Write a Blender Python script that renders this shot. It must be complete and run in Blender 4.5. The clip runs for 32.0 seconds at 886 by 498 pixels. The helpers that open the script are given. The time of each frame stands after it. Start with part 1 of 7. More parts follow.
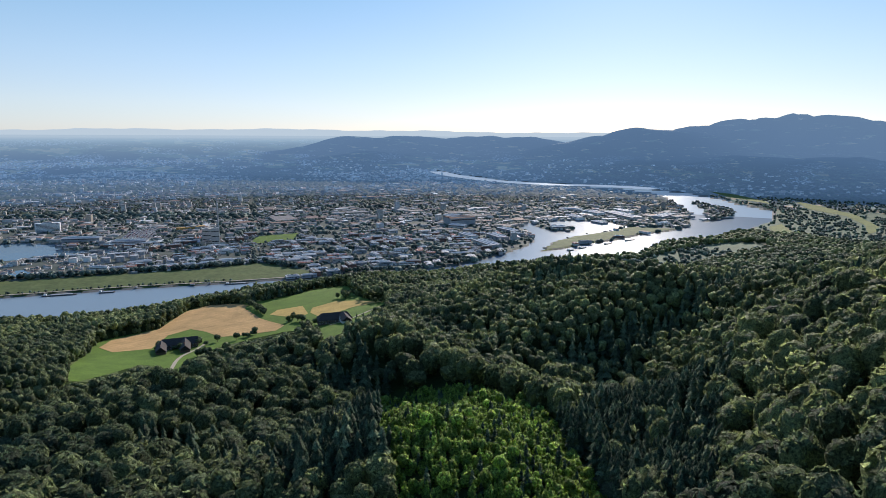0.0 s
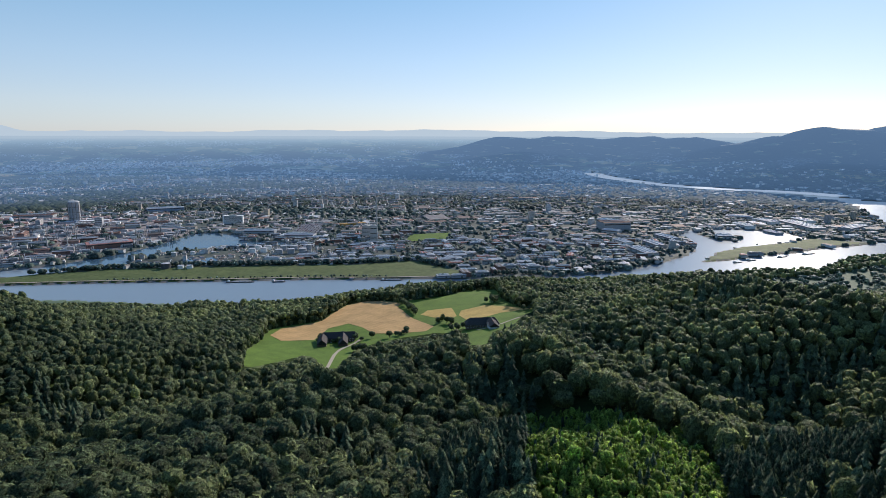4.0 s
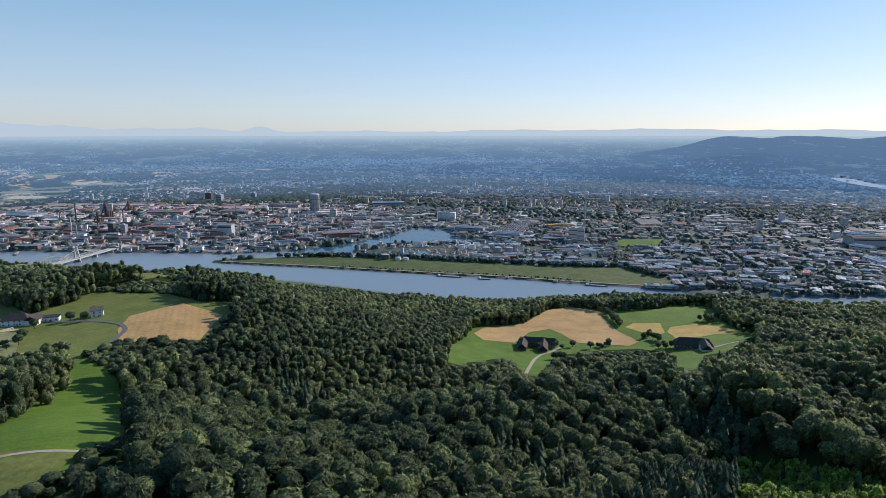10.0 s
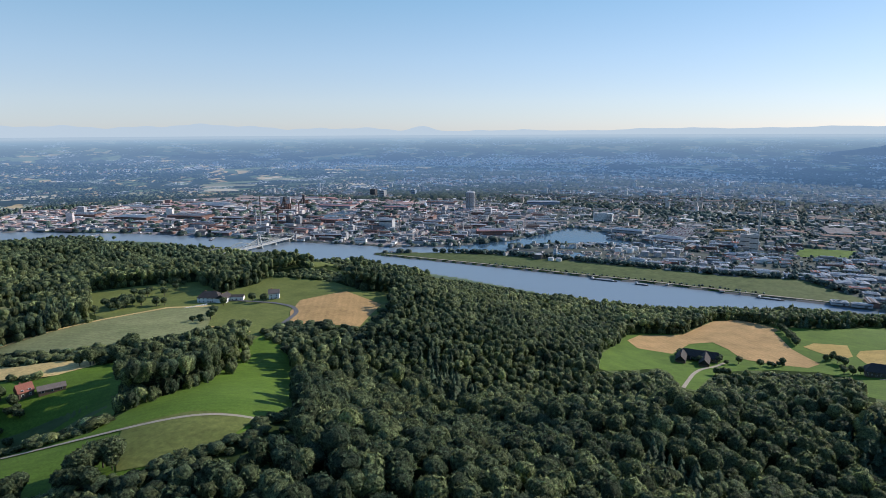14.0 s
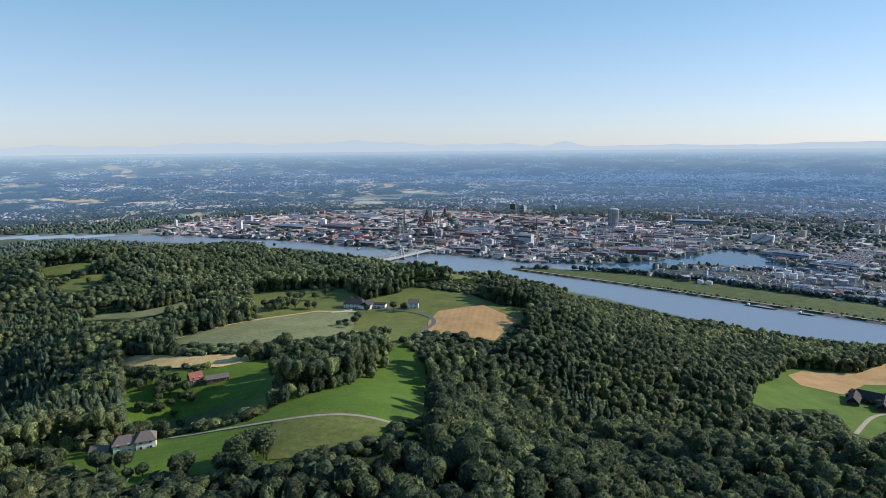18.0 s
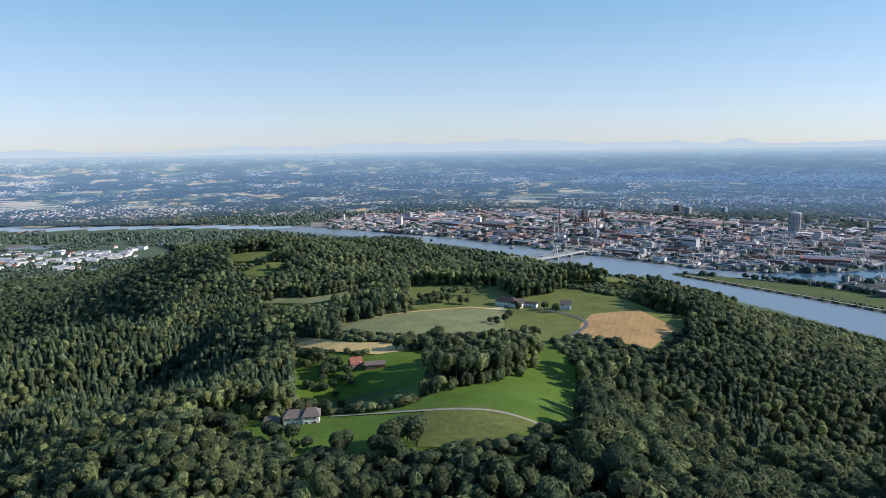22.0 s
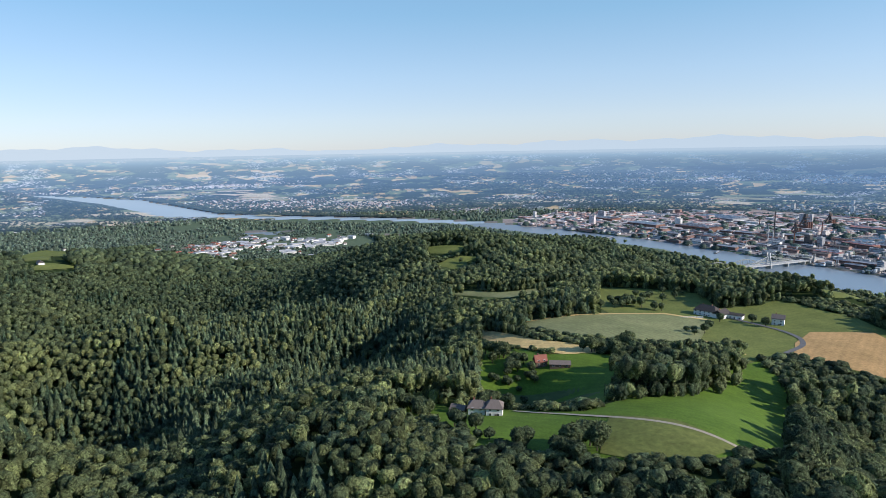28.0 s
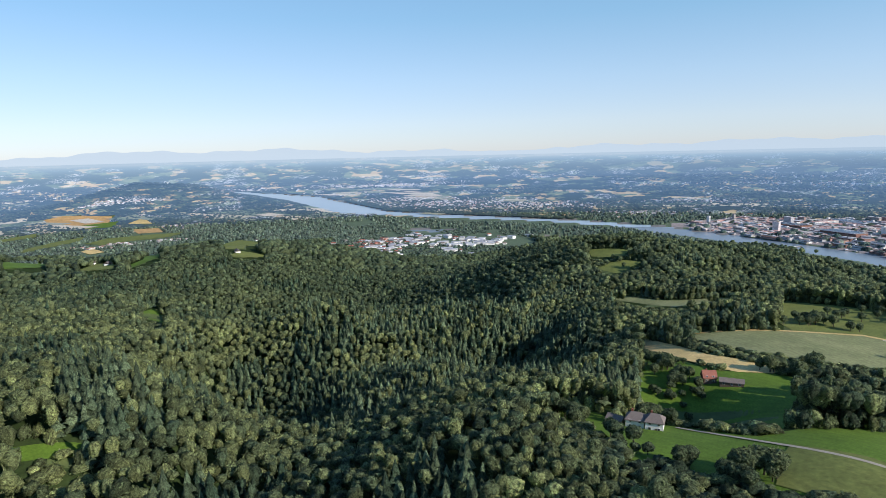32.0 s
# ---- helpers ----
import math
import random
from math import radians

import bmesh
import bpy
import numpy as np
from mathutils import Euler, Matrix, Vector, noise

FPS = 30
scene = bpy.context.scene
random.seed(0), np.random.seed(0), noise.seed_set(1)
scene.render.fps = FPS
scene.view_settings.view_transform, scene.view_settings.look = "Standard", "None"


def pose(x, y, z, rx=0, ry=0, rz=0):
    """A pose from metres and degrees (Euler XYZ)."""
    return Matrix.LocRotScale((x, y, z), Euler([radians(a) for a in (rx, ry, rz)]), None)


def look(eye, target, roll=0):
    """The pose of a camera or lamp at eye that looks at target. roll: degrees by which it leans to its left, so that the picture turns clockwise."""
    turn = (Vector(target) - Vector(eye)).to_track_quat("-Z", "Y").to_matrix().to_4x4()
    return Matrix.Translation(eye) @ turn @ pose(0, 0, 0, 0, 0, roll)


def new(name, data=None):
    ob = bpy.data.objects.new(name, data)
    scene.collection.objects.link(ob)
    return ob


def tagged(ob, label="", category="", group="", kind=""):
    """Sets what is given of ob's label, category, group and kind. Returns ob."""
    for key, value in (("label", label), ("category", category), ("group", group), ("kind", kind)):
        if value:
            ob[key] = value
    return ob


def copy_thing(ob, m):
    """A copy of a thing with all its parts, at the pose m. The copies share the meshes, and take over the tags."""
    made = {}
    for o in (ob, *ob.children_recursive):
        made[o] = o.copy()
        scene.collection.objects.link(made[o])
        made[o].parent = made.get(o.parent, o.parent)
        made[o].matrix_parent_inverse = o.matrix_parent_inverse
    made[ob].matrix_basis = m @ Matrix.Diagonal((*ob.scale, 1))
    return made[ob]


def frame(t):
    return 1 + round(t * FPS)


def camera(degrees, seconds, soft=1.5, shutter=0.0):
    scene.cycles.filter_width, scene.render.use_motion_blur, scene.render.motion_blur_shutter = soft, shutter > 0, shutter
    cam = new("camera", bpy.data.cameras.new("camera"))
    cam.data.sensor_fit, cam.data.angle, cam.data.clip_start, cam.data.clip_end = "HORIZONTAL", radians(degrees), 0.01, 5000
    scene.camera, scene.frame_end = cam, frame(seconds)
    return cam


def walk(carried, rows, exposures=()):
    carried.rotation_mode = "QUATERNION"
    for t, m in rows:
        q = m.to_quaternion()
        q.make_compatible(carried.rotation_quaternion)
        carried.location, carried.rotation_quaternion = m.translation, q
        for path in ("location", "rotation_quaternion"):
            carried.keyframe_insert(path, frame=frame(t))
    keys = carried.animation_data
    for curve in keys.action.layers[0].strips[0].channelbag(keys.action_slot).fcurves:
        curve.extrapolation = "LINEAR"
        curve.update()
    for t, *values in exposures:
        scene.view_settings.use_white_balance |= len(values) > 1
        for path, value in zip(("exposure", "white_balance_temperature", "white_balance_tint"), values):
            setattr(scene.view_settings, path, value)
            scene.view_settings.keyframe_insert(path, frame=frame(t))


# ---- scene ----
cam = camera(71.39, 32.0, soft=0.7)
PATH = [
    (0, look((2.9, -4.9, 380.3), (1.3, 978.4, 198.7), 0.29)),
    (0.5, look((2.8, -4.7, 382.1), (-29.6, 978.0, 200.1), 0.30)),
    (1, look((2.4, -4.1, 383.6), (-61.9, 977.0, 201.1), 0.28)),
    (1.5, look((1.8, -3.0, 384.7), (-94.9, 975.4, 202.0), 0.26)),
    (2, look((1.2, -1.7, 385.6), (-127.8, 972.9, 202.8), 0.27)),
    (2.5, look((0.7, -0.6, 386.3), (-159.5, 969.4, 203.4), 0.27)),
    (3, look((0.5, 0.1, 387.3), (-188.3, 964.9, 204.2), 0.25)),
    (3.5, look((0.3, 0.4, 388.4), (-214.4, 959.7, 205.1), 0.20)),
    (5.5, look((0.1, -0.2, 393.9), (-312.2, 931.7, 209.6), 0.18)),
    (6, look((-0.0, -0.2, 395.3), (-336.9, 923.1, 210.6), 0.16)),
    (6.5, look((-0.1, 0.0, 396.6), (-361.5, 913.9, 211.5), 0.15)),
    (7, look((-0.2, 0.4, 397.6), (-386.2, 904.0, 212.1), 0.14)),
    (7.5, look((-0.2, 0.7, 398.5), (-411.3, 893.1, 212.5), 0.13)),
    (8, look((-0.2, 0.5, 399.2), (-436.6, 880.7, 212.7), 0.12)),
    (8.5, look((-0.0, 0.1, 399.8), (-462.0, 867.1, 212.7), 0.10)),
    (9, look((0.0, 0.0, 400.0), (-487.7, 852.7, 212.9), 0.07)),
    (9.5, look((0.0, 0.0, 400.0), (-513.9, 837.3, 213.1), 0.03)),
    (10, look((0.0, 0.0, 400.0), (-540.0, 820.7, 213.2), -0.01)),
    (10.5, look((0.0, 0.0, 400.0), (-565.7, 803.2, 213.3), -0.04)),
    (11, look((0.0, 0.0, 400.0), (-591.0, 784.8, 213.4), -0.06)),
    (11.5, look((0.0, 0.0, 400.0), (-615.6, 765.6, 213.3), -0.09)),
    (12, look((0.0, 0.0, 400.0), (-639.4, 745.8, 213.1), -0.12)),
    (12.5, look((0.0, 0.0, 400.0), (-662.4, 725.4, 212.7), -0.17)),
    (13, look((0.0, 0.0, 400.0), (-684.5, 704.5, 212.4), -0.22)),
    (13.5, look((0.0, 0.0, 400.0), (-705.9, 683.0, 212.2), -0.24)),
    (14, look((0.0, 0.0, 400.0), (-726.9, 660.6, 212.1), -0.27)),
    (14.5, look((0.0, 0.0, 400.0), (-747.3, 637.3, 212.0), -0.34)),
    (16.5, look((0.0, 0.0, 400.0), (-824.9, 540.6, 234.9), -0.39)),
    (17, look((0.0, 0.0, 400.0), (-838.0, 520.6, 236.6), -0.40)),
    (17.5, look((0.0, 0.0, 400.0), (-849.7, 501.6, 237.2), -0.43)),
    (18, look((0.0, 0.0, 400.0), (-860.5, 482.8, 237.3), -0.50)),
    (18.5, look((0.0, 0.0, 400.0), (-871.8, 462.1, 237.4), -0.57)),
    (19, look((0.0, 0.0, 400.0), (-884.4, 437.5, 237.5), -0.63)),
    (19.5, look((0.0, 0.0, 400.0), (-897.7, 409.4, 237.4), -0.67)),
    (20, look((0.0, 0.0, 400.0), (-910.8, 379.6, 237.3), -0.70)),
    (20.5, look((0.0, 0.0, 400.0), (-923.0, 348.9, 237.5), -0.72)),
    (21, look((0.0, 0.0, 400.0), (-934.1, 317.8, 237.7), -0.74)),
    (21.5, look((0.0, 0.0, 400.0), (-944.3, 286.3, 237.9), -0.77)),
    (22, look((0.0, 0.0, 400.0), (-953.5, 254.3, 238.0), -0.80)),
    (22.5, look((0.0, 0.0, 400.0), (-961.6, 221.9, 238.2), -0.81)),
    (23, look((0.0, 0.0, 400.0), (-968.5, 189.3, 238.3), -0.83)),
    (23.5, look((0.0, 0.0, 400.0), (-974.1, 157.9, 238.4), -0.83)),
    (24, look((0.0, 0.0, 400.0), (-978.2, 130.2, 238.4), -0.85)),
    (24.5, look((0.0, 0.0, 400.0), (-981.2, 105.5, 238.5), -0.89)),
    (25, look((0.0, 0.0, 400.0), (-983.6, 80.5, 238.6), -0.93)),
    (25.5, look((0.0, 0.0, 400.0), (-985.4, 54.8, 238.6), -0.94)),
    (27.5, look((0.0, 0.0, 400.0), (-986.5, -28.3, 238.8), -1.01)),
    (28, look((0.0, 0.0, 400.0), (-985.7, -48.3, 238.8), -1.07)),
    (28.5, look((0.0, 0.0, 400.0), (-984.5, -69.3, 239.0), -1.14)),
    (29, look((0.0, 0.0, 400.0), (-982.8, -90.9, 239.5), -1.19)),
    (29.5, look((0.0, 0.0, 400.0), (-980.4, -115.6, 240.2), -1.21)),
    (30, look((0.0, 0.0, 400.0), (-976.0, -148.8, 241.0), -1.21)),
    (30.5, look((0.0, 0.0, 400.0), (-969.3, -188.3, 241.9), -1.24)),
    (31, look((0.0, 0.0, 400.0), (-960.9, -227.7, 242.7), -1.28)),
    (31.5, look((0.0, 0.0, 400.0), (-951.5, -264.9, 243.5), -1.31)),
    (32, look((0.0, 0.0, 400.0), (-941.0, -300.5, 244.6), -1.31)),
]
walk(cam, PATH, exposures=[(0.0, 0.4, 6450, 14), (6.0, 0.34, 6400, 14), (10.0, 0.37, 6380, 14), (14.0, 0.42, 6350, 14), (20.0, 0.5, 6350, 14), (32.0, 0.58, 6350, 14)])

# ---- sky, sun ----
SUN_AZ, SUN_EL = -16.0, 25.5      # degrees to the left of north (y), and above the horizon
world = bpy.data.worlds.new("sky")
scene.world = world
world.use_nodes = True
wn = world.node_tree
sky = wn.nodes.new("ShaderNodeTexSky")
sky.sky_type, sky.sun_disc = "NISHITA", False
sky.sun_elevation, sky.sun_rotation = radians(SUN_EL), radians(-SUN_AZ)
sky.altitude, sky.air_density, sky.dust_density, sky.ozone_density = 100, 0.85, 0.2, 5.0
up = wn.nodes.new("ShaderNodeSeparateXYZ")
wn.links.new(wn.nodes.new("ShaderNodeTexCoord").outputs["Generated"], up.inputs[0])
veil = wn.nodes.new("ShaderNodeValToRGB")     # the milky summer haze that thins out overhead
for place, tint in ((0.0, (0.219, 0.248, 0.267)), (0.045, (0.240, 0.278, 0.294)), (0.11, (0.198, 0.274, 0.312)), (0.2, (0.123, 0.237, 0.298)), (0.5, (0.050, 0.141, 0.271)), (1.0, (0.033, 0.091, 0.209))):
    step = veil.color_ramp.elements[0] if place == 0 else veil.color_ramp.elements[-1] if place == 1 else veil.color_ramp.elements.new(place)
    step.position, step.color = place, (*tint, 1)
wn.links.new(up.outputs[2], veil.inputs[0])
both = wn.nodes.new("ShaderNodeMix")
both.data_type, both.blend_type = "RGBA", "ADD"
thin = wn.nodes.new("ShaderNodeMix")
thin.data_type, thin.blend_type = "RGBA", "MULTIPLY"
thin.inputs[0].default_value, thin.inputs[7].default_value = 1.0, (0.0525, 0.0482, 0.0482, 1)
wn.links.new(sky.outputs[0], thin.inputs[6])
both.inputs[0].default_value = 1.0
wn.links.new(thin.outputs[2], both.inputs[6])
wn.links.new(veil.outputs[0], both.inputs[7])
wn.links.new(both.outputs[2], wn.nodes["Background"].inputs[0])
wn.nodes["Background"].inputs[1].default_value = 1.0
sun = new("sun", bpy.data.lights.new("sun", "SUN"))
sun.data.energy, sun.data.angle, sun.data.color = 4.1, radians(0.6), (1.0, 0.92, 0.8)
sa, se = radians(SUN_AZ), radians(SUN_EL)
sun.matrix_world = look((-math.sin(sa) * math.cos(se) * 900, math.cos(sa) * math.cos(se) * 900, 400 + math.sin(se) * 900), (0, 0, 400))

# ---- materials ----
def material(name, rough=0.8, metal=0.0):
    m = bpy.data.materials.new(name)
    m.use_nodes = True
    b = m.node_tree.nodes["Principled BSDF"]
    b.inputs["Roughness"].default_value, b.inputs["Metallic"].default_value = rough, metal
    b.inputs["Specular IOR Level"].default_value = 0.15
    return m, m.node_tree, b


def ramp(nt, fac, stops):
    r = nt.nodes.new("ShaderNodeValToRGB")
    while len(r.color_ramp.elements) < len(stops):
        r.color_ramp.elements.new(0.5)
    for e, (p, c) in zip(r.color_ramp.elements, stops):
        e.position, e.color = p, (*c, 1)
    nt.links.new(fac, r.inputs[0])
    return r.outputs[0]


def texture(nt, scale, detail=3.0, vector=None, rough=0.6):
    n = nt.nodes.new("ShaderNodeTexNoise")
    n.inputs["Scale"].default_value, n.inputs["Detail"].default_value, n.inputs["Roughness"].default_value = scale, detail, rough
    nt.links.new(vector or nt.nodes.new("ShaderNodeTexCoord").outputs["Object"], n.inputs["Vector"])
    return n.outputs["Fac"]


def mixed(nt, a, b, fac, kind="MIX"):
    n = nt.nodes.new("ShaderNodeMix")
    n.data_type, n.blend_type = "RGBA", kind
    for socket, v in ((n.inputs[6], a), (n.inputs[7], b), (n.inputs[0], fac)):
        if isinstance(v, bpy.types.NodeSocket):
            nt.links.new(v, socket)
        else:
            socket.default_value = v if isinstance(v, (int, float)) else (*v, 1)
    return n.outputs[2]


def attribute(nt, name):
    n = nt.nodes.new("ShaderNodeAttribute")
    n.attribute_name = name
    return n


def bumped(nt, b, height, strength, distance):
    n = nt.nodes.new("ShaderNodeBump")
    n.inputs["Strength"].default_value, n.inputs["Distance"].default_value = strength, distance
    nt.links.new(height, n.inputs["Height"])
    nt.links.new(n.outputs[0], b.inputs["Normal"])


def surface(name, low, high, scale, rough=0.85, bump=0.0, size=0.3, metal=0.0, fine=None, island=False, sheen=0.0, rows=None):
    """A plain material: two tones mixed by coarse and fine grain."""
    m, nt, b = material(name, rough, metal)
    coarse, grain = texture(nt, scale, 4), texture(nt, fine or scale * 9, 3)
    c = mixed(nt, low, high, coarse)
    c = mixed(nt, c, ramp(nt, grain, [(0.3, (0.3,) * 3), (0.7, (0.75,) * 3)]), 0.5, "OVERLAY")
    if rows:
        # passes of the tractor, and patches of thinner growth
        w = nt.nodes.new("ShaderNodeTexWave")
        w.inputs["Scale"].default_value, w.inputs["Distortion"].default_value, w.inputs["Detail"].default_value = 0.05, 1.2, 2
        turned = nt.nodes.new("ShaderNodeVectorRotate")
        turned.inputs["Angle"].default_value = rows
        nt.links.new(nt.nodes.new("ShaderNodeTexCoord").outputs["Object"], turned.inputs["Vector"])
        nt.links.new(turned.outputs[0], w.inputs["Vector"])
        c = mixed(nt, c, ramp(nt, w.outputs["Fac"], [(0.0, (0.86,) * 3), (0.5, (1.0,) * 3), (1.0, (1.1,) * 3)]), 0.4, "MULTIPLY")
        c = mixed(nt, c, ramp(nt, texture(nt, 0.035, 6, rough=0.75), [(0.35, (0.72, 0.74, 0.7)), (0.62, (1.12, 1.1, 1.08))]), 0.85, "MULTIPLY")
    if island:
        rnd = nt.nodes.new("ShaderNodeNewGeometry").outputs["Random Per Island"]
        c = mixed(nt, c, ramp(nt, rnd, [(0, (0.62,) * 3), (1, (1.25,) * 3)]), 1.0, "MULTIPLY")
    nt.links.new(c, b.inputs["Base Color"])
    if sheen:
        b.inputs["Sheen Weight"].default_value, b.inputs["Sheen Tint"].default_value = sheen, (0.55, 0.7, 1, 1)
    if bump:
        bumped(nt, b, grain, bump, size)
    return m


def foliage(name, dark, light, scale=1.2, through_leaf=0.33, sheen=0.0):
    """Leaves: a tone for each tree, a smaller one for each clump, and grain with lit leaves and dark gaps painted in.
    """
    m, nt, b = material(name, 0.6)
    b.inputs["Specular IOR Level"].default_value = 0.14
    tone = attribute(nt, "tone").outputs["Fac"]
    clump = nt.nodes.new("ShaderNodeNewGeometry").outputs["Random Per Island"]
    grain = texture(nt, scale, 4, rough=0.78)
    c = mixed(nt, dark, light, tone)
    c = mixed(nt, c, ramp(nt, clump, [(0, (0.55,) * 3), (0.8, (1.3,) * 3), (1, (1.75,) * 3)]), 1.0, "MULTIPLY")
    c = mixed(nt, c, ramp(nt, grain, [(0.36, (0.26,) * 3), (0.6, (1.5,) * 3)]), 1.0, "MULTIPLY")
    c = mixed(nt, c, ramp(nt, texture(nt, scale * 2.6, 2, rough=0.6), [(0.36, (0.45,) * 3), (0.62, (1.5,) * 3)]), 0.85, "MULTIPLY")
    nt.links.new(c, b.inputs["Base Color"])
    bumped(nt, b, grain, 1.0, 1.3)
    t = nt.nodes.new("ShaderNodeBsdfTranslucent")
    nt.links.new(c, t.inputs[0])
    s = nt.nodes.new("ShaderNodeMixShader")
    s.inputs[0].default_value = through_leaf
    nt.links.new(b.outputs[0], s.inputs[1])
    nt.links.new(t.outputs[0], s.inputs[2])
    nt.links.new(s.outputs[0], nt.nodes["Material Output"].inputs[0])
    if sheen:
        b.inputs["Sheen Weight"].default_value, b.inputs["Sheen Roughness"].default_value = sheen, 0.6
        b.inputs["Sheen Tint"].default_value = (0.55, 0.7, 1, 1)
    return m


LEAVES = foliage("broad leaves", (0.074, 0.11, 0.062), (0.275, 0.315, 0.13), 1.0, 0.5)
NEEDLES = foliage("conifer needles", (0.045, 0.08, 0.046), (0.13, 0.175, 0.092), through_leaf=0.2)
YOUNG = foliage("young bright leaves", (0.17, 0.28, 0.05), (0.32, 0.43, 0.09), 1.1, 0.5)
# distance haze painted into these leaves as a paler, bluer tint and sheen
FLOODPLAIN = foliage("haze-tinted floodplain leaves", (0.085, 0.13, 0.088), (0.15, 0.195, 0.13), 0.12, 0.45, 0.15)
CITY_TREES = foliage("haze-tinted town leaves", (0.075, 0.115, 0.095), (0.14, 0.18, 0.145), 0.15, 0.42)
FOREST_FLOOR = surface("forest floor", (0.02, 0.032, 0.012), (0.04, 0.06, 0.02), 0.05, 1.0)
FOREST_FLOOR.node_tree.nodes["Principled BSDF"].inputs["Specular IOR Level"].default_value = 0.02
GRASS = surface("meadow grass", (0.063, 0.122, 0.013), (0.108, 0.174, 0.024), 0.03, bump=0.4, fine=0.8, rows=0.5)
DRY_MEADOW = surface("grazed meadow grass", (0.1, 0.132, 0.03), (0.175, 0.19, 0.055), 0.012, bump=0.4, fine=0.6, rows=0.5)
OLIVE = surface("dry mown grass", (0.14, 0.165, 0.068), (0.25, 0.255, 0.125), 0.03, bump=0.4, fine=0.5, rows=1.1)
MOWN_GRASS = surface("mown clover", (0.105, 0.13, 0.032), (0.155, 0.168, 0.048), 0.05, bump=0.6, fine=0.35, rows=0.9)
GOLDEN = surface("golden barley", (0.36, 0.25, 0.07), (0.46, 0.33, 0.11), 0.03, bump=0.3, fine=0.6, rows=0.9)
DYKE_GRASS = surface("dyke grass", (0.05, 0.085, 0.026), (0.125, 0.145, 0.055), 0.02, fine=0.12, rows=0.3)
WHEAT = surface("ripe wheat", (0.375, 0.235, 0.098), (0.465, 0.3, 0.135), 0.02, bump=0.3, fine=0.6, rows=2.2)
STUBBLE = surface("pale stubble", (0.5, 0.365, 0.15), (0.6, 0.445, 0.2), 0.03, bump=0.3, fine=0.6, rows=0.2)
LOWLAND = surface("lowland undergrowth", (0.065, 0.1, 0.058), (0.11, 0.145, 0.085), 0.02, fine=0.15)
TOWN_GROUND = surface("town ground", (0.035, 0.055, 0.035), (0.13, 0.135, 0.125), 0.012, fine=0.05)
STEEL_GROUND = surface("works yard", (0.2, 0.165, 0.15), (0.38, 0.33, 0.3), 0.012, fine=0.08)
RIVERBED = surface("river bank stones", (0.12, 0.12, 0.11), (0.2, 0.19, 0.17), 0.05)
GRAVEL = surface("gravel track", (0.27, 0.235, 0.18), (0.4, 0.355, 0.28), 0.2)
ASPHALT = surface("asphalt", (0.1, 0.1, 0.1), (0.16, 0.16, 0.16), 0.1)


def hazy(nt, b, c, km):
    """Backdrop haze painted by km: the colour fades and a blue emission grows."""
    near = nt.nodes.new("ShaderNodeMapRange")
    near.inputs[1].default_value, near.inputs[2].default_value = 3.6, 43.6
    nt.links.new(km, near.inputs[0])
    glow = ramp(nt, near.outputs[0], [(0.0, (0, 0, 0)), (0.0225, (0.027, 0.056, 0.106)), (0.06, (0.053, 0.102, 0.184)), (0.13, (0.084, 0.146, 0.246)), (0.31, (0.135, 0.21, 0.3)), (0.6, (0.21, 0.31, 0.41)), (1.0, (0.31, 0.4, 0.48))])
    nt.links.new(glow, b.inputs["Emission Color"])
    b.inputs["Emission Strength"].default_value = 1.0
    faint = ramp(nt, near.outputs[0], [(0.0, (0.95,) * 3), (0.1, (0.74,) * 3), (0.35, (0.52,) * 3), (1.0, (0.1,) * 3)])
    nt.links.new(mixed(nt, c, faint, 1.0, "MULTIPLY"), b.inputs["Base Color"])


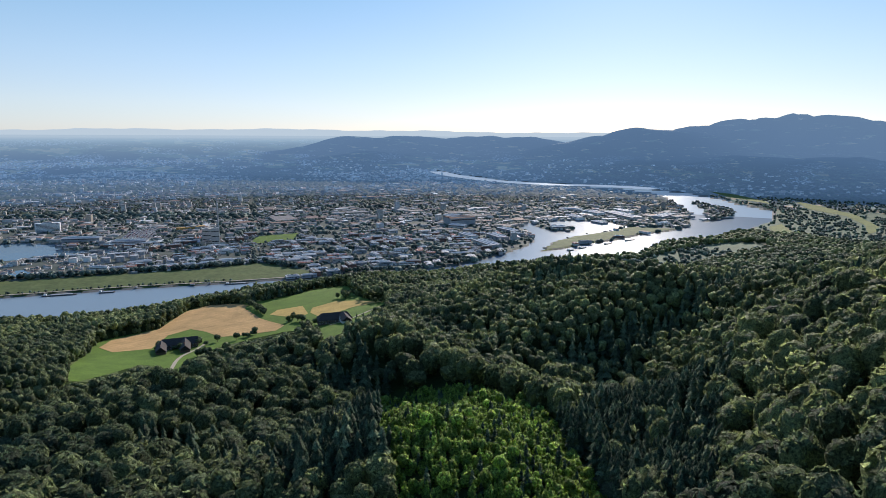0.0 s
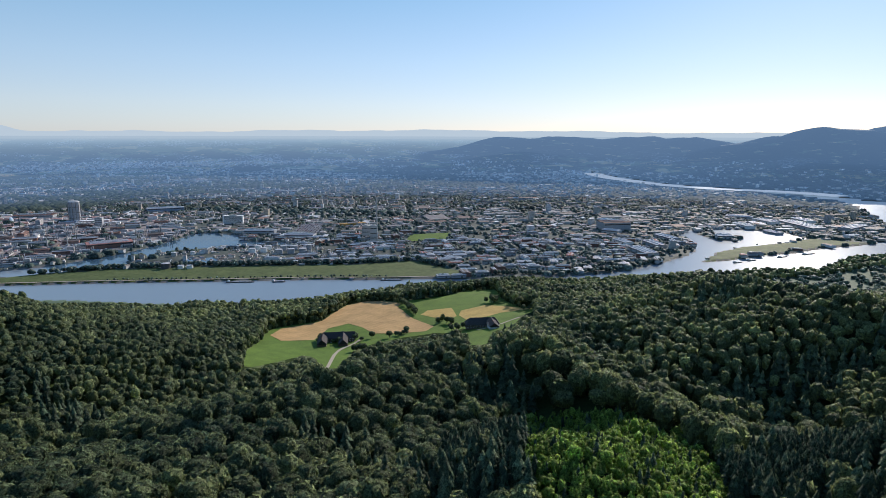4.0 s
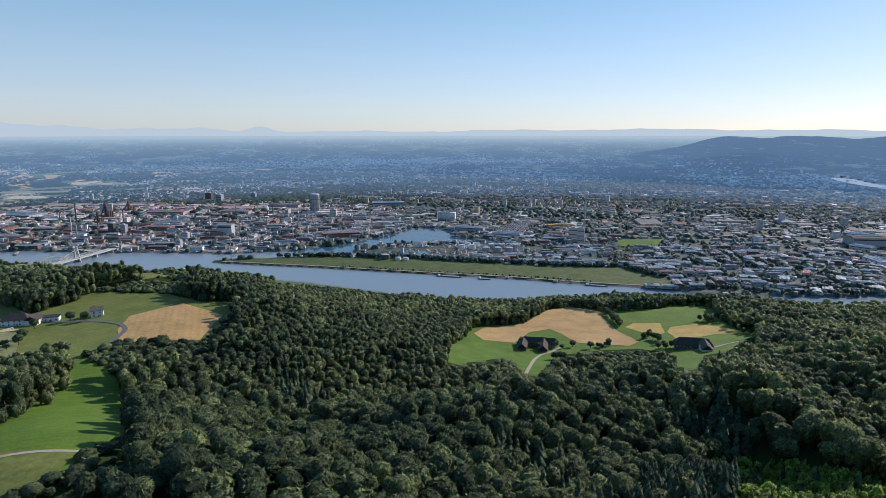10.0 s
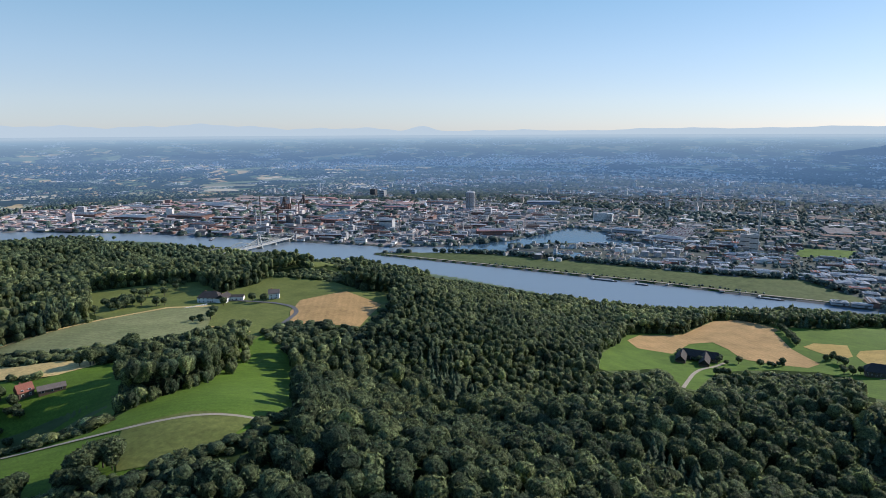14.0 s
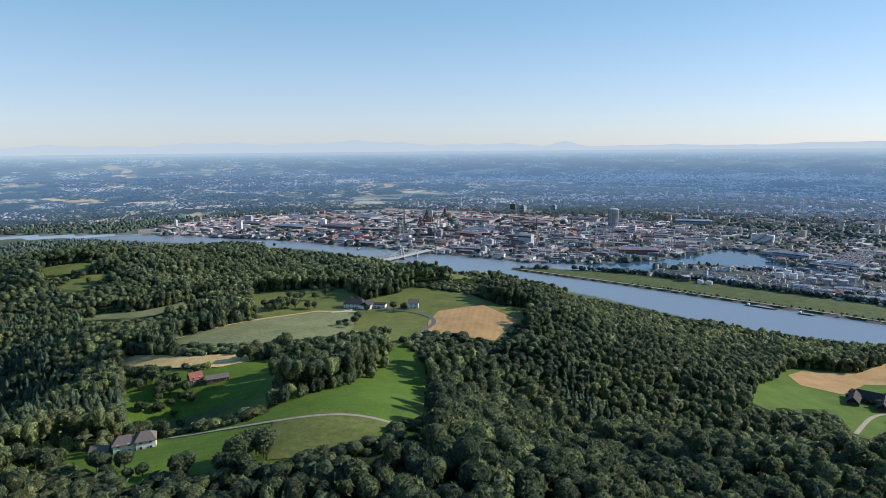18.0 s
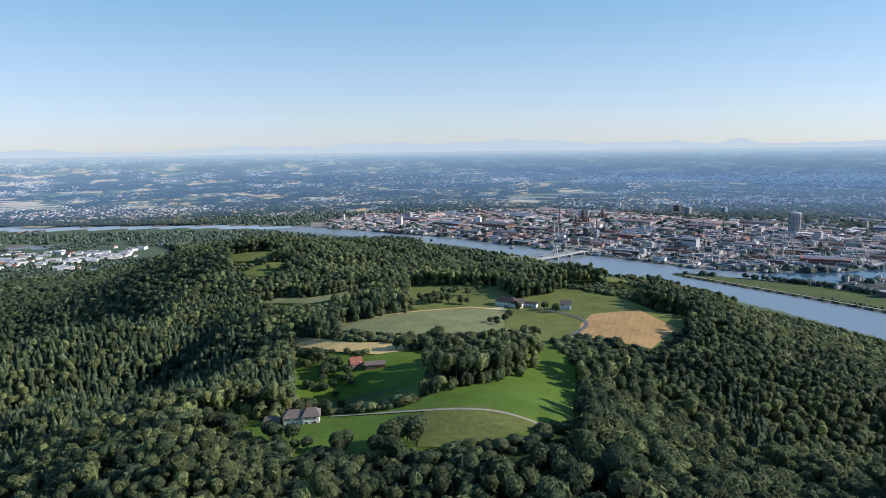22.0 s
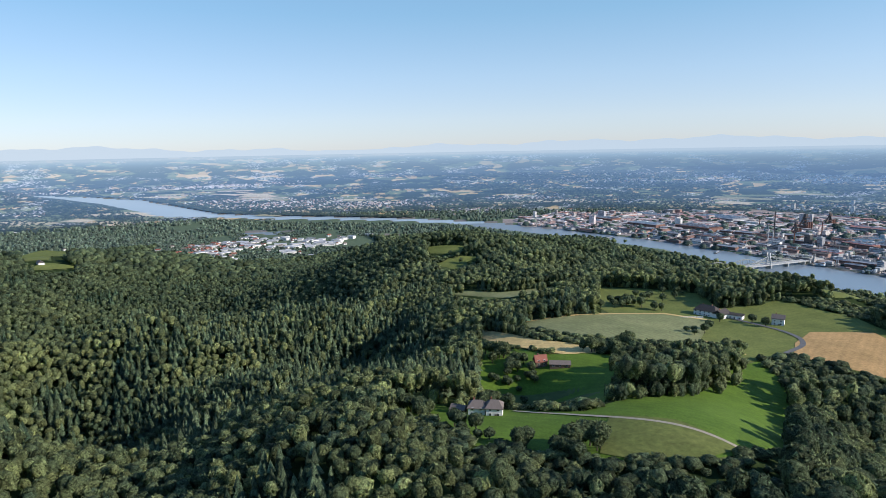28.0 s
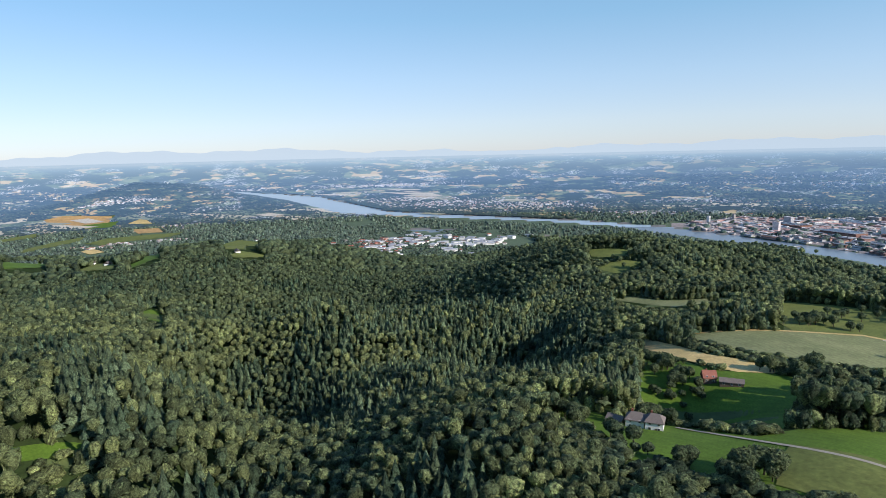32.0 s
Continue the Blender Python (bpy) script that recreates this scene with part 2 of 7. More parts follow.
def far_country():
    """Distant country: grain, pasture, woods and villages patterned by angle from the camera; plan is in kilometres."""
    m, nt, b = material("far country", 1.0)
    plan = attribute(nt, "plan").outputs["Vector"]
    high = nt.nodes.new("ShaderNodeSeparateXYZ")
    nt.links.new(plan, high.inputs[0])
    flat = attribute(nt, "lie").outputs["Vector"]      # bearing and dip from the camera, so patches keep their size in view
    def cells(scale, stops):
        v = nt.nodes.new("ShaderNodeTexVoronoi")
        v.inputs["Scale"].default_value = scale
        nt.links.new(flat, v.inputs["Vector"])
        sep = nt.nodes.new("ShaderNodeSeparateColor")
        nt.links.new(v.outputs["Color"], sep.inputs[0])
        return ramp(nt, sep.outputs[0], stops)
    field = cells(1.0, [(0.0, (0.08, 0.11, 0.06)), (0.3, (0.15, 0.18, 0.09)), (0.5, (0.42, 0.3, 0.14)), (0.68, (0.48, 0.36, 0.18)), (0.8, (0.1, 0.135, 0.07))])
    field.node.color_ramp.interpolation = "CONSTANT"
    wood = ramp(nt, texture(nt, 0.3, 6, flat, 0.66), [(0.47, (0, 0, 0)), (0.49, (1, 1, 1))])
    wooded = ramp(nt, high.outputs[2], [(0.06, (0, 0, 0)), (0.14, (1, 1, 1))])
    glades = ramp(nt, texture(nt, 0.9, 4, flat, 0.6), [(0.54, (1, 1, 1)), (0.6, (0.1,) * 3)])
    wooded = mixed(nt, wooded, glades, 1.0, "MULTIPLY")
    c = mixed(nt, field, (0.025, 0.042, 0.032), mixed(nt, wood, wooded, 1.0, "SCREEN"))
    houses = cells(9, [(0.0, (0, 0, 0)), (0.72, (1, 1, 1))])
    houses.node.color_ramp.interpolation = "CONSTANT"
    town = ramp(nt, texture(nt, 0.28, 5, flat, 0.65), [(0.53, (0, 0, 0)), (0.58, (1, 1, 1))])
    town = mixed(nt, town, ramp(nt, high.outputs[2], [(0.08, (1, 1, 1)), (0.2, (0, 0, 0))]), 1.0, "MULTIPLY")
    c = mixed(nt, c, (0.62, 0.62, 0.64), mixed(nt, mixed(nt, houses, town, 1.0, "MULTIPLY"), (0.75,) * 3, 1.0, "MULTIPLY"))
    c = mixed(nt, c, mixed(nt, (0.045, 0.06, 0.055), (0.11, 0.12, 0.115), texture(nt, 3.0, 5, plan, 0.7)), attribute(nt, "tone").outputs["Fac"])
    # haze by distance, painted into colour and emission
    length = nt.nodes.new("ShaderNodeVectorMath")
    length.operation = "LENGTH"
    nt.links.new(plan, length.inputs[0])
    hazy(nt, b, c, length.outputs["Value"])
    return m


FAR_COUNTRY = far_country()


def water(name, rough, tint):
    m, nt, b = material(name, rough)
    b.inputs["Base Color"].default_value = (*tint, 1)
    b.inputs["IOR"].default_value, b.inputs["Specular IOR Level"].default_value = 1.33, 0.4
    n = texture(nt, 0.05, 6)
    bumped(nt, b, n, 0.2, 0.8)
    return m


WATER = water("river water", 0.2, (0.2, 0.25, 0.29))
HARBOUR_WATER = water("harbour water", 0.1, (0.05, 0.1, 0.15))
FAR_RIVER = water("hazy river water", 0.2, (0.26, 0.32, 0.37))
FAR_WATER = water("glowing upstream water", 0.8, (0.1, 0.12, 0.13))
for m, water_glow in ((FAR_RIVER, (0.07, 0.1, 0.13)), (FAR_WATER, (0.24, 0.31, 0.4))):
    b = m.node_tree.nodes["Principled BSDF"]      # haze and sky reflection painted as a glow on the distant water
    b.inputs["Emission Color"].default_value, b.inputs["Emission Strength"].default_value = (*water_glow, 1), 1.0


# ---- the lie of the land (plan coordinates in metres, z above the river) ----
HILLS_NEAR = [
    (0, 0, 83.4, 80), (110, 140, 93.6, 80), (150, -100, 102.2, 80), (-160, 140, 89.7, 80),
    (40, 210, -149.8, 80), (-220, 20, -43.9, 80), (-220, -50, 116.4, 80), (10, 240, 181.3, 80),
    (-140, 200, -28.4, 80), (150, 200, 52.3, 80), (-230, -130, -42.7, 80), (-210, 200, -62.1, 80),
    (30, 290, 190.0, 80), (-270, 120, 73.7, 80), (100, 280, -181.0, 80), (-180, -240, 66.0, 80),
    (0, -300, 191.1, 1500), (-300, 70, 5.8, 80), (-40, 310, -180.4, 80), (-160, 270, 95.4, 80),
    (-320, 10, -0.3, 80), (170, 280, 93.0, 80), (-370, -100, 32.2, 100), (-90, 390, 85.8, 100),
]
HILLS_MIDDLE = [
    (-340, 250, 7.0, 110), (-290, -310, 69.6, 110), (-220, 370, -26.2, 110), (-440, 80, 21.9, 110),
    (270, 360, 150.4, 110), (100, 460, -23.2, 120), (-460, -150, 85.6, 120), (-420, -260, -81.5, 120),
    (-470, 210, 5.3, 130), (-290, 430, -10.0, 130), (260, 450, -180.7, 130), (-200, -500, 67.3, 130),
    (-20, 560, -4.9, 140), (-430, 360, 52.8, 140), (300, -500, 99.7, 150), (-570, -170, -156.6, 150),
    (180, 570, 185.5, 150), (-600, 50, 68.7, 150), (370, 500, 145.4, 150), (-280, 590, 12.5, 160),
    (-530, -390, -22.9, 160), (-530, 400, 14.7, 160), (-620, 310, -104.0, 170), (700, 0, 108.7, 180),
]
HILLS_OUTER = [
    (-700, 100, -24.3, 900), (260, 670, -166.6, 180), (-650, -310, 283.2, 180), (-540, 560, -69.5, 190),
    (-770, -120, 57.1, 200), (-630, 460, 121.4, 190), (-750, 240, 109.9, 200), (10, 800, 42.8, 200),
    (-800, 70, -94.7, 200), (-140, 820, -56.6, 210), (-570, -630, 55.4, 210), (-400, 750, -2.3, 210),
    (-740, -420, -224.6, 210), (470, 760, 47.1, 220), (-800, 400, 25.9, 220), (190, 880, 135.7, 220),
    (700, 600, 65.4, 230), (-880, -290, -85.8, 230), (-60, 930, -67.8, 230), (-960, 220, -44.4, 240),
    (-360, 930, 59.7, 250), (-570, -820, 26.3, 250), (-1080, -50, 170.7, 270), (-870, -680, 109.9, 280),
]
HILLS_FAR = [
    (-600, 950, -9.6, 280), (800, -800, 82.2, 280), (-180, 1120, 158.8, 280), (-380, 1090, -62.8, 290),
    (590, 1040, -66.5, 300), (250, 1170, -61.1, 300), (-1250, 60, -81.5, 310), (-1220, 280, 42.9, 310),
    (-1270, -270, 116.0, 320), (-650, 1210, 45.1, 340), (-430, 1320, -110.6, 340), (-1240, -640, -314.3, 340),
    (1100, 900, 60.2, 340), (-180, 1470, -53.0, 340), (-1140, -970, 233.2, 340), (-840, -1240, -291.9, 340),
    (-960, 1160, -74.0, 340), (300, -1500, 88.5, 340), (1500, -500, 79.4, 340), (120, 1650, 2.7, 340),
    (-1500, -800, 165.7, 340), (-800, -1500, 248.7, 340), (-1170, -1240, -9.0, 340), (900, 1600, -18.6, 340),
]
HILLS_RIM = [
    (470, 1840, -43.3, 340), (1500, 1200, -33.8, 340), (-1680, 940, -53.8, 340), (-1580, -1230, -66.6, 340),
    (-2000, 400, -9.9, 340), (-1950, -700, -98.8, 340), (1200, 1700, -12.9, 340), (800, 2120, -8.9, 340),
    (-2170, 790, -13.3, 340), (-2030, -1130, 40.0, 340), (0, -2400, 101.5, 340), (-2400, -100, -30.2, 340),
    (1500, -2000, 84.3, 340), (-1890, -1640, -61.1, 340), (-2550, 580, -20.5, 340), (-2560, -680, 5.5, 340),
    (-1500, -2200, 9.5, 340), (1220, 2430, -18.7, 340), (-2650, -1100, -24.5, 340), (-3050, 100, -15.5, 340),
    (1530, 2770, -6.0, 340), (-3300, -900, -11.9, 340), (-2700, -2200, -11.3, 340), (-3500, -2000, -4.9, 340),
]
# shaded hollows and banks of the woods, shaped to fit the camera's view
HOLLOWS = [
    (-430, -350, -42, 48), (-500, -375, -40, 46), (-570, -400, -30, 42), (-575, -115, -32, 42), (-495, -80, -30, 38), (-645, -140, -20, 42),
    (-392, 42, -15, 27), (-412, 18, -8, 25), (-96, 472, 5, 42), (-40, 478, 5, 42), (-110, 352, -5, 40),
    (-705, -475, -30, 52), (-736, -425, -32, 52), (-765, -370, -34, 54), (-792, -309, -34, 54), (-817, -233, -26, 52), (-590, -420, 12, 60), (-640, -375, 15, 60), (-680, -320, 15, 60), (-705, -255, 13, 60), (-725, -190, 8, 50), (-330, -330, 10, 50), (-700, 860, 15, 85), (-725, 415, 7, 34), (-835, 440, -24, 48), (-735, 535, -17, 45), (-1260, 310, 30, 80), (-1200, 220, 12, 70), (22, 930, -11, 110), (115, 880, -11, 110), (150, 430, -16, 40), (190, 470, -14, 40), (110, 500, 10, 40),
]
FAR_HILLS = [
    (-2450, 8450, 10, 650), (-2000, 8750, 74, 650), (-1500, 8900, 105, 650), (-1000, 8950, 143, 650),
    (-450, 9000, 100, 650), (300, 9000, 172, 650), (1300, 8900, 235, 650), (1400, 7900, 29, 650),
    (1550, 7350, 119, 650), (2200, 7200, 167, 650), (2650, 7550, 210, 650), (3500, 8300, 270, 650),
    (4650, 8850, 461, 900), (5150, 8550, 29, 900), (5700, 8200, 21, 900), (6150, 7900, 402, 900),
    (-950, 6950, 72, 650), (-500, 7000, 106, 650), (-50, 7000, -2, 650), (1450, 5800, 47, 650),
    (2250, 5550, 121, 650), (3050, 5750, -2, 650), (3550, 5450, 177, 650), (-4350, -3900, 170, 420),
    (-3900, -3900, 60, 420), (-7500, -200, 45, 1500), (-7000, 1500, 40, 1400),
]
NEAR_BANK = [
    (-5900, -5000), (-5342, -4045), (-4849, -3218), (-4669, -2885), (-4261, -2443), (-3847, -2037), (-3712, -1567),
    (-3592, -1147), (-3541, -837), (-3386, -428), (-3249, -116), (-3052, 100), (-2758, 382), (-2547, 585), (-2360, 726),
    (-2172, 790), (-1911, 850), (-1682, 938), (-1543, 1005), (-1177, 1130), (-960, 1180), (-800, 1190), (-650, 1230),
    (-428, 1340), (-176, 1490), (-36, 1590), (119, 1690), (466, 1880), (625, 1939), (801, 2162), (1021, 2260),
    (1217, 2481), (1526, 2820), (1702, 3156), (1668, 3437), (1682, 3787), (1654, 4104), (1521, 4350), (1280, 4720),
    (736, 5010), (504, 5250), (140, 6050), (-20, 6600),
]
CITY_BANK = [
    (-90, 6600), (60, 6000), (440, 5130), (700, 4880), (1250, 4560), (1440, 4141), (1327, 3453), (1250, 3141), (1158, 2842),
    (1066, 2636), (964, 2506), (780, 2385), (642, 2244), (529, 2171), (416, 2071), (321, 2008), (305, 2125), (227, 2012),
    (129, 1870), (42, 1776), (-116, 1685), (-249, 1609), (-418, 1590), (-544, 1544), (-769, 1483), (-1024, 1390),
    (-1279, 1305), (-1490, 1218), (-1640, 1168), (-1700, 1290), (-1825, 1225), (-2018, 1108), (-2291, 955), (-2512, 825),
    (-2763, 636), (-3003, 418), (-3312, 100), (-3549, -354), (-3700, -870), (-3790, -1210), (-3967, -1673), (-4655, -2308),
    (-5281, -2903), (-5694, -3641), (-6210, -4696), (-6400, -5300),
]
UPSTREAM = [(1600, 3437), (1480, 4350), (1260, 4640), (715, 4940), (470, 5190), (100, 6020), (-55, 6600)]
EAST_HARBOUR = [(321, 2008), (403, 2206), (505, 2328), (679, 2460), (790, 2591), (729, 2738), (549, 2776), (445, 2724),
                (388, 2760), (323, 2544), (332, 2404), (336, 2253), (305, 2125)]
WEST_HARBOUR = [(-1700, 1290), (-1571, 1440), (-1500, 1660), (-1505, 1940), (-1540, 2115), (-1320, 2105), (-1262, 1981),
                (-1039, 2023), (-1003, 1976), (-1195, 1877), (-1368, 1763), (-1397, 1549), (-1207, 1615), (-1163, 1588),
                (-1376, 1470), (-1480, 1370), (-1640, 1215), (-1640, 1168)]
ISLAND = [(1183, 2763), (1374, 2913), (1461, 3076), (1522, 3296), (1457, 3330), (1518, 3700), (1420, 3515), (1332, 3094)]
LAKES = [[(-2950, -1150), (-2900, -900), (-3000, -880), (-3060, -1120)], [(-2720, -420), (-2680, -250), (-2760, -230), (-2790, -400)]]
PIER = [(400, 2560), (445, 2455), (530, 2460), (545, 2540), (470, 2600), (440, 2740), (385, 2770)]
RIVER = CITY_BANK + NEAR_BANK
HILL_SIDE = NEAR_BANK + [(-20, 9000), (14000, 20000), (14000, -14000), (-8000, -14000)]


def inside(poly, x, y):
    """Which of the points lie in the polygon."""
    hit = np.zeros(np.shape(x), bool)
    for (x0, y0), (x1, y1) in zip(poly, poly[1:] + poly[:1]):
        if y0 != y1:
            hit ^= ((y0 > y) != (y1 > y)) & (x < (x1 - x0) * (y - y0) / (y1 - y0) + x0)
    return hit


def wet(x, y):
    w = inside(RIVER, x, y) & ~inside(ISLAND, x, y)
    for poly in (EAST_HARBOUR, WEST_HARBOUR, *LAKES):
        w |= inside(poly, x, y)
    return w & ~inside(PIER, x, y)


def hills(x, y):
    z = np.full(np.shape(x), 4.0)
    for cx, cy, h, s in HILLS_NEAR + HILLS_MIDDLE + HILLS_OUTER + HILLS_FAR + HILLS_RIM + HOLLOWS:
        z = z + h * np.exp(-((x - cx) ** 2 + (y - cy) ** 2) / (2 * s * s))
    return np.maximum(z, 3.5)


def relief(x, y):
    """Gullies and swells of the woods, fading out towards the fields."""
    calm = np.ones(np.shape(x))
    for poly in OPEN:
        cx, cy = sum(p[0] for p in poly) / len(poly), sum(p[1] for p in poly) / len(poly)
        size = max(math.hypot(p[0] - cx, p[1] - cy) for p in poly)
        calm = np.minimum(calm, np.clip((np.hypot(x - cx, y - cy) - size) / 90, 0, 1))
    s = 0.6 * np.sin(x / 43 + 1.4 * np.sin(y / 61)) * np.sin(y / 52 + 1.1 * np.sin(x / 75)) + 0.4 * np.sin((x + y) / 29 + np.sin(x / 33))
    swell = np.sin(x / 83 + 1.2 * np.sin(y / 97)) * np.sin(y / 74 + np.sin(x / 88)) * 15 * np.clip((np.hypot(x, y) - 180) / 150, 0, 1) * np.clip((950 - np.hypot(x, y)) / 200, 0, 1)
    return calm * swell * np.where(x < -150, 1.0, 0.6) + 9.0 * calm * s * np.clip((np.hypot(x, y) - 120) / 200, 0, 1)


def land(x, y):
    """Height of the ground above the river."""
    x, y = np.asarray(x, float), np.asarray(y, float)
    far = np.full(np.shape(x), 4.0)
    for cx, cy, h, s in FAR_HILLS:
        far = far + h * np.exp(-((x - cx) ** 2 + (y - cy) ** 2) / (2 * s * s))
    rough = np.sin(x / 310 + 1.3 * np.sin(y / 420)) * np.sin(y / 350 + np.sin(x / 290)) + 0.5 * np.sin((x - y) / 170 + np.sin(y / 130)) + 0.3 * np.sin(x / 71 + np.sin(y / 83)) * np.sin(y / 77)
    # the valley that the river has cut through the far hills
    near = np.full(np.shape(x), 1e9)
    for (x0, y0), (x1, y1) in zip(UPSTREAM, UPSTREAM[1:]):
        f = np.clip(((x - x0) * (x1 - x0) + (y - y0) * (y1 - y0)) / ((x1 - x0) ** 2 + (y1 - y0) ** 2), 0, 1)
        near = np.minimum(near, np.hypot(x - x0 - f * (x1 - x0), y - y0 - f * (y1 - y0)))
    far = 4 + (far - 4) * (1 + 0.09 * rough) * np.clip((near - 160) / 700, 0, 1)
    hill = hills(x, y)
    hill = hill + relief(x, y) * np.clip((hill - 20) / 60, 0, 1)
    z = np.where(inside(HILL_SIDE, x, y), hill, 4.0) + far - 4.0
    return np.where(wet(x, y), -5.0, z)


NEAR_RANGE, FAR_RANGE = 3000.0, 1850.0


def fold(x, y, z):
    """The far country is drawn in along sight lines to within five kilometres, to fit the camera's view."""
    d = np.maximum(np.hypot(x, y), 1.0)
    k = np.where(d > NEAR_RANGE, (NEAR_RANGE + FAR_RANGE * (1 - np.exp(-(d - NEAR_RANGE) / FAR_RANGE))) / d, 1.0)
    return x * k, y * k, 400 - (400 - z) * k


def mesh_of(name, verts, faces, materials, slots=None, smooth=False, tone=None, plan=None, lie=None, away=None):
    """A mesh from arrays; faces all have the same number of corners."""
    me = bpy.data.meshes.new(name)
    verts, faces = np.asarray(verts, np.float32), np.asarray(faces, np.int32)
    nf, k = faces.shape
    me.vertices.add(len(verts))
    me.vertices.foreach_set("co", verts.ravel())
    me.loops.add(nf * k)
    me.loops.foreach_set("vertex_index", faces.ravel())
    me.polygons.add(nf)
    me.polygons.foreach_set("loop_start", np.arange(0, nf * k, k, dtype=np.int32))
    for m in materials:
        me.materials.append(m)
    if slots is not None:
        me.polygons.foreach_set("material_index", np.asarray(slots, np.int32))
    me.polygons.foreach_set("use_smooth", np.full(nf, smooth))
    if tone is not None:
        me.attributes.new("tone", "FLOAT", "POINT").data.foreach_set("value", np.asarray(tone, np.float32))
    if lie is not None:
        me.attributes.new("lie", "FLOAT_VECTOR", "POINT").data.foreach_set("vector", np.asarray(lie, np.float32).ravel())
    if away is not None:
        me.attributes.new("away", "FLOAT", "POINT").data.foreach_set("value", np.asarray(away, np.float32))
    if plan is not None:
        me.attributes.new("plan", "FLOAT_VECTOR", "POINT").data.foreach_set("vector", np.asarray(plan, np.float32).ravel())
    me.update(calc_edges=True)
    return me


def polar_sheet(rings, bearings):
    a, r = np.meshgrid(np.radians(bearings), rings)
    x, y = -np.sin(a) * r, np.cos(a) * r
    nr, na = x.shape
    i = (np.arange(nr - 1)[:, None] * na + np.arange(na)[None]).ravel()
    j = (np.arange(nr - 1)[:, None] * na + (np.arange(na) + 1)[None] % na).ravel()
    return x.ravel(), y.ravel(), np.stack([i, i + na, j + na, j], 1)[:, ::-1]


BEARINGS = np.concatenate([np.arange(-52, 152, 0.48), np.arange(152, 308, 4.0)])
RINGS = np.concatenate([30 * 1.045 ** np.arange(0, 80), np.arange(1030, 3000, 14.0), 3010 * 1.026 ** np.arange(0, 120)])


# ---- open land: fields and meadows of the hill (plan polygons) ----
PLATEAU = [(-593, 36), (-610, 91), (-629, 142), (-676, 136), (-817, 170), (-796, 212), (-743, 274), (-674, 270), (-680, 318), (-697, 342), (-623, 389), (-567, 391), (-546, 418), (-489, 365), (-445, 305), (-471, 289), (-497, 261), (-475, 213), (-510, 215), (-513, 135), (-525, 78)]
PALE = [(-593, 36), (-610, 91), (-642, 202), (-619, 241), (-520, 193), (-513, 135), (-525, 78)]
TAN = [(-537, 283), (-575, 316), (-574, 374), (-502, 369), (-453, 308), (-474, 285), (-497, 262)]
STRIP = [(-609, 6), (-561, 29), (-515, 54), (-494, 91), (-488, 101), (-472, 96), (-468, 72), (-473, 60), (-492, 40), (-529, 5)]
LOWER = [(-337, -58), (-355, -25), (-336, -9), (-344, 17), (-317, 59), (-345, 92), (-436, 172), (-482, 227), (-435, 224), (-360, 194), (-296, 158), (-259, 120), (-252, 105), (-254, 65), (-263, 33), (-270, 13), (-270, 0), (-307, -20)]
MOWN = [(-261, 56), (-287, 63), (-303, 70), (-291, 99), (-263, 120), (-247, 93), (-253, 70)]
BARN_MEADOW = [(-528, 5), (-488, 39), (-469, 60), (-471, 96), (-466, 132), (-443, 123), (-419, 104), (-354, 81), (-331, 71), (-338, 49), (-348, 22), (-369, 3)]
TOP_MEADOW = [(-1114, -86), (-1113, -58), (-1110, -31), (-1094, -11), (-1065, -23), (-1052, -42), (-1066, -75)]
TOP_MEADOW_LOW = [(-996, -62), (-1022, -43), (-1036, -30), (-1032, 11), (-1003, -8), (-969, -29)]
WOOD_STRIP = [(-847, -47), (-845, -8), (-820, 34), (-820, 53), (-840, 105), (-837, 128), (-818, 117), (-787, 65), (-771, 46), (-804, 3)]
BRIDGE_KNOLL = [(-749, 374), (-751, 431), (-699, 459), (-691, 405)]
RIGHT_FARM = [(-344, 524), (-383, 600), (-444, 753), (-441, 783), (-395, 826), (-410, 957), (-386, 989), (-324, 958), (-289, 970), (-247, 1007), (-232, 1040), (-221, 1067), (-187, 1074), (-166, 1058), (-144, 961), (-108, 893), (-79, 869), (-79, 844), (-101, 812), (-89, 801), (-98, 746), (-119, 724), (-109, 644), (-139, 669), (-156, 740), (-200, 753), (-238, 732), (-264, 700), (-277, 668), (-272, 635), (-258, 575), (-270, 569), (-311, 618), (-322, 617), (-328, 569), (-333, 530)]
WHEAT_FIELD = [(-424, 723), (-433, 769), (-394, 822), (-407, 950), (-386, 989), (-319, 951), (-307, 938), (-306, 917), (-258, 842), (-211, 792), (-215, 765), (-257, 755), (-285, 754), (-314, 786), (-345, 808), (-363, 778), (-351, 707), (-390, 691)]
GOLD = [[(-251, 862), (-247, 889), (-212, 903), (-192, 849), (-198, 830), (-225, 844)], [(-190, 854), (-193, 883), (-162, 915), (-128, 902), (-84, 868), (-128, 856), (-143, 836), (-171, 821)]]
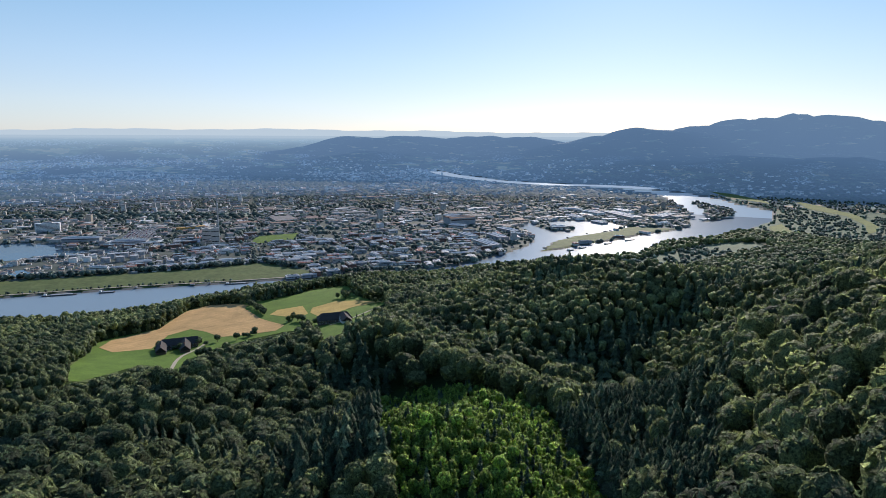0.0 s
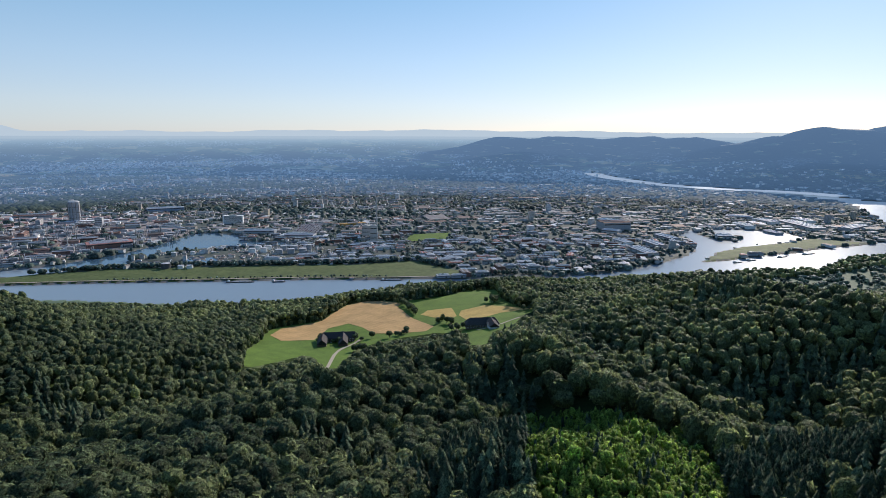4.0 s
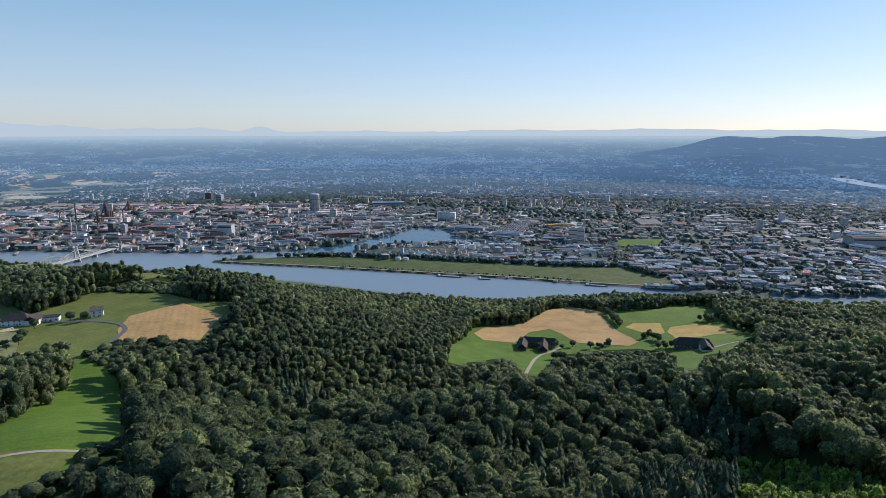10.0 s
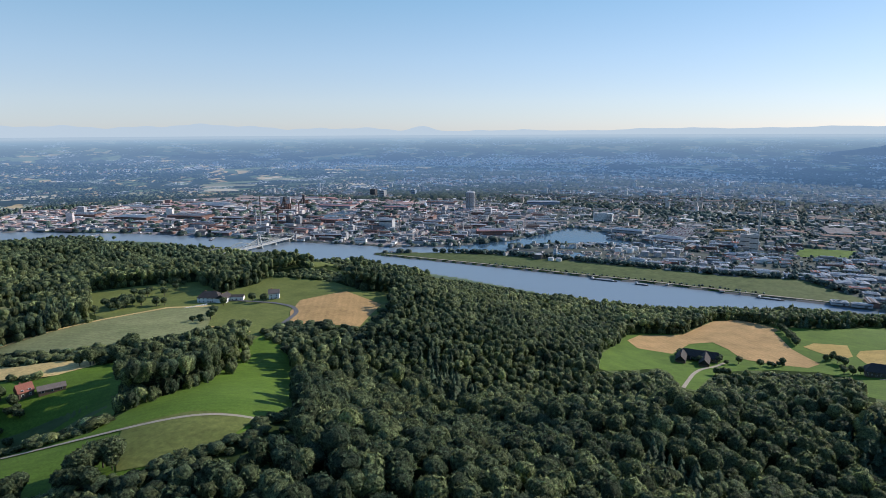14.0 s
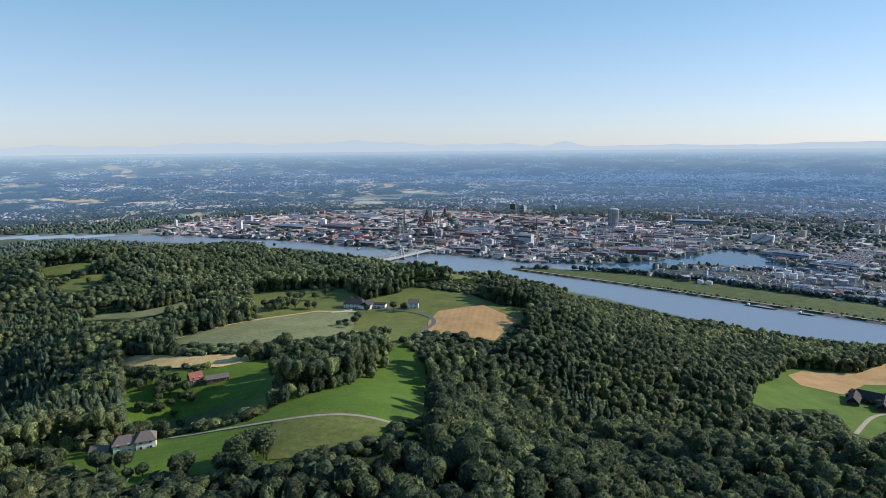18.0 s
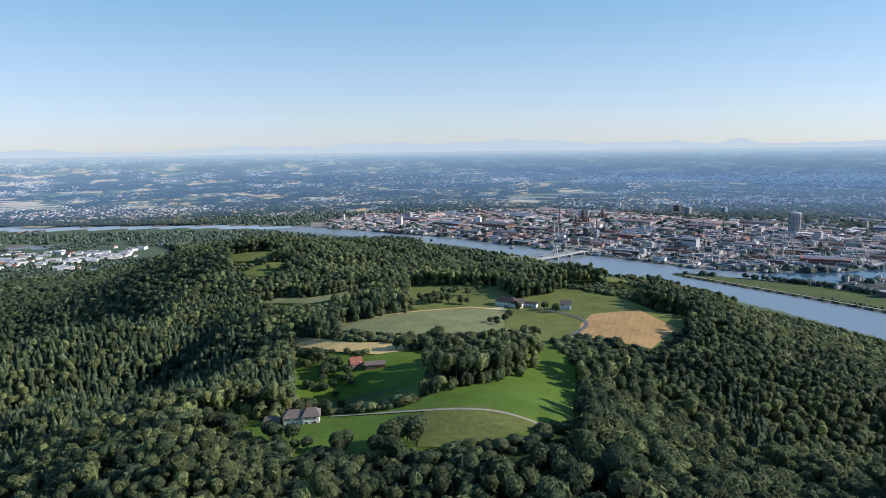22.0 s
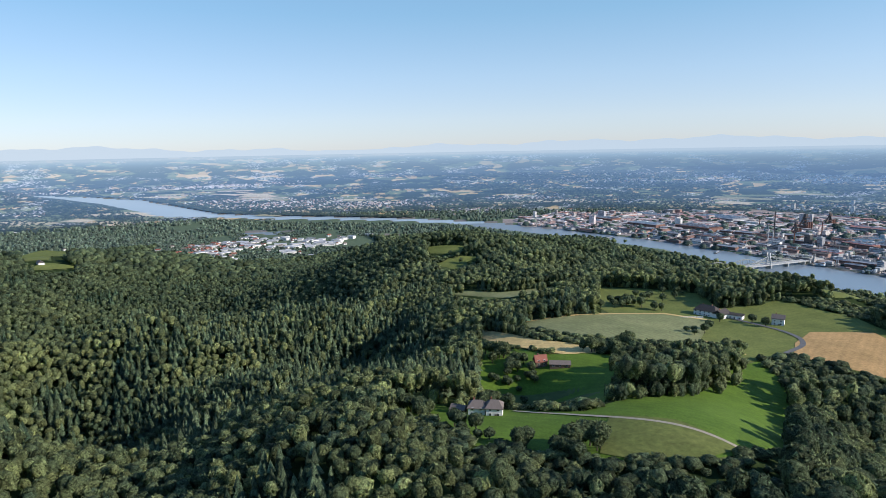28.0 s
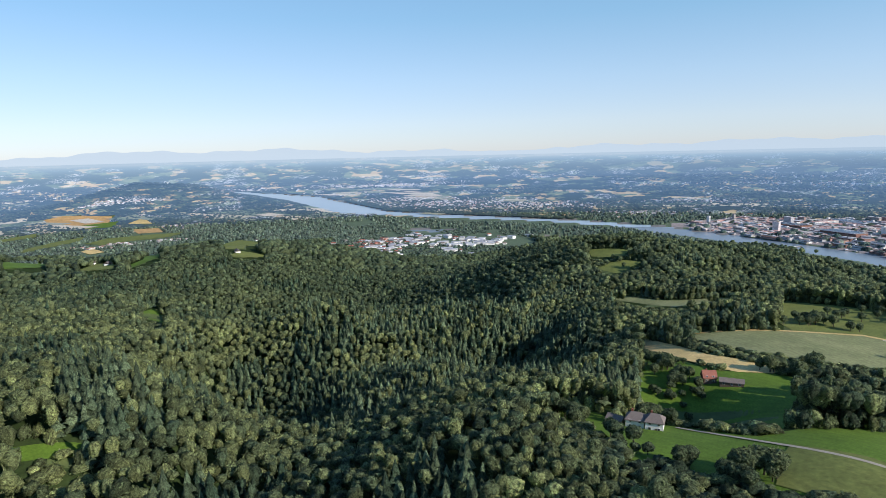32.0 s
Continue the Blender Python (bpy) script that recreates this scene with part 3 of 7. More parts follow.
FAR_FARM = [[(-3060, -3734), (-3220, -3747), (-3282, -3386), (-3030, -3161), (-2836, -3203), (-2825, -3377)], [(-2836, -3203), (-3030, -3161), (-3106, -3154), (-2810, -2916), (-2722, -2998)], [(-2140, -2382), (-2344, -2472), (-2546, -2405), (-2626, -2341), (-2695, -2299), (-2484, -2217), (-2275, -2275), (-2122, -2272)], [(-2741, -2695), (-2828, -2592), (-2671, -2424), (-2576, -2501)], [(-2972, -2959), (-3302, -3149), (-3018, -2812)], [(-2230, -3023), (-2500, -3109), (-2365, -2944), (-2138, -2901)], [(-1874, -2437), (-2157, -2591), (-2397, -2664), (-2224, -2506), (-1931, -2397), (-1818, -2344)], [(-1115, -1523), (-1662, -2071), (-1162, -1423), (-1106, -1381), (-1038, -1420)], [(-1933, -2178), (-2021, -2224), (-1988, -2105), (-1902, -2097)], [(-2291, -1774), (-2425, -1773), (-2369, -1614), (-1314, -947), (-1288, -983)], [(-1200, -910), (-1280, -938), (-1288, -898), (-1284, -851), (-1211, -889)], [(-1083, -1102), (-1165, -1123), (-2067, -1907), (-1191, -1091), (-1125, -1078), (-1082, -1075)], [(-1094, -1243), (-1181, -1279), (-1127, -1166), (-1088, -1141), (-1085, -1209)]]
FAR_CROPS = ['WHEAT', 'GRASS', 'DRY_MEADOW', 'WHEAT', 'STUBBLE', 'DRY_MEADOW', 'DRY_MEADOW', 'GRASS', 'STUBBLE', 'DRY_MEADOW', 'DRY_MEADOW', 'GRASS', 'DRY_MEADOW']
CLEARINGS = [[(-714, -708), (-767, -728), (-738, -678), (-703, -651), (-705, -681)], [(-181, -255), (-198, -240), (-204, -232), (-191, -233), (-175, -248)]]
OPEN = [PLATEAU, STRIP, LOWER, BARN_MEADOW, TOP_MEADOW, TOP_MEADOW_LOW, WOOD_STRIP, BRIDGE_KNOLL, RIGHT_FARM, *FAR_FARM, *CLEARINGS]
VILLAGE = [(-2050, -820), (-2150, -1180), (-2500, -1300), (-2950, -1150), (-2950, -560), (-2500, -380), (-2250, -560)]
KNOLL_BACK = [(-751, 374), (-755, 431), (-700, 462), (-745, 520), (-830, 500), (-870, 420), (-820, 350)]      # low scrub behind the knoll, so that its skyline fits the camera's view
KNOLL_SIGHT = [(-691, 400), (-700, 462), (-640, 440), (-612, 405), (-630, 350), (-700, 345)]      # low growth before the knoll, so that the camera sees it
SPUR = [(-331, 76), (-352, 118), (-426, 189), (-471, 211), (-446, 154), (-409, 94)]
YOUNG_WOOD = [(-60, 363), (-52, 387), (-30, 395), (-6, 386), (20, 382), (37, 366), (54, 356), (67, 319), (66, 276), (70, 238), (72, 150), (-10, 140), (-17, 202), (-19, 232), (-26, 248), (-30, 300)]
DAM = [(-1640, 1170), (-1490, 1220), (-1279, 1307), (-1024, 1392), (-769, 1485), (-544, 1546), (-418, 1592), (-352, 1671), (-542, 1793), (-683, 1701), (-842, 1644), (-1008, 1584), (-1111, 1547), (-1345, 1450), (-1517, 1320)]
STEEL_WORKS = [(-1700, 1300), (-1830, 1240), (-2300, 965), (-2780, 640), (-3330, 110), (-3700, 500), (-3700, 1700), (-2700, 2300), (-2000, 2400), (-1560, 2130), (-1510, 1900)]
SPIT = [(330, 2020), (416, 2080), (529, 2180), (780, 2395), (960, 2520), (800, 2580), (680, 2450), (500, 2320), (405, 2200)]


def pool(name, poly, z, mat, label):
    """A flat sheet of water."""
    bm = bmesh.new()
    f = bm.faces.new([bm.verts.new((px, py, z)) for px, py in poly])
    f.normal_update()
    if f.normal.z < 0:
        f.normal_flip()
    bmesh.ops.triangulate(bm, faces=[f])
    me = bpy.data.meshes.new(name)
    bm.to_mesh(me)
    bm.free()
    me.materials.append(mat)
    tagged(new(name, me), label, "water", kind="structure")


def any_inside(polys, x, y):
    hit = np.zeros(np.shape(x), bool)
    for p in polys:
        hit |= inside(p, x, y)
    return hit


def ground_sheet():
    x, y, faces = polar_sheet(RINGS, BEARINGS)
    z = land(x, y)
    cx, cy = x[faces].mean(1), y[faces].mean(1)
    # faces across the sheet's seam are the last of each ring
    d = np.hypot(cx, cy)
    hill = inside(HILL_SIDE, cx, cy)
    slot = np.where(hill, 0, 1)
    slot[~hill & inside(STEEL_WORKS, cx, cy)] = 3
    ragged = 0.6 * np.sin(cx / 190 + 1.5 * np.sin(cy / 240)) + 0.4 * np.sin(cy / 90 + np.sin(cx / 110))
    slot[hill & (land(cx, cy) < 25) & (d > 1500)] = 5
    bearing = np.degrees(np.arctan2(-cx, cy))
    slot[hill & (d > 2600) & (slot == 0)] = 5
    slot[~hill & (bearing > 62 + 5 * ragged) & ~inside(STEEL_WORKS, cx, cy)] = 5
    slot[any_inside(OPEN, cx, cy) | inside(DAM, cx, cy) | inside(SPIT, cx, cy)] = 2
    slot[(d > 3700 + 120 * ragged) & ~any_inside([STEEL_WORKS, *OPEN], cx, cy)] = 6
    slot[wet(cx, cy) & (d < 7000)] = 4
    px, py, pz = fold(x, y, z)
    v, plan = np.stack([px, py, pz], 1), np.stack([x, y, z], 1) / 1000
    far = np.hypot(x, y)
    lie = np.stack([np.degrees(np.arctan2(-x, y)), 5.5 * np.degrees(np.arctan2(400 - z, far)), z * 0], 1)
    near = slot < 6
    # where the town spreads: its ground is roofs, yards and gardens
    wave = 0.6 * np.sin(x / 190 + 1.5 * np.sin(y / 240)) + 0.4 * np.sin(y / 90 + np.sin(x / 110))
    urban = np.clip((6600 + 500 * wave - far) / 700, 0, 1) * np.clip((60 - z) / 40, 0, 1) * np.clip((57 + 6 * wave - lie[:, 0]) / 5, 0, 1) * ~(inside(HILL_SIDE, x, y) & (far < 4300))
    me = mesh_of("ground", v, faces[near], [FOREST_FLOOR, TOWN_GROUND, DYKE_GRASS, STEEL_GROUND, RIVERBED, LOWLAND], slot[near], True)
    tagged(new("ground", me), "wooded hills, river valley and city plain", "ground", kind="structure")
    used = np.unique(faces[~near])
    number = np.zeros(len(v), int)
    number[used] = np.arange(len(used))
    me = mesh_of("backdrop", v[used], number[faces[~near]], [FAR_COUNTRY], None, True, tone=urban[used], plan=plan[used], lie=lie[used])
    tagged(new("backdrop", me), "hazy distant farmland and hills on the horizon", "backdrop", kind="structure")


def water_sheet():
    x, y, faces = polar_sheet(np.concatenate([np.arange(900, 3000, 100.0), 3000 * 1.015 ** np.arange(0, 62)]), np.concatenate([np.arange(-52, 152, 2.0)]))
    na = 102
    faces = faces[(np.arange(len(faces)) % na) != na - 1]
    px, py, pz = fold(x, y, np.zeros_like(x))
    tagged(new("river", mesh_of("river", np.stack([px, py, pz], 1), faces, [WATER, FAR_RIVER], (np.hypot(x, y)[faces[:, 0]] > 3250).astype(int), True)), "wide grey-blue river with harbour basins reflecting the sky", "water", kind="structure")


def patch(name, poly, mat, label, category="field", lift=0.6, step=5.0):
    """A field draped over the land."""
    xs, ys = [p[0] for p in poly], [p[1] for p in poly]
    bm = bmesh.new()
    f = bm.faces.new([bm.verts.new((px, py, 0)) for px, py in poly])
    if f.normal.z < 0 or sum((xs[i - 1] - xs[i]) * (ys[i - 1] + ys[i]) for i in range(len(poly))) < 0:
        f.normal_flip()
    for axis, lo, hi in ((0, min(xs), max(xs)), (1, min(ys), max(ys))):
        for c in np.arange(lo + step, hi, step):
            co, no = [0, 0, 0], [0, 0, 0]
            co[axis], no[axis] = c, 1
            bmesh.ops.bisect_plane(bm, geom=bm.verts[:] + bm.edges[:] + bm.faces[:], plane_co=co, plane_no=no)
    bmesh.ops.triangulate(bm, faces=bm.faces)
    co = np.array([v.co for v in bm.verts])
    z = land(co[:, 0], co[:, 1]) + lift
    px, py, pz = fold(co[:, 0], co[:, 1], z)
    for v, a, b, c in zip(bm.verts, px, py, pz):
        v.co = (a, b, c)
    bm.normal_update()
    me = bpy.data.meshes.new(name)
    bm.to_mesh(me)
    bm.free()
    me.materials.append(mat)
    for p in me.polygons:
        p.use_smooth = True
    return tagged(new(name, me), label, category, kind="structure")


ground_sheet()
water_sheet()
pool("harbour_basin", WEST_HARBOUR[1:-2], 0.25, HARBOUR_WATER, "calm deep blue harbour basin beside the works")
for crop, poly in zip(FAR_CROPS, FAR_FARM):
    patch("far_field", poly, {"WHEAT": WHEAT, "STUBBLE": STUBBLE, "GRASS": GRASS, "DRY_MEADOW": DRY_MEADOW}[crop], {"WHEAT": "ripe tan grain field in the side valley", "STUBBLE": "pale stubble field in the side valley", "GRASS": "dark green field in the side valley", "DRY_MEADOW": "yellow-green meadow in the side valley"}[crop], "field", 1.5, 25.0)
for k, poly in enumerate(p for p in OPEN if p not in FAR_FARM):
    patch("meadow", poly, OLIVE if poly is WOOD_STRIP else DRY_MEADOW if poly in (PLATEAU, TOP_MEADOW, TOP_MEADOW_LOW, BRIDGE_KNOLL) else GRASS, "green meadow in a clearing of the wooded hill", "meadow", 0.3, 5.0 if abs(poly[0][0]) < 1000 else 14.0)
patch("dry_strip", [(p[0] - 7, p[1] + 1) for p in PALE[:4]] + [(p[0] - 1, p[1]) for p in PALE[3::-1]], STUBBLE, "pale dry strip along the meadow edge")
patch("pale_meadow", PALE, OLIVE, "pale olive dry meadow on the hilltop")
patch("ploughed_field", TAN, WHEAT, "ripe tan grain field beside a farm track")
patch("stubble_field", STRIP, STUBBLE, "narrow strip of pale cut stubble", step=5)
patch("mown_field", MOWN, MOWN_GRASS, "mown olive clover field below the track", step=5)
patch("wheat_field", WHEAT_FIELD, WHEAT, "ripe orange wheat field above the river")
for g in GOLD:
    patch("gold_field", g, GOLDEN, "small golden grain field beside the farm")


# ---- trees ----
def ico():
    p = (1 + 5 ** 0.5) / 2
    v = np.array([(-1, p, 0), (1, p, 0), (-1, -p, 0), (1, -p, 0), (0, -1, p), (0, 1, p), (0, -1, -p), (0, 1, -p), (p, 0, -1), (p, 0, 1), (-p, 0, -1), (-p, 0, 1)]) / (1 + p * p) ** 0.5
    f = np.array([(0, 11, 5), (0, 5, 1), (0, 1, 7), (0, 7, 10), (0, 10, 11), (1, 5, 9), (5, 11, 4), (11, 10, 2), (10, 7, 6), (7, 1, 8), (3, 9, 4), (3, 4, 2), (3, 2, 6), (3, 6, 8), (3, 8, 9), (4, 9, 5), (2, 4, 11), (6, 2, 10), (8, 6, 7), (9, 8, 1)])
    return v, f


def ball(level):
    """A sphere of triangles, cut off below, each level four times finer."""
    v, f = ico()
    for _ in range(level):
        v, known, faces = [tuple(p) for p in v], {}, []
        for tri in f.tolist():
            mids = []
            for i, j in zip(tri, tri[1:] + tri[:1]):
                key = (min(i, j), max(i, j))
                if key not in known:
                    known[key] = len(v)
                    p = np.add(v[i], v[j])
                    v.append(tuple(p / np.linalg.norm(p)))
                mids.append(known[key])
            i, j, k = tri
            faces += [(i, mids[0], mids[2]), (j, mids[1], mids[0]), (k, mids[2], mids[1]), tuple(mids)]
        v, f = np.array(v), np.array(faces)
    return v, f[v[f].mean(1)[:, 2] > -0.72]


BALLS = [ball(k) for k in range(3)]


def crown(rng, level, lobes, sprays, lump=0.3, leaf=0.13, uneven=0.025, hang=1.0):
    """A crown one unit in radius: rounded boughs swelling out of an uneven dome, with sprays of leaves standing out."""
    v, f = BALLS[level]
    k = np.arange(lobes)
    h = 1 - 1.35 * (k + 0.5) / lobes + rng.uniform(-0.08, 0.08, lobes)
    a = k * 2.4 + rng.uniform(-0.4, 0.4, lobes)
    r = np.sqrt(np.clip(1 - h * h, 0, 1))
    c = np.stack([np.cos(a) * r, np.sin(a) * r, h], 1)
    wide = 2.1 / lobes ** 0.5 * rng.uniform(0.75, 1.3, lobes)
    reach = rng.uniform(0.75, 1.12, lobes)
    near = np.arccos(np.clip(v @ c.T, -1, 1)) / wide
    swell = (np.sqrt(np.clip(1 - near ** 2, 0, 1)) * reach).max(1)
    v = v * ((1 - lump) + lump * swell + rng.normal(0, uneven, len(v)))[:, None]
    v = v * np.array((1, 1, 0.86)) * rng.uniform(0.88, 1.12, 3)
    v[:, 2] = np.where(v[:, 2] < 0, v[:, 2] * hang, v[:, 2])      # boughs hang down to the undergrowth
    p = f[rng.integers(0, len(f), sprays)]
    c = v[p].mean(1) * rng.uniform(0.97, 1.1, (sprays, 1))
    out = c / np.linalg.norm(c, axis=1)[:, None] + rng.normal(0, 0.55, (sprays, 3)) + np.array((0, 0, 0.25))
    out = out / np.linalg.norm(out, axis=1)[:, None]
    side = np.cross(out, rng.normal(0, 1, (sprays, 3)))
    side = side / np.linalg.norm(side, axis=1)[:, None]
    along = np.cross(out, side)
    t = np.stack([c + leaf * rng.uniform(0.7, 1.6, (sprays, 1)) * (side * math.cos(q) + along * math.sin(q)) for q in (0.3, 2.4, 4.5)], 1)
    return np.concatenate([v, t.reshape(-1, 3)]), np.concatenate([f, len(v) + np.arange(sprays * 3).reshape(-1, 3)])


def mound(rng, sides):
    """A far crown one unit in radius: a jagged cap of leaves."""
    a = 6.2832 * np.arange(sides) / sides
    q, t = rng.uniform(0.8, 1.15, sides), rng.uniform(0.35, 0.7, sides)
    ring = np.stack([np.cos(a) * q, np.sin(a) * q, np.full(sides, -0.6)], 1)
    neck = np.stack([np.cos(a) * q * 0.8, np.sin(a) * q * 0.8, t], 1)
    i, j = np.arange(sides), (np.arange(sides) + 1) % sides
    f = np.concatenate([np.stack([i, j, sides + j], 1), np.stack([i, sides + j, sides + i], 1), np.stack([sides + i, sides + j, np.full(sides, 2 * sides)], 1)])
    return np.concatenate([ring, neck, [[0, 0, 1.0]]]), f


def cap(rng, sides):
    """A crown so far off that only its top shows."""
    a = 6.2832 * np.arange(sides) / sides
    q = rng.uniform(0.8, 1.2, sides)
    i, j = np.arange(sides), (np.arange(sides) + 1) % sides
    v = np.concatenate([np.stack([np.cos(a) * q, np.sin(a) * q, rng.uniform(-0.5, 0.1, sides)], 1), [[0, 0, 1.0]]])
    return v, np.stack([i, j, np.full(sides, sides)], 1)


def spire(rng, tiers, sides):
    """A conifer one unit high, of drooping jagged tiers."""
    vs, fs, n = [], [], 0
    for k in range(tiers):
        top, low = 1 - 0.8 * k / tiers, 1 - 0.8 * (k + 1.35) / tiers
        r = 0.04 + 0.215 * (k + 1) / tiers
        ring = []
        for i in range(sides):
            a, q = 6.2832 * i / sides + k, r * (1.15 if i % 2 else 0.72) * rng.uniform(0.85, 1.15)
            ring.append((math.cos(a) * q, math.sin(a) * q, low + (0.0 if i % 2 else 0.03)))
        vs += [(0, 0, top)] + ring
        fs += [(n, n + 1 + i, n + 1 + (i + 1) % sides) for i in range(sides)]
        n += sides + 1
    return np.array(vs), np.array(fs)


def scattered(name, shapes, x, y, z, radius, height, rng, mat, label, category="trees", tones=None, smooth=True, away=None):
    """Many plants of a few shapes, joined in one mesh: stuff, or with the distance away a part of the backdrop."""
    pick = rng.integers(0, len(shapes), len(x))
    turn = rng.uniform(0, 6.283, len(x))
    tones = rng.uniform(0, 1, len(x)) if tones is None else tones
    vs, fs, ts, far, n = [], [], [], [], 0
    for k, (v, f) in enumerate(shapes):
        s = np.where(pick == k)[0]
        if not len(s):
            continue
        c, sn = np.cos(turn[s])[:, None], np.sin(turn[s])[:, None]
        vx = (v[None, :, 0] * c - v[None, :, 1] * sn) * radius[s][:, None] + x[s][:, None]
        vy = (v[None, :, 0] * sn + v[None, :, 1] * c) * radius[s][:, None] + y[s][:, None]
        vz = v[None, :, 2] * height[s][:, None] + z[s][:, None]
        vs.append(np.stack([vx, vy, vz], -1).reshape(-1, 3))
        fs.append((f[None] + (np.arange(len(s)) * len(v))[:, None, None]).reshape(-1, 3) + n)
        ts.append(np.repeat(tones[s], len(v)))
        if away is not None:
            far.append(np.repeat(away[s] / 1000, len(v)))
        n += len(s) * len(v)
    if not n:
        return None
    ob = new(name, mesh_of(name, np.concatenate(vs), np.concatenate(fs), [mat], smooth=smooth, tone=np.concatenate(ts), away=np.concatenate(far) if far else None))
    return tagged(ob, label, category, kind="structure" if far else "stuff")


def grown(x, y, seed, size):
    """A slow change over the plan between 0 and 1, to group kinds of trees."""
    return 0.5 + 0.5 * np.sin(x / size + seed + 1.7 * np.sin(y / size * 0.8 + seed * 2)) * np.cos(y / size * 1.1 - seed + 1.3 * np.sin(x / size * 0.7))


def angles(x, y, z):
    d = np.hypot(x, y)
    return np.degrees(np.arctan2(-x, y)), np.degrees(np.arctan2(z - 400, d))


def sight_over(x, y, z, tall):
    """Where tall trees would stand before a field as seen from the camera: kept low there."""
    over, d = np.zeros(np.shape(x), bool), np.hypot(x, y)
    for poly in OPEN + [YOUNG_WOOD]:
        px, py = np.array(poly, float).T
        pb, pe = angles(px, py, land(px, py))
        back, outline = np.hypot(px, py).max(), list(zip(pb, pe))
        for part_of in (0.25, 0.5, 0.75, 1.0):
            b, e = angles(x, y, z + tall * part_of)
            over |= inside(outline, b, e) & (d < back) & ((part_of < 0.6) | (poly is not YOUNG_WOOD))
    return over & ~inside(YOUNG_WOOD, x, y)


def in_view(x, y, z):
    """Slopes that the camera sees; the woods hidden behind the crests are thinned."""
    steps, turns = np.arange(150, 2800, 25.0), np.arange(-50, 150, 0.5)
    a, r = np.meshgrid(np.radians(turns), steps)
    lift = (land(-np.sin(a) * r, np.cos(a) * r) + 9 - 400) / r
    lift = np.maximum.accumulate(lift, axis=0)
    d, b = np.hypot(x, y), np.degrees(np.arctan2(-x, y))
    i = np.clip(((d - 150) / 25).astype(int) - 1, 0, len(steps) - 1)
    j = np.clip(((b + 50) / 0.5).astype(int), 0, len(turns) - 1)
    return (z + np.where(d > 800, 60, 34) - 400) / d > lift[i, j]


def before(polys, x, y):
    """On these meadows, or so near before them that a tree would hide them."""
    hit = any_inside(polys, x, y)
    for step in (25.0, 60.0, 100.0):
        k = 1 + step / np.maximum(np.hypot(x, y), 1)
        hit |= any_inside(polys, x * k, y * k)
    return hit


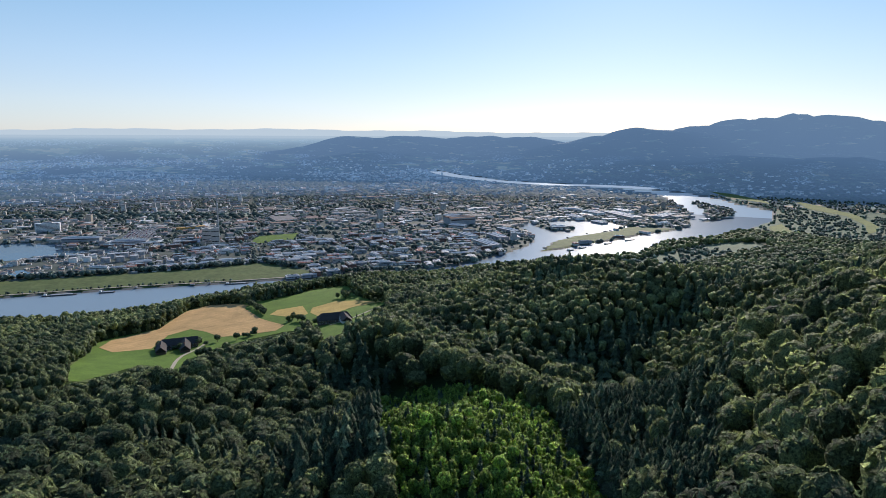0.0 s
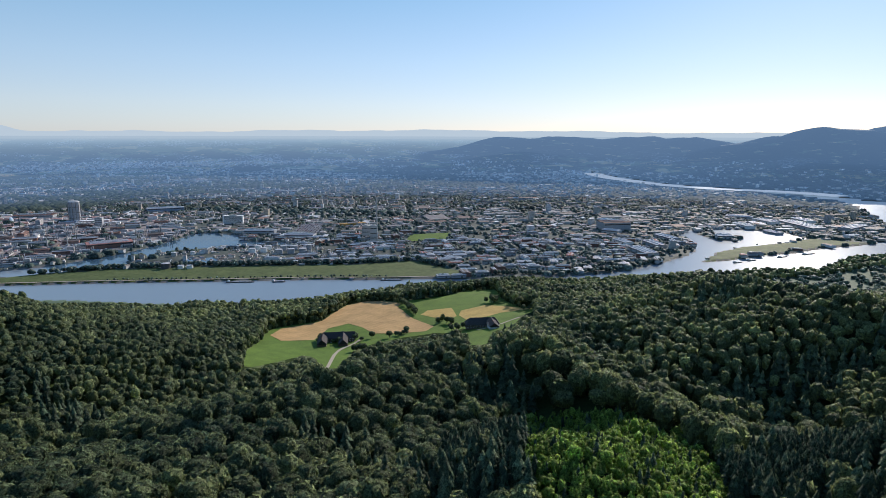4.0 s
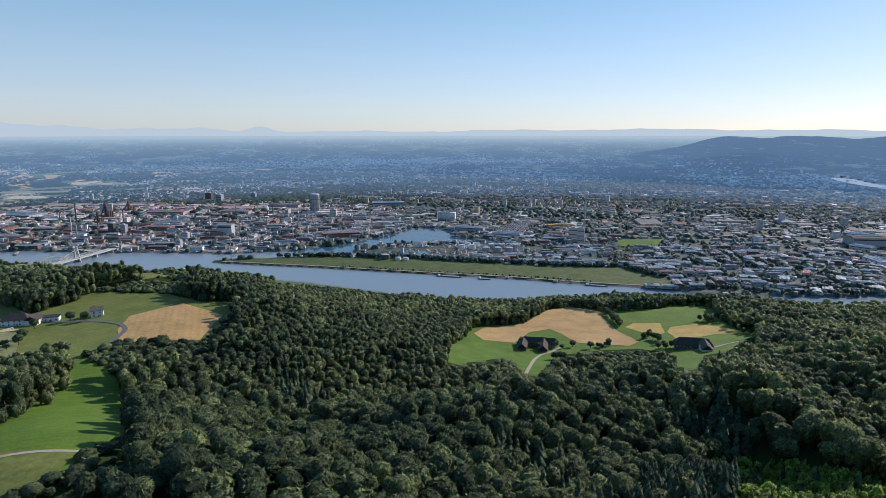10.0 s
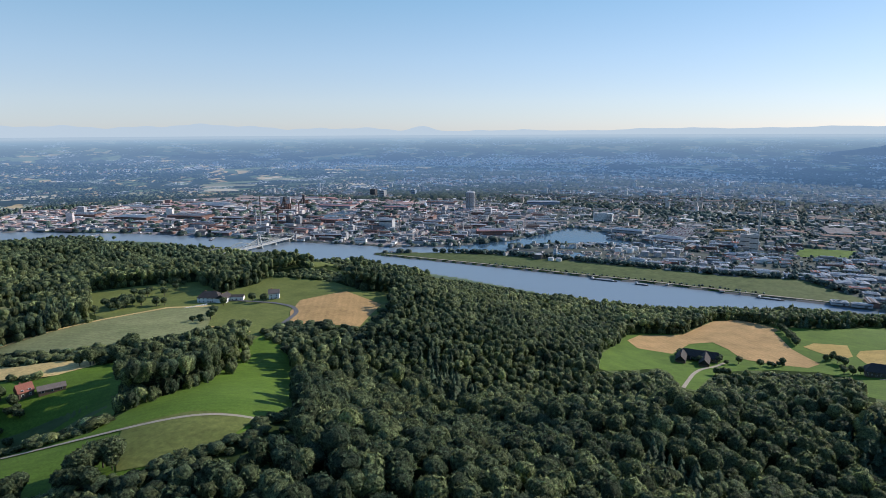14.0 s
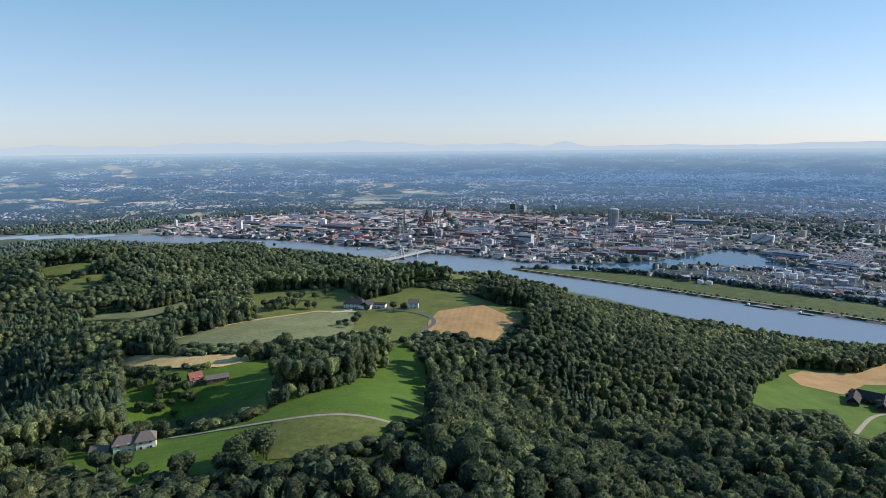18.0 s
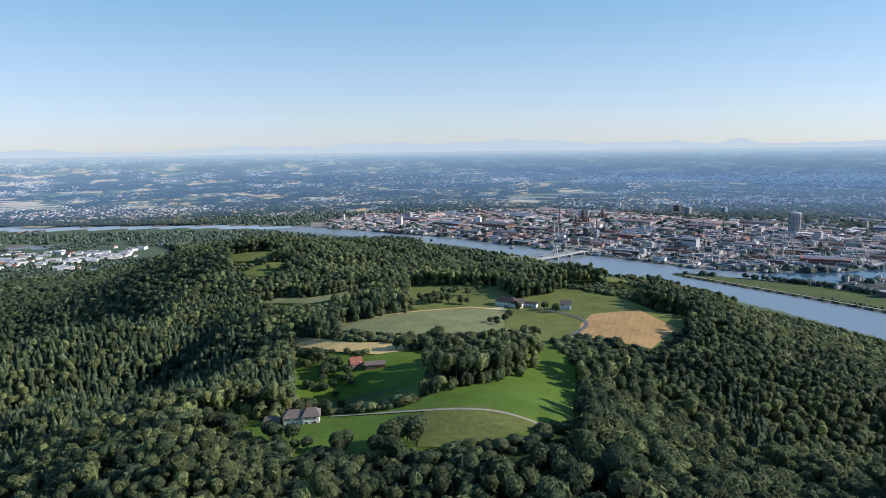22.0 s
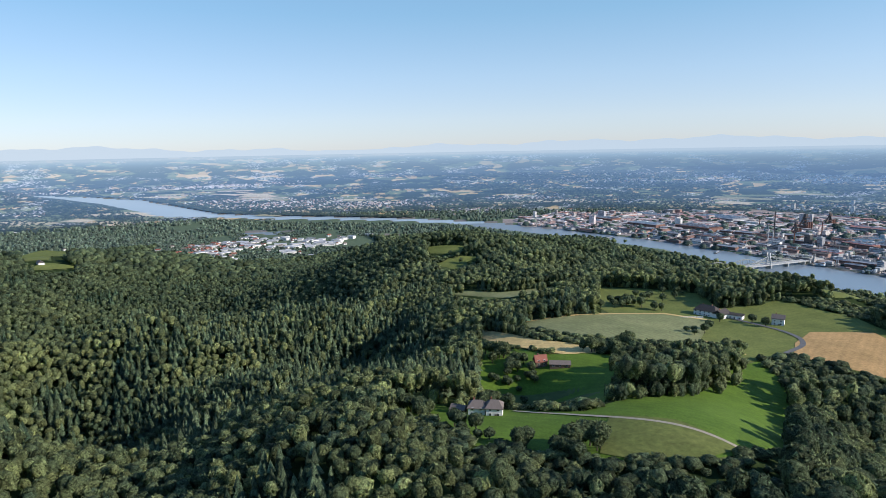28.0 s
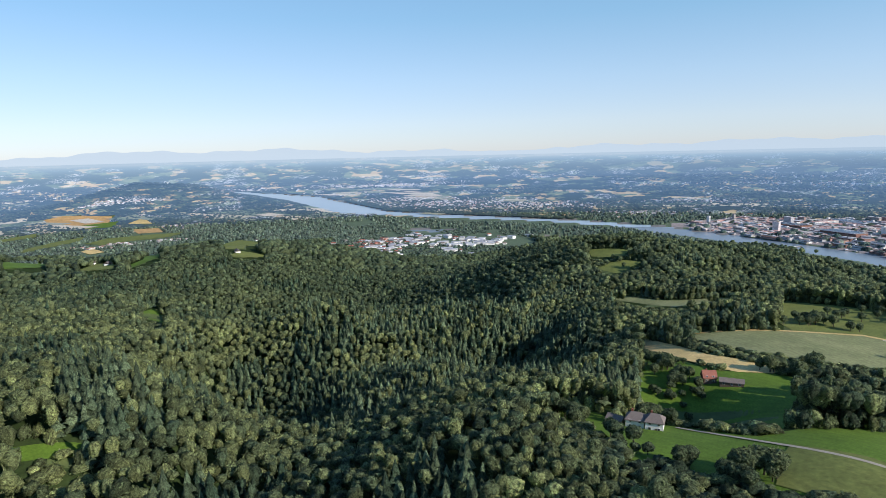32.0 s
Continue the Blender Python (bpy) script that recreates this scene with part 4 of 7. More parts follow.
def forest():
    rng = np.random.default_rng(5)
    bands = [(40, 150, 11.0, 2, -46, 148), (150, 440, 12.0, 0, -46, 4), (150, 440, 8.8, 0, 4, 70), (150, 440, 5.9, 1, 70, 148), (440, 850, 7.4, 1, -46, 40), (440, 850, 6.2, 1, 40, 148), (850, 1500, 8.3, 2, -46, 148), (1500, 2700, 15.5, 3, -46, 148)]
    for near, far, step, lod, first, last in bands:
        g = np.arange(-far, far, step)
        x, y = np.meshgrid(g, g)
        x, y = x.ravel() + rng.uniform(-0.45, 0.45, x.size) * step, y.ravel() + rng.uniform(-0.45, 0.45, y.size) * step
        d, b = np.hypot(x, y), np.degrees(np.arctan2(-x, y))
        keep = (d >= near) & (d < far) & (b > first) & (b <= last)
        x, y, d, b = x[keep], y[keep], d[keep], b[keep]
        z = land(x, y)
        keep = inside(HILL_SIDE, x, y) & ~wet(x, y) & (~any_inside(OPEN, x, y) | inside(SPUR, x, y)) & (z > (9 if lod < 3 else 3))
        if lod == 3:
            keep &= ~inside(VILLAGE, x, y) & ~before(FAR_FARM, x, y) & ((b < 15) | (b > 60))
            keep &= (grown(x, y, 3.0, 160) > 0.3) | (z > 40)
        x, y, d, b, z = x[keep], y[keep], d[keep], b[keep], z[keep]
        if d.size and far > 400:
            seen = in_view(x, y, z) | inside(SPUR, x, y) | (rng.uniform(0, 1, len(x)) < 0.08)
            x, y, d, b, z = x[seen], y[seen], d[seen], b[seen], z[seen]
        young = inside(YOUNG_WOOD, x, y)
        planted = young & (rng.uniform(0, 1, len(x)) < 0.25)
        fir = (grown(x, y, 1.0, 55) > 0.9) | ((b > 94) & (b < 122) & (d > 380) & (d < 950) & (grown(x, y, 2.0, 25) > 0.5)) | ((b > 85) & (grown(x, y, 5.0, 34) > 0.86)) | ((b > -27) & (b < -13.5) & (d > 215) & (d < 400)) | ((b > 5) & (b < 14) & (d > 215) & (d < 330))
        over = sight_over(x, y, z, 23.0) & ~inside(SPUR, x, y)
        fir |= (b > 99) & (b < 123) & (d > 430) & (d < 790) & (grown(x, y, 6.0, 40) > 0.2)
        fir &= ~young & (rng.uniform(0, 1, len(x)) < np.where(d > 430, 0.62, 0.85)) & (d < 1500)
        # no tall trees where they would shade the small meadows in the wood
        for reach in (10.0, 22.0):
            over |= any_inside([TOP_MEADOW, TOP_MEADOW_LOW, WOOD_STRIP, BRIDGE_KNOLL], x - 0.276 * reach, y - 0.961 * reach) & ~inside(SPUR, x, y)
        over |= inside(KNOLL_BACK, x, y) | (inside(KNOLL_SIGHT, x, y) & ~inside(SPUR, x, y))
        fir &= ~over & ~inside(SPUR, x, y) & ~((x > -920) & (x < -650) & (y > 260) & (y < 480))
        leaves = ~fir & ~young & ~over
        low = over & ~young & (d < 1500)
        low &= (d < 600) | ~sight_over(x, y, z, 5.5)
        level, lobes, sprays, leaf = [(1, 12, 165, 0.19), (0, 5, 32, 0.3), (0, 4, 14, 0.36), (0, 3, 0, 0.2)][lod]
        shapes = [crown(rng, level, lobes, sprays, 0.4 if lod == 0 else 0.45, leaf, 0.05 if lod == 0 else 0.1, 2.6 if lod < 2 else 1.5) for _ in range(18)]
        low_shapes = [crown(rng, 0, 5, 24, 0.45, 0.3, 0.12) for _ in range(10)]
        spires = [spire(rng, 5 - lod if lod < 3 else 2, 8 if lod < 2 else 6) for _ in range(5)]
        r = step * (0.5 + 0.36 * rng.uniform(0, 1, len(x)) ** 1.4)
        h = 13 + 6 * grown(x, y, 4.2, 31) + rng.normal(0, 1.9, len(x)) + r * 0.5 + 5 * inside(SPUR, x, y)
        tone = np.clip(0.05 + 0.55 * grown(x, y, 0.5, 60) + 0.3 * grown(x, y, 2.5, 23) + rng.normal(0, 0.24, len(x)), 0, 1)
        tone *= np.where(b > 70, np.clip(1.0 - (d - 700) / 900, 0.35, 1), np.where((b > 12) & (d < 900), 0.72, 1))      # shade beyond the dome and above the farms, painted into the tone
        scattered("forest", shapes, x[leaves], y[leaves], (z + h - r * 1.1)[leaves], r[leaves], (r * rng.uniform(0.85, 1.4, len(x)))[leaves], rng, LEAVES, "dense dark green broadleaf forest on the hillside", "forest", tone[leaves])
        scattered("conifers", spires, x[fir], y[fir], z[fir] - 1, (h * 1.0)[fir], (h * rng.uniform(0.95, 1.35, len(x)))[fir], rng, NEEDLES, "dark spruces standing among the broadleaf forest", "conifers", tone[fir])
        if lod < 3 and near > 100:
            # undergrowth and low boughs that close the edge of the wood
            rim = inside(SPUR, x, y)
            for ox, oy in ((9, 0), (-9, 0), (0, 9), (0, -9)):
                rim |= any_inside(OPEN, x + ox, y + oy)
            rim &= ~young & ~low & (leaves | fir)
            ru = rng.uniform(2.6, 4.6, len(x))
            scattered("undergrowth", low_shapes, x[rim] + rng.uniform(-2, 2, int(rim.sum())), y[rim] + rng.uniform(-2, 2, int(rim.sum())), (z + ru * 0.9)[rim], ru[rim], (ru * 1.9)[rim], rng, LEAVES, "leafy undergrowth along the edge of the wood", "bushes", tone[rim])
        if low.any():
            rl = rng.uniform(2.0, 4.2, len(x))
            scattered("bushes", low_shapes, x[low], y[low], (z + rl * 0.5)[low], (rl * 1.5)[low], rl[low], rng, LEAVES, "low bushes along the edge of the fields", "bushes", tone[low])
        hy = rng.uniform(5, 11, len(x))
        young &= ~planted
        scattered("young_conifers", spires, x[planted], y[planted], z[planted] - 0.5, (hy * 1.1)[planted], (hy * 1.2)[planted], rng, NEEDLES, "young blue-green spruces in the replanted clearing", "conifers", tone[planted])
        scattered("young_trees", low_shapes, x[young], y[young], (z + hy * 0.6)[young], (hy * 0.36)[young], (hy * 0.5)[young], rng, YOUNG, "bright yellow-green young trees in a replanted clearing", "young trees", tone[young])



def young_wood():
    """The replanted clearing: thickly set young trees."""
    rng = np.random.default_rng(8)
    x, y = rng.uniform(-62, 74, 4600), rng.uniform(140, 396, 4600)
    keep = inside(YOUNG_WOOD, x, y)
    x, y = x[keep], y[keep]
    z, h = land(x, y), rng.uniform(3.5, 7, len(x))
    blue = rng.uniform(0, 1, len(x)) < 0.1
    shapes = [crown(rng, 0, 5, 26, 0.4, 0.3, 0.1, 1.8) for _ in range(9)]
    pointed = ~blue & (rng.uniform(0, 1, len(x)) < 0.3)
    leafy = ~blue & ~pointed
    scattered("young_thicket", shapes, x[leafy], y[leafy], (z + h * 0.5)[leafy], (h * 0.36)[leafy], (h * 0.6)[leafy], rng, YOUNG, "thick bright green saplings in the clearing", "young trees")
    scattered("young_larches", [spire(rng, 5, 9) for _ in range(5)], x[pointed], y[pointed], z[pointed] - 0.3, (h * 1.5)[pointed], (h * 1.25)[pointed], rng, YOUNG, "bright yellow-green pointed larch saplings in the clearing", "young trees")
    scattered("young_spruces", [spire(rng, 4, 8) for _ in range(4)], x[blue], y[blue], z[blue] - 0.3, (h * 1.3)[blue], (h * 1.3)[blue], rng, NEEDLES, "small blue-green spruces in the clearing", "conifers")


def spruce_stands():
    """Two close stands of tall dark spruces beside the clearing."""
    rng = np.random.default_rng(9)
    b, d = rng.uniform(-27, 14, 4200), np.sqrt(rng.uniform(215 ** 2, 400 ** 2, 4200))
    keep = (b < -13.5 - 2 * np.sin(d / 30)) | ((b > 5 + np.sin(d / 23)) & (d < 330))
    x, y = -np.sin(np.radians(b[keep])) * d[keep], np.cos(np.radians(b[keep])) * d[keep]
    keep = ~inside(YOUNG_WOOD, x, y) & (grown(x, y, 3.3, 26) > 0.25)
    x, y = x[keep], y[keep]
    h = rng.uniform(15, 25, len(x))
    scattered("spruce_stand", [spire(rng, 6, 9) for _ in range(6)], x, y, land(x, y) - 1, h * 0.72, h, rng, NEEDLES, "close stand of tall dark spruces beside the clearing", "conifers", rng.uniform(0, 0.5, len(x)))


forest()
young_wood()
spruce_stands()

# ---- parts of things ----
def part(name, bm, mat, parent, label=""):
    me = bpy.data.meshes.new(name)
    bm.to_mesh(me)
    bm.free()
    me.materials.append(mat)
    ob = new(name, me)
    ob.parent = parent
    return tagged(ob, label)


def thing(name, label, category, group="", m=None):
    ob = tagged(new(name), label, category, group)
    ob.empty_display_size = 0.5
    if m is not None:
        ob.matrix_basis = m
    return ob


def box(sx, sy, sz, x=0, y=0, z=0, turn=0.0, bm=None, bevel=0.0):
    """A box standing on z."""
    bm = bm or bmesh.new()
    v = bmesh.ops.create_cube(bm, size=1, matrix=Matrix.Translation((x, y, z + sz / 2)) @ Matrix.Rotation(turn, 4, "Z") @ Matrix.Diagonal((sx, sy, sz, 1)))["verts"]
    if bevel:
        bmesh.ops.bevel(bm, geom=list({e for q in v for e in q.link_edges}), offset=bevel, segments=1, affect="EDGES")
    return bm


def tube(r0, r1, h, x=0, y=0, z=0, sides=16, bm=None):
    bm = bm or bmesh.new()
    bmesh.ops.create_cone(bm, cap_ends=True, segments=sides, radius1=r0, radius2=r1, depth=h, matrix=Matrix.Translation((x, y, z + h / 2)))
    return bm


def beam(a, b, w, bm=None, h=None):
    """A bar from a to b."""
    bm = bm or bmesh.new()
    a, b = Vector(a), Vector(b)
    m = Matrix.Translation((a + b) / 2) @ (b - a).to_track_quat("Z", "Y").to_matrix().to_4x4() @ Matrix.Diagonal((w, h or w, (b - a).length, 1))
    bmesh.ops.create_cube(bm, size=1, matrix=m)
    return bm


def gable(sx, sy, rise, x=0, y=0, z=0, hip=0.0, thick=0.4, eave=0.6):
    """A pitched roof with its ridge along x; hip draws the ridge's ends in."""
    bm = bmesh.new()
    a, b = sx / 2 + eave, sy / 2 + eave
    rows = []
    for dz in (thick, 0):
        rows.append([bm.verts.new((x + p, y + q, z + r + dz)) for p, q, r in ((-a, -b, 0), (a, -b, 0), (a, b, 0), (-a, b, 0), (-a + hip, 0, rise), (a - hip, 0, rise))])
    for k, v in enumerate(rows):
        for f in ((0, 1, 5, 4), (2, 3, 4, 5), (1, 2, 5), (3, 0, 4)):
            bm.faces.new([v[i] for i in (f if k == 0 else f[::-1])])
    for i in range(4):
        bm.faces.new([rows[0][(i + 1) % 4], rows[0][i], rows[1][i], rows[1][(i + 1) % 4]])
    return bm


def drop(x, y, turn=0.0, sink=0.3):
    return pose(x, y, float(land(x, y)) - sink, 0, 0, turn)


def painted(name, stops, rough=0.7, second=False, gloss=0.15, backdrop=False):
    """Walls or roofs of the town: a colour for each building by its tone, with streaks."""
    m, nt, b = material(name, rough)
    tone = attribute(nt, "tone").outputs["Fac"]
    if second:
        a = nt.nodes.new("ShaderNodeMath")
        a.operation, a.inputs[1].default_value = "MULTIPLY", 7.31
        f = nt.nodes.new("ShaderNodeMath")
        f.operation = "FRACT"
        nt.links.new(tone, a.inputs[0])
        nt.links.new(a.outputs[0], f.inputs[0])
        tone = f.outputs[0]
    c = ramp(nt, tone, stops)
    c = mixed(nt, c, ramp(nt, texture(nt, 0.11, 4), [(0.3, (0.55,) * 3), (0.7, (1.1,) * 3)]), 1.0, "MULTIPLY")
    b.inputs["Specular IOR Level"].default_value = gloss
    # far copies have haze painted into their colour and glow
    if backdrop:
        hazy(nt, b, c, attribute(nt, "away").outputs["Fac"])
    else:
        nt.links.new(c, b.inputs["Base Color"])
    return m


WALL_TONES = [(0, (0.66, 0.66, 0.649)), (0.25, (0.462, 0.44, 0.396)), (0.45, (0.638, 0.627, 0.583)), (0.6, (0.308, 0.319, 0.33)), (0.8, (0.495, 0.429, 0.341)), (0.92, (0.55, 0.55, 0.539)), (1, (0.8, 0.8, 0.8))]
ROOF_TONES = [(0, (0.22, 0.138, 0.11)), (0.22, (0.297, 0.182, 0.138)), (0.36, (0.143, 0.143, 0.149)), (0.52, (0.275, 0.275, 0.281)), (0.7, (0.209, 0.176, 0.16)), (0.82, (0.374, 0.374, 0.374)), (0.92, (0.726, 0.726, 0.737)), (1, (0.33, 0.33, 0.341))]
# distant copies of the town's tones, with haze painted in by distance
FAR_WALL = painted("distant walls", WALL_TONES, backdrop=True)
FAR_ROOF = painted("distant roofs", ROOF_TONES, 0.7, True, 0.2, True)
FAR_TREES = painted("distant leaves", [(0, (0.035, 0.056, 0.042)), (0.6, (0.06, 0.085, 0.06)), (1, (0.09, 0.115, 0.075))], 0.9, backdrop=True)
TOWN_WALL = painted("town walls", WALL_TONES)
TOWN_ROOF = painted("town roofs", ROOF_TONES, 0.75, True, 0.1)
VILLAGE_ROOF = painted("village roofs", [(0, (0.38, 0.22, 0.16)), (0.35, (0.44, 0.28, 0.21)), (0.55, (0.36, 0.33, 0.32)), (0.75, (0.62, 0.62, 0.62)), (1, (0.7, 0.7, 0.7))], 0.8, True, 0.2, True)
WORKS_WALL = painted("works walls", [(0, (0.468, 0.276, 0.241)), (0.25, (0.333, 0.299, 0.276)), (0.45, (0.564, 0.529, 0.506)), (0.6, (0.77, 0.759, 0.724)), (0.75, (0.276, 0.276, 0.299)), (0.88, (0.8, 0.8, 0.8)), (1, (0.519, 0.276, 0.23))])
WORKS_ROOF = painted("works roofs", [(0, (0.567, 0.276, 0.23)), (0.25, (0.391, 0.368, 0.345)), (0.45, (0.586, 0.552, 0.517)), (0.6, (0.592, 0.299, 0.241)), (0.76, (0.46, 0.437, 0.425)), (0.9, (0.8, 0.8, 0.8)), (1, (0.529, 0.517, 0.517))], 0.85, True)
WHITE_WALL = surface("white render", (0.66, 0.65, 0.62), (0.78, 0.77, 0.74), 0.4, fine=2.5)
GREY_METAL = surface("grey sheet metal", (0.25, 0.26, 0.27), (0.37, 0.38, 0.39), 0.1, 0.7, fine=0.6)
PALE_METAL = surface("pale sheet metal", (0.34, 0.35, 0.36), (0.5, 0.5, 0.5), 0.1, 0.7, fine=0.6)
BLUE_METAL = surface("blue sheet metal", (0.2, 0.26, 0.34), (0.28, 0.34, 0.42), 0.1, 0.5, fine=0.6)
RUST = surface("rust-red steel", (0.14, 0.08, 0.064), (0.23, 0.135, 0.108), 0.08, fine=0.5)
DARK_STEEL = surface("dark sooty steel", (0.065, 0.063, 0.065), (0.13, 0.125, 0.12), 0.1, 0.6, fine=0.6)
CONCRETE = surface("weathered concrete", (0.34, 0.33, 0.31), (0.48, 0.47, 0.44), 0.06, fine=0.6)
BRICK_RED = surface("red brick", (0.26, 0.1, 0.07), (0.34, 0.15, 0.1), 0.4, fine=3)
DARK_TILE = surface("dark roof tiles", (0.045, 0.04, 0.038), (0.085, 0.075, 0.07), 0.5, fine=3, bump=0.3, size=0.1)
BROWN_TILE = surface("brown roof tiles", (0.12, 0.1, 0.09), (0.2, 0.17, 0.15), 0.5, fine=3, bump=0.3, size=0.1)
RED_TILE = surface("red roof tiles", (0.24, 0.09, 0.065), (0.33, 0.14, 0.1), 0.5, fine=3, bump=0.3, size=0.1)
TIMBER = surface("weathered timber", (0.1, 0.07, 0.05), (0.18, 0.13, 0.1), 0.8, fine=4)
BARK = surface("bark", (0.06, 0.05, 0.04), (0.12, 0.1, 0.08), 1.5, fine=8)
BRIDGE_PAINT = surface("pale bridge paint", (0.36, 0.38, 0.38), (0.46, 0.47, 0.46), 0.1, 0.5, fine=0.7)
TRUSS_PAINT = surface("grey-green truss paint", (0.2, 0.22, 0.2), (0.3, 0.31, 0.28), 0.1, 0.5, fine=0.7)
SKYLIGHT = surface("milky roof light", (0.5, 0.55, 0.58), (0.62, 0.66, 0.68), 0.2, 0.25)
GLASS, gnt, gb = material("dark window glass", 0.08)
gb.inputs["Base Color"].default_value = (0.03, 0.035, 0.045, 1)
gb.inputs["Specular IOR Level"].default_value = 0.6


# ---- tracks and roads ----
def road(name, pts, width, mat, label, lift=0.6, step=8.0):
    """A strip along a line of the plan, draped over the land."""
    line = []
    for (x0, y0), (x1, y1) in zip(pts, pts[1:]):
        n = max(1, int(math.hypot(x1 - x0, y1 - y0) / step))
        line += [(x0 + (x1 - x0) * i / n, y0 + (y1 - y0) * i / n) for i in range(n)]
    p = np.array(line + [pts[-1]], float)
    for _ in range(6):
        p[1:-1] = 0.25 * p[:-2] + 0.5 * p[1:-1] + 0.25 * p[2:]
    t = np.gradient(p, axis=0)
    n = np.stack([-t[:, 1], t[:, 0]], 1) / np.maximum(np.hypot(t[:, 0], t[:, 1]), 1e-6)[:, None] * width / 2
    e = np.concatenate([p + n, p - n])
    z = np.maximum(land(e[:, 0], e[:, 1]), 3.5) + lift
    v = np.stack(fold(e[:, 0], e[:, 1], z), 1)
    k = len(p)
    i = np.arange(k - 1)
    f = np.stack([i, i + k, i + k + 1, i + 1], 1)
    return tagged(new(name, mesh_of(name, v, f, [mat], smooth=True)), label, "road", kind="structure")


road("farm_track", [(-333, 22), (-318, 44), (-305, 62), (-292, 84), (-283, 100), (-270, 114), (-258, 122)], 2.5, GRAVEL, "pale gravel track across the meadow", 0.7, 4)
road("hill_road", [(-640, 262), (-606, 282), (-585, 293), (-555, 297), (-529, 287), (-503, 258)], 4.5, ASPHALT, "narrow grey asphalt road to the hilltop farm", 0.7, 4)
road("field_path", [(-531, 199), (-527, 207), (-524, 214), (-508, 220), (-494, 221)], 3.0, STUBBLE, "dry sandy path below the hilltop meadow", 0.9, 4)
road("farm_drive", [(-269, 570), (-279, 601), (-290, 636), (-295, 665), (-290, 694), (-291, 720)], 4.0, GRAVEL, "pale gravel drive to the dark farm", 0.7, 4)
road("valley_lane", [(-144, 752), (-123, 761), (-105, 794), (-95, 809)], 3.5, GRAVEL, "pale lane beside the lower farm", 0.7, 4)
road("dyke_road", [(-1600, 1190), (-1279, 1316), (-1024, 1402), (-769, 1495), (-544, 1556), (-418, 1602)], 7, GRAVEL, "towpath on the river dyke", 1.0)
for q in ([(-1800, 2700), (-1500, 2900), (-1150, 3400), (-1050, 4300)], [(-830, 2500), (-760, 2900), (-420, 3600), (-300, 4600)], [(-2086, 1230), (-2060, 1500), (-2000, 1900), (-1900, 2500), (-1800, 2700)],
          [(-360, 1900), (-250, 2300), (-100, 2900), (100, 3800)], [(-3100, 400), (-2600, 900), (-2300, 1350), (-2150, 1900), (-1900, 2500)], [(-400, 2420), (100, 2480), (330, 2800), (500, 3300)]):
    road("city_road", q, 16, ASPHALT, "grey main road through the works and the town", 1.2, 40)


# the reach looks bright by the emission painted into its material
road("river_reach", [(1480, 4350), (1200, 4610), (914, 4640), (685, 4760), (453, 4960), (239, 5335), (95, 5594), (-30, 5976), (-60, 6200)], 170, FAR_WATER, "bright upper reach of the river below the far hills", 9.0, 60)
# railway yards of the steelworks, along the river
BALLAST = surface("rusty ballast", (0.15, 0.11, 0.095), (0.24, 0.185, 0.16), 0.05, fine=0.4)
for k, away in enumerate((70, 95, 240, 265, 430, 455, 640, 665)):
    ax, ay, bx, by = -1790 - 0.58 * away, 1330 + 0.81 * away, -3150 - 0.58 * away, 330 + 0.81 * away
    road("railway_track", [(ax, ay), (ax * 0.6 + bx * 0.4 - 20, ay * 0.6 + by * 0.4 + 30), (bx, by)], 11, BALLAST, "rusty railway yard track between the works halls", 1.0 + 0.02 * k, 60)


# ---- the town on the plain ----
def block_mesh(name, x, y, z, w, l, h, turn, pitched, tone, mats, label, category="buildings", backdrop=False):
    """Buildings joined in one mesh: walls, and flat or pitched roofs."""
    vs, fs, slot, ts, far, n = [], [], [], [], [], 0
    for flag in (False, True):
        s = np.where(pitched == flag)[0]
        if not len(s):
            continue
        c, sn = np.cos(turn[s])[:, None], np.sin(turn[s])[:, None]
        ux = np.array([-1, 1, 1, -1, -1, 1, 1, -1] + ([-1, 1] if flag else [])) / 2
        uy = np.array([-1, -1, 1, 1, -1, -1, 1, 1] + ([0, 0] if flag else [])) / 2
        uz = np.array([0, 0, 0, 0, 1, 1, 1, 1] + ([1, 1] if flag else []), float)
        px, py = ux[None] * w[s][:, None], uy[None] * l[s][:, None]
        pz = uz[None] * h[s][:, None] - 1.0
        if flag:
            pz[:, 8:] += l[s][:, None] * 0.32
        gx, gy = px * c - py * sn + x[s][:, None], px * sn + py * c + y[s][:, None]
        vs.append(np.stack(fold(gx, gy, pz + z[s][:, None]), -1).reshape(-1, 3))
        f = [(0, 1, 5), (0, 5, 4), (1, 2, 6), (1, 6, 5), (2, 3, 7), (2, 7, 6), (3, 0, 4), (3, 4, 7)]
        f += [(4, 7, 8), (5, 9, 6), (4, 8, 9), (4, 9, 5), (6, 9, 8), (6, 8, 7)] if flag else [(4, 5, 6), (4, 6, 7)]
        f = np.array(f)
        fs.append((f[None] + (np.arange(len(s)) * len(ux))[:, None, None]).reshape(-1, 3) + n)
        slot.append(np.tile([0] * (10 if flag else 8) + [1] * (4 if flag else 2), len(s)))
        ts.append(np.repeat(tone[s], len(ux)))
        far.append(np.repeat(np.hypot(x[s], y[s]) / 1000, len(ux)))
        n += len(s) * len(ux)
    if not n:
        return None
    me = mesh_of(name, np.concatenate(vs), np.concatenate(fs), mats, np.concatenate(slot), tone=np.concatenate(ts), away=np.concatenate(far) if backdrop else None)
    return tagged(new(name, me), label, "backdrop" if backdrop else category, kind="structure" if backdrop else "stuff")


